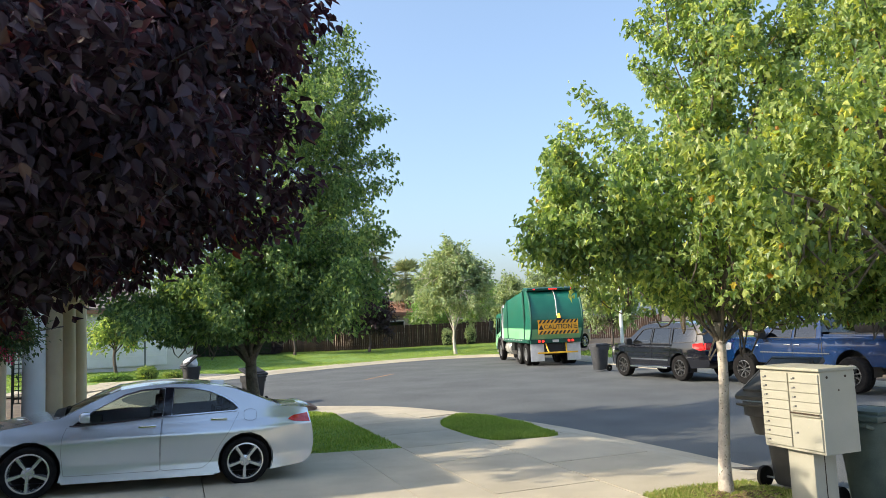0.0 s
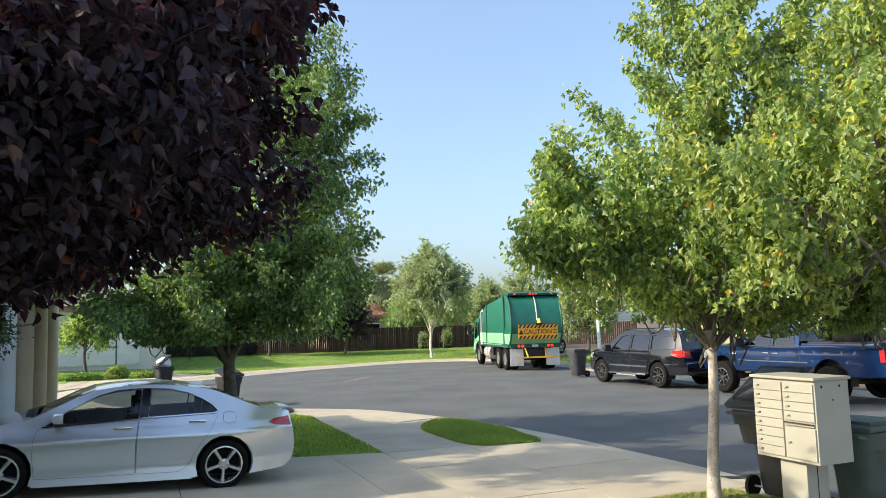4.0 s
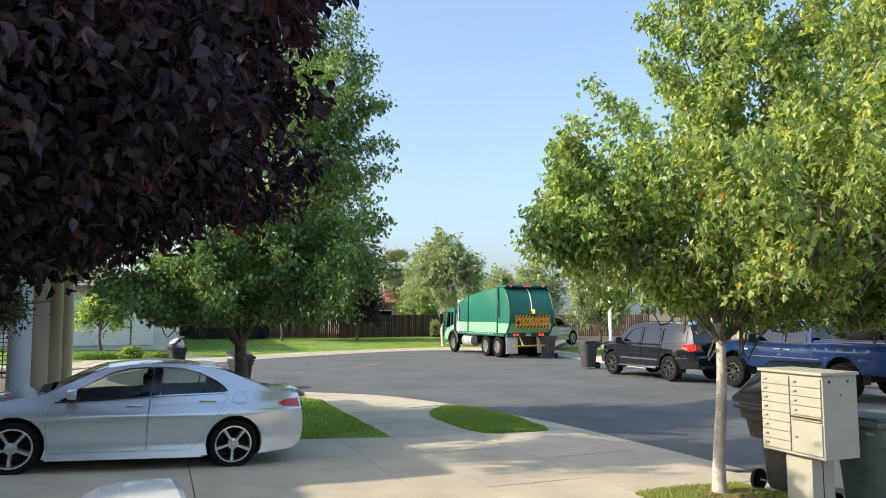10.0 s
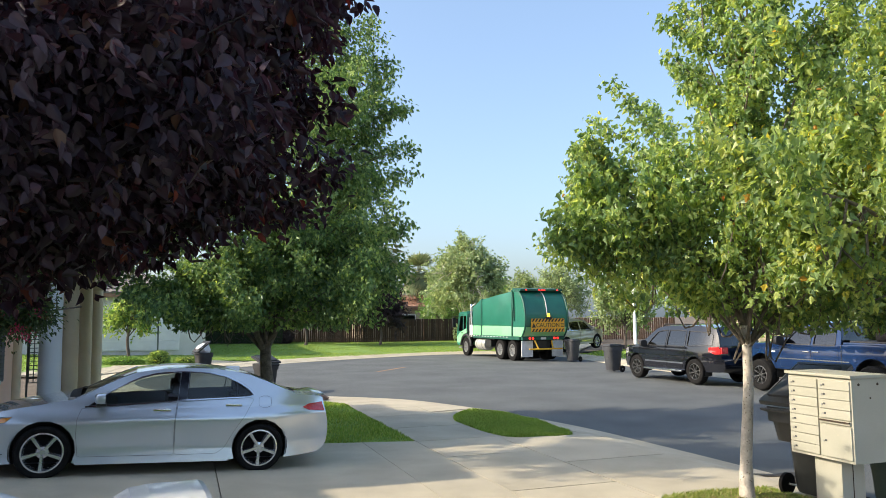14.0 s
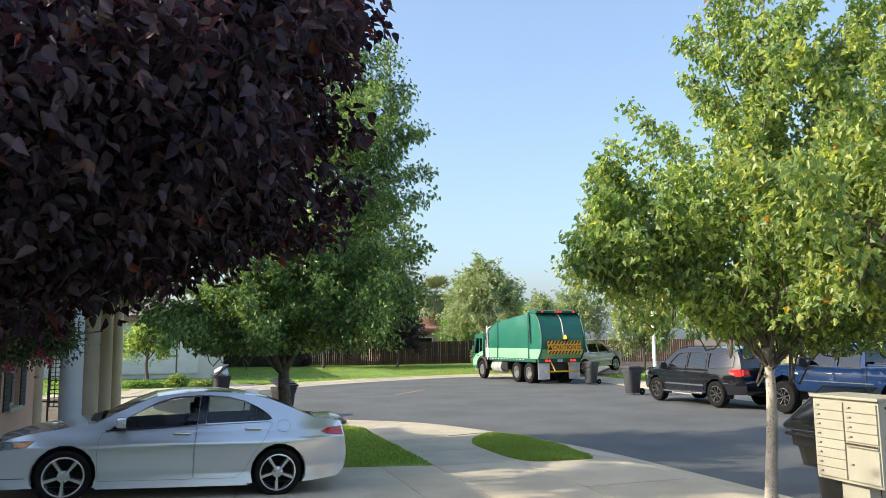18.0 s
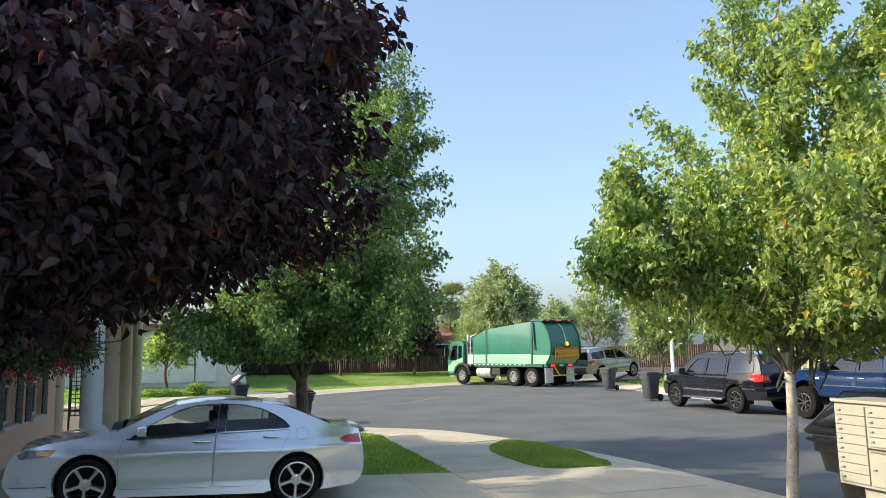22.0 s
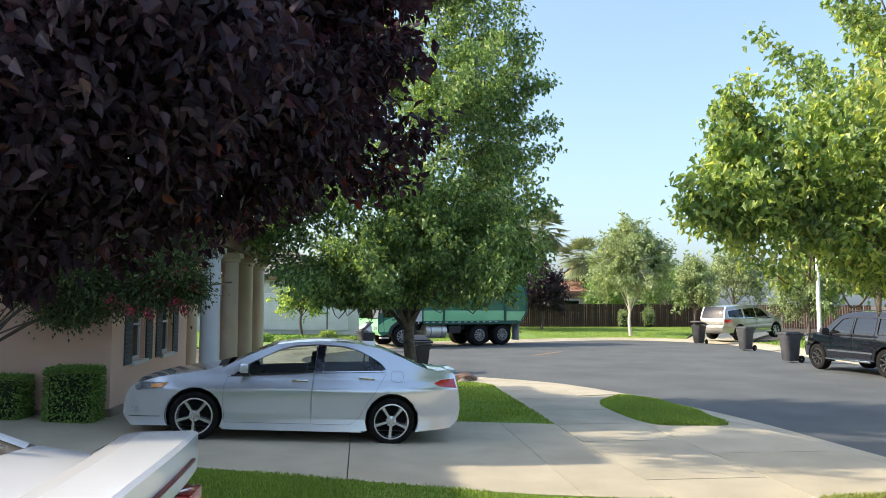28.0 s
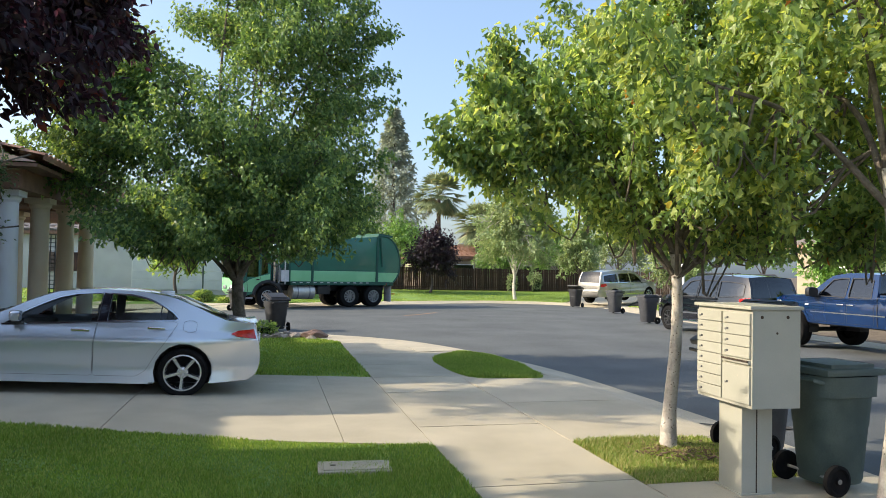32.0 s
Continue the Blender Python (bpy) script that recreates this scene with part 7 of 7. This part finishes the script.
# ---- street things ----
M["bin_grey"] = surf("grey_bin", (0.035, 0.037, 0.042), (0.06, 0.062, 0.068), 5, 0.55, 0.2, 90, rough2=0.7)
M["bin_black"] = surf("black_bin", (0.014, 0.014, 0.016), (0.03, 0.03, 0.033), 5, 0.5, 0.2, 90, rough2=0.65)
M["bin_charcoal"] = surf("charcoal_bin", (0.055, 0.054, 0.054), (0.085, 0.083, 0.082), 5, 0.42, 0.2, 90, rough2=0.55)
M["bin_green"] = surf("green_bin", (0.05, 0.075, 0.066), (0.085, 0.115, 0.10), 4, 0.5, 0.2, 90, rough2=0.65)
M["box_cream"] = surf("cream_enamel", (0.40, 0.385, 0.31), (0.45, 0.43, 0.35), 3, 0.5, 0.02, 80, grain=0.05, fleck=((0.46, 0.42, 0.33), 9, 0.05))
M["mulch"] = surf("bark_mulch", (0.14, 0.085, 0.05), (0.26, 0.17, 0.10), 8, 0.95, 0.3, 60, island=0.4)
M["rust"] = surf("rusty_hole", (0.03, 0.02, 0.015), (0.08, 0.05, 0.03), 20, 0.9, 0.2, 90)
M["sack"] = surf("white_sack", (0.62, 0.62, 0.64), (0.78, 0.78, 0.80), 6, 0.4, 0.6, 40)
M["rock"] = surf("river_rock", (0.22, 0.18, 0.15), (0.42, 0.36, 0.31), 5, 0.9, 0.7, 40, rand=0.25)
M["red_rock"] = surf("red_rock", (0.17, 0.10, 0.075), (0.28, 0.18, 0.14), 5, 0.9, 0.8, 40)
M["post_white"] = surf("white_post", (0.70, 0.70, 0.68), (0.78, 0.78, 0.76), 3, 0.5, 0.05, 80)


def boxed_ring(w, d, h):
    """Turned-down collar round a bin's mouth."""
    bm = bmesh.new()
    rows = []
    for z, f in ((h - 0.17, 1.0), (h - 0.17, 1.05), (h + 0.005, 1.075), (h + 0.005, 1.0)):
        ring = []
        for sx, sy, st in ((1, 1, 0), (-1, 1, 90), (-1, -1, 180), (1, -1, 270)):
            for k in range(4):
                t = radians(st + 30 * k)
                ring.append(bm.verts.new((sx * (d / 2 * f - 0.15) + 0.15 * math.cos(t), sy * (w / 2 * f - 0.15) + 0.15 * math.sin(t), z)))
        rows.append(ring)
    for p, q in zip(rows, rows[1:]):
        for i in range(16):
            bm.faces.new((p[i], p[(i + 1) % 16], q[(i + 1) % 16], q[i]))
    return bm


def wheelie_bin(at, mt, label, lid=0.0, h=1.0, w=0.60, d=0.64, stuffed=False, inset=0.0):
    """A wheeled refuse bin; x is its front. lid: degrees by which the lid stands open; inset: how far the lower back is set in."""
    root = holder("wheeled_bin", at, label, "bin", "refuse bins")
    bm = bmesh.new()
    rows = []
    for z, f, s in ((0.06, 0.76, inset), (0.10, 0.80, inset), (h - 0.44, 0.90, inset), (h - 0.40, 0.92, 0.05 * bool(inset)), (h - 0.10, 0.985, 0), (h - 0.08, 1.04, 0), (h, 1.05, 0)):
        a, b = w / 2 * f, d / 2 * f
        r = 0.155
        ring = []
        for sx, sy, st in ((1, 1, 0), (-1, 1, 90), (-1, -1, 180), (1, -1, 270)):
            for k in range(4):
                t = radians(st + 30 * k)
                ring.append(bm.verts.new((sx * (b - r) + r * math.cos(t) + (s if sx < 0 else 0), sy * (a - r) + r * math.sin(t), z)))
        rows.append(ring)
    for p, q in zip(rows, rows[1:]):
        for i in range(16):
            bm.faces.new((p[i], p[(i + 1) % 16], q[(i + 1) % 16], q[i]))
    bm.faces.new(rows[0][::-1])
    bm.faces.new([v for v in rows[-1]])
    part("body", bm, M[mt], root, smooth=True)
    bm = bmesh.new()
    box(bm, 0.0, d * 1.10, -w * 0.545, w * 0.545, -0.02, 0.045, 0.03)
    box(bm, 0.10, d * 0.98, -w * 0.44, w * 0.44, 0.045, 0.075, 0.03)
    l = part("lid", bm, M[mt], root, smooth=True)
    l.matrix_basis = pose(-d * 0.56, 0, h + 0.03, 0, -lid, 0)
    part("handle", tube(bmesh.new(), [(-d * 0.5, -w * 0.4, h - 0.05), (-d * 0.66, -w * 0.4, h - 0.02), (-d * 0.66, w * 0.4, h - 0.02), (-d * 0.5, w * 0.4, h - 0.05)], 0.018, 8), M[mt], root, smooth=True)
    part("axle", tube(bmesh.new(), [(inset - d * 0.36, -w * 0.5, 0.13), (inset - d * 0.36, w * 0.5, 0.13)], 0.014, 8), M["steel"], root)
    for sy in (-1, 1):
        bm = lathe(bmesh.new(), [(0.02, -0.03), (0.105, -0.03), (0.13, -0.02), (0.13, 0.02), (0.105, 0.03), (0.09, 0.012), (0.03, 0.012), (0.028, 0.03), (0.001, 0.03)], 22, "Y")
        wl = part("wheel", bm, M["rubber"], root, smooth=True)
        wl.matrix_basis = pose(inset - d * 0.36, sy * (w * 0.48 + 0.02), 0.13, 0, 0, 0 if sy > 0 else 180)
        part("hub", lathe(bmesh.new(), [(0.001, 0.034), (0.02, 0.034), (0.025, 0.02)], 12, "Y"), M["steel"], wl)
    part("rim_band", boxed_ring(w, d, h), M[mt], root, smooth=True)
    part("front_rib", boxed(d * 0.40, d * 0.47, -w * 0.25, w * 0.25, h * 0.55, h * 0.6, 0.01), M[mt], root)
    if stuffed:
        bm = bmesh.new()
        bmesh.ops.create_icosphere(bm, subdivisions=3, radius=0.3)
        for v in bm.verts:
            v.co *= 1 + 0.25 * noise.noise(v.co * 5)
            v.co.z = v.co.z * 0.8 + h + 0.16
        part("sack", bm, M["sack"], root, "white refuse sack bulging from the bin", smooth=True)
    return root


def on(x, y, rz=0):
    return pose(x, y, ground_z(x, y) + 0.012, 0, 0, rz)


wheelie_bin(on(15.35, 15.15, 180), "bin_grey", "dark grey wheeled bin at the kerb beside a black car")
wheelie_bin(on(17.35, 22.0, 200), "bin_grey", "dark grey wheeled bin at the kerb")
wheelie_bin(on(17.75, 27.6, 215), "bin_black", "black wheeled bin with a raised lid by a driveway", 12)
wheelie_bin(on(1.38, 12.2, 110), "bin_black", "black wheeled bin with its lid ajar by the rock bed", 14, 0.88)
wheelie_bin(on(-0.17, 22.1, 20), "bin_black", "black bin with a white sack bulging under its open lid", 38, 0.82, stuffed=True)
wheelie_bin(pose(6.02, -5.06, -0.02, 0, 0, 6), "bin_green", "large dark green wheeled bin behind the letterboxes", 0, 0.98, 0.54, 0.60)
wheelie_bin(pose(6.08, -3.84, -0.03, 0, 0, 8), "bin_charcoal", "charcoal wheeled bin with its lid half raised behind the letterboxes", 30, 1.08, 0.66, 0.80, inset=0.24)

# bank of letterboxes on a pedestal
box_bank = holder("letterbox_bank", pose(4.98, -5.02, -0.02), "cream metal bank of letterboxes on a pedestal", "letterbox")
BW, BD, B0, B1 = 0.385, 0.46, 0.75, 1.58
part("cabinet", boxed(0.012, BD, -BW, BW, B0, B1 - 0.03, 0.006), M["box_cream"], box_bank)
part("roof_cap", boxed(-0.02, BD + 0.02, -BW - 0.02, BW + 0.02, B1 - 0.03, B1, 0.008), M["box_cream"], box_bank)
part("pedestal", boxed(0.08, 0.37, -0.16, 0.16, -0.08, B0, 0.006), M["box_cream"], box_bank)
part("pedestal_seam", boxed(0.215, 0.225, -0.1625, -0.160, 0.0, B0), M["rust"], box_bank)
part("foot_plate", boxed(0.06, 0.39, -0.18, 0.18, -0.06, 0.012, 0.004), M["box_cream"], box_bank)
dh = (B1 - B0 - 0.09) / 8


def little_door(y0, y1, z0, z1, lock=True, tag=True):
    d = part("letterbox_door", boxed(-0.006, 0.014, y0 + 0.003, y1 - 0.003, z0 + 0.003, z1 - 0.003, 0.003), M["box_cream"], box_bank)
    if lock:
        part("lock", lathe(bmesh.new(), [(0.001, -0.012), (0.009, -0.011), (0.009, -0.004)], 12, "X", Matrix.Translation((0, y1 - 0.045, (z0 + z1) / 2 - 0.008))), M["steel"], d)
    if tag:
        part("number_bar", boxed(-0.0085, -0.006, y1 - 0.085, y1 - 0.060, (z0 + z1) / 2 - 0.010, (z0 + z1) / 2 + 0.008), M["bin_grey"], d)


for k in range(8):
    little_door(0.008, BW - 0.012, B0 + 0.03 + dh * k, B0 + 0.03 + dh * (k + 1))
for k in range(4):
    little_door(-BW + 0.012, -0.004, B0 + 0.03 + dh * (k + 4), B0 + 0.03 + dh * (k + 5))
little_door(-BW + 0.012, -0.004, B0 + 0.03, B0 + 0.03 + dh * 3.35)
part("outgoing_slot", boxed(-0.012, 0.014, -BW + 0.02, -0.012, B0 + 0.04 + dh * 3.4, B0 + 0.02 + dh * 4, 0.004), M["box_cream"], box_bank)
part("slot_lip", boxed(-0.024, -0.010, -BW + 0.02, -0.012, B0 + 0.015 + dh * 3.88, B0 + 0.028 + dh * 3.88, 0.002), M["rust"], box_bank)
for x, z, r in ((0.10, 1.49, 0.014), (0.24, 1.36, 0.010), (0.34, 1.49, 0.014)):
    part("bolt_hole", lathe(bmesh.new(), [(0.001, -BW - 0.003), (r, -BW - 0.0025), (r, -BW + 0.004)], 10, "Y", Matrix.Translation((x, 0, z))), M["rust"], box_bank)

# white lamp post, thin dark sign post, mowing-edge rocks, service cover
post = holder("lamp_post", on(20.7, 21.5), "white lamp post on the grass beyond the street", "lamp post")
part("shaft", lathe(bmesh.new(), [(0.13, -0.1), (0.13, 0.25), (0.095, 0.3), (0.07, 5.2)], 18), M["post_white"], post, smooth=True)
part("arm", tube(bmesh.new(), [(0, 0, 5.1), (-0.5, -0.1, 5.45), (-1.2, -0.2, 5.55)], 0.05, 10), M["post_white"], post, smooth=True)
part("lantern", boxed(-1.75, -1.15, -0.34, -0.06, 5.48, 5.62, 0.04), M["post_white"], post, smooth=True)
sg = holder("sign_post", on(-2.2, 29.0), "thin dark sign post before a pale house", "post")
part("shaft", tube(bmesh.new(), [(0, 0, -0.1), (0, 0, 2.6)], 0.04, 10), M["bin_green"], sg)
# litter round the foot of the young maple
bm = bmesh.new()
_r = np.random.default_rng(3)
for k in range(260):
    a, q = _r.uniform(0, 2 * math.pi), 0.10 + 0.42 * _r.uniform() ** 1.3
    x, y = 5.36 + q * math.cos(a), -3.7 + q * math.sin(a)
    box(bm, -0.03, 0.03, -0.007, 0.007, -0.004, 0.006, 0, pose(x, y, ground_z(x, y) + 0.05 + 0.012 * _r.uniform(), _r.uniform(-20, 20), _r.uniform(-20, 20), _r.uniform(0, 360)))
tagged(mesh_ob("bark_mulch", bm, M["mulch"]), "brown bark chips round a tree foot", "mulch", kind="stuff")
rng = np.random.default_rng(9)
_rocks = []
for k in range(3):
    bm = bmesh.new()
    bmesh.ops.create_icosphere(bm, subdivisions=2, radius=1.0)
    for v in bm.verts:
        v.co *= 1 + 0.35 * noise.noise(v.co * 1.6 + Vector((k * 7, 0, 0)))
        v.co.z *= 0.62
    me = bpy.data.meshes.new("rock")
    bm.to_mesh(me)
    bm.free()
    me.materials.append(M["rock"])
    _rocks.append(me)
for k in range(26):
    x, y = rng.uniform(0.5, 2.25), 9.1 + rng.normal(0, 0.28)
    ob = new("rock", _rocks[k % 3])
    s = rng.uniform(0.09, 0.19)
    ob.matrix_basis = pose(x, y, ground_z(x, y) + s * 0.3, rng.uniform(-15, 15), rng.uniform(-15, 15), rng.uniform(0, 360)) @ Matrix.Diagonal((s, s * 0.8, s, 1))
    tagged(ob, "grey-brown rounded garden rock beside the lawn", "rock", "garden rocks")
_rr = _rocks[1].copy()
_rr.materials[0] = M["red_rock"]
ob = new("rock", _rr)
ob.matrix_basis = pose(2.35, 8.95, ground_z(2.35, 8.95) + 0.08, 0, 0, 30) @ Matrix.Diagonal((0.36, 0.22, 0.24, 1))
tagged(ob, "large reddish-brown garden rock at the lawn's corner", "rock", "garden rocks")
cover = holder("service_cover", on(1.99, -3.87, -3), "pale concrete service box cover set in the lawn", "cover")
part("collar", boxed(-0.33, 0.33, -0.19, 0.19, -0.05, 0.045, 0.012), M["kerb"], cover)
part("lid", boxed(-0.28, 0.28, -0.145, 0.145, 0.02, 0.055, 0.008), M["concrete"], cover)
part("lifting_slot", boxed(-0.22, -0.17, -0.02, 0.02, 0.0545, 0.0565), M["rust"], cover)


# clipped hedges and small shrubs
def shrub(x, y, sx, sy, sz, n, leaf, mt, label, seed, boxy=True, name="hedge"):
    r = np.random.default_rng(seed)
    z = ground_z(x, y)
    root = holder(name, pose(x, y, z), label, "hedge" if boxy else "shrub")
    P = r.uniform(-1, 1, (n, 3))
    if boxy:
        k = r.integers(0, 3, n)
        P[np.arange(n), k] = np.sign(P[np.arange(n), k]) * r.uniform(0.8, 1.04, n)
        P /= (np.maximum(1, (np.abs(P) ** 8).sum(1) ** (1 / 8)) ** 0.6)[:, None]
    else:
        P /= np.linalg.norm(P, axis=1)[:, None] / r.uniform(0.6, 1.05, (n, 1))
    S = P * (sx / 2, sy / 2, sz / 2) + (0, 0, sz / 2)
    S[:, 2] = np.maximum(S[:, 2], 0.02)
    me = leaves("foliage", S, P.copy(), leaf * r.uniform(0.7, 1.3, n), "small", M[mt], r, 0.0)
    ob = new("foliage", me)
    ob.parent = root
    # near-black block inside the foliage, its colour painted as inner shade
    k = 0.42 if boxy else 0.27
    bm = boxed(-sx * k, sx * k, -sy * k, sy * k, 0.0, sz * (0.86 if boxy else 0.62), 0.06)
    part("shade_core", bm, M["hedge_shade_core"], root)
    return root


# colour darkened to stand for shade between the leaves
M["hedge_shade_core"] = surf("hedge_shade_core", (0.012, 0.022, 0.008), (0.03, 0.045, 0.015), 20, 0.95, 0.8, 60)
shrub(-4.66, 1.15, 0.70, 0.56, 0.82, 4600, 0.05, "hedge_leaf", "clipped green box hedge against the wall", 1)
shrub(-5.82, 1.22, 0.9, 0.5, 0.64, 3900, 0.05, "hedge_leaf", "clipped dark green box hedge against the wall", 2)
shrub(1.05, 9.35, 0.7, 0.5, 0.42, 700, 0.09, "maple_leaf", "low yellow-green plant among rocks", 3, False, "shrub")
shrub(-2.1, 28.4, 1.0, 0.9, 0.62, 1500, 0.11, "maple_leaf", "yellow-green mounded shrub before a pale house", 4, False, "shrub")
shrub(-3.6, 28.2, 1.9, 0.9, 0.36, 1800, 0.11, "hedge_leaf", "low green hedge before a pale house", 5, False, "shrub")
shrub(-0.75, 28.0, 1.3, 0.8, 0.34, 1300, 0.11, "maple_leaf", "low yellow-green plants before a pale house", 10, False, "shrub")
shrub(-5.9, 28.4, 2.2, 0.9, 0.4, 1500, 0.11, "hedge_leaf", "low green hedge before a pale house", 11, False, "shrub")
shrub(26.6, 26.5, 2.4, 1.6, 1.2, 1200, 0.14, "hedge_leaf", "green shrub bed by a house", 6, False, "shrub")
shrub(19.6, 44.2, 0.9, 0.7, 1.4, 500, 0.14, "pear_leaf", "tall pale shrub against the fence", 7, False, "shrub")
shrub(21.6, 44.2, 0.9, 0.7, 1.6, 500, 0.14, "pear_leaf", "tall pale shrub against the fence", 8, False, "shrub")
shrub(2.0, 44.0, 9.0, 1.4, 1.7, 4500, 0.16, "far_plum", "dark hedge along the fence", 9)


# ---- motion: the refuse truck pulls round the bulb, stopping by the bins ----
# seconds, left rear wheel's foot, heading in degrees
TRUCK_PATH = [(0.0, 14.9, 20.95, 77.5), (1.0, 14.97, 20.98, 77.5), (2.0, 15.0, 21.02, 77.6), (4.5, 15.04, 21.06, 77.8), (6.0, 15.05, 21.08, 77.8), (7.0, 15.09, 21.12, 78.2), (8.0, 15.15, 21.5, 80.0), (9.0, 15.15, 22.5, 86.8),
              (10.0, 15.07, 23.2, 91.3), (11.0, 14.92, 23.52, 93.4), (12.0, 14.86, 23.6, 93.5), (14.0, 14.80, 23.66, 93.5), (17.0, 14.76, 23.74, 93.6), (19.0, 14.80, 23.78, 93.7), (20.0, 14.90, 24.10, 94.3),
              (20.5, 15.0, 24.6, 95.3), (21.0, 15.10, 25.25, 98.0), (21.5, 15.2, 25.9, 105.0), (22.0, 15.2, 26.55, 113.6), (22.5, 15.0, 27.35, 122.3), (23.0, 14.62, 28.1, 132.0), (23.5, 14.0, 28.65, 145.0),
              (24.0, 13.15, 28.9, 162.0), (24.5, 11.97, 28.75, 177.5), (25.0, 10.7, 28.3, 187.0), (25.5, 9.5, 27.8, 192.8), (26.5, 7.9, 27.2, 199.0), (28.5, 6.5, 26.55, 203.0), (29.0, 6.35, 26.4, 203.2), (32.0, 6.27, 26.25, 203.3)]


def motions():
    P = np.array(TRUCK_PATH)
    ts = np.round(np.arange(0, 32.01, 0.2), 2)
    # gentle blend of the rows
    dense = np.array(curve_through([r for r in P], 8))
    X = np.stack([np.interp(ts, dense[:, 0], dense[:, k]) for k in (1, 2, 3)], 1)
    rows, roll, total = [], [], 0.0
    last = None
    for t, (x, y, h) in zip(ts, X):
        a = radians(h)
        c = np.array((x + 1.2 * math.sin(a), y - 1.2 * math.cos(a)))
        rows.append((t, pose(c[0], c[1], ROAD_Z + 0.05, 0, 0, h)))
        if last is not None:
            total += float((c - last) @ (math.cos(a), math.sin(a)))
        last = c
        roll.append(total / 0.52)
    walk(truck, rows)
    for w, x, side in TRUCK_WHEELS:
        at = w.matrix_basis.translation.copy()
        walk(w, [(t, Matrix.Translation(at) @ Matrix.Rotation(0 if side > 0 else math.pi, 4, "Z") @ Matrix.Rotation(r * side, 4, "Y")) for (t, _), r in zip(rows, roll)])


motions()
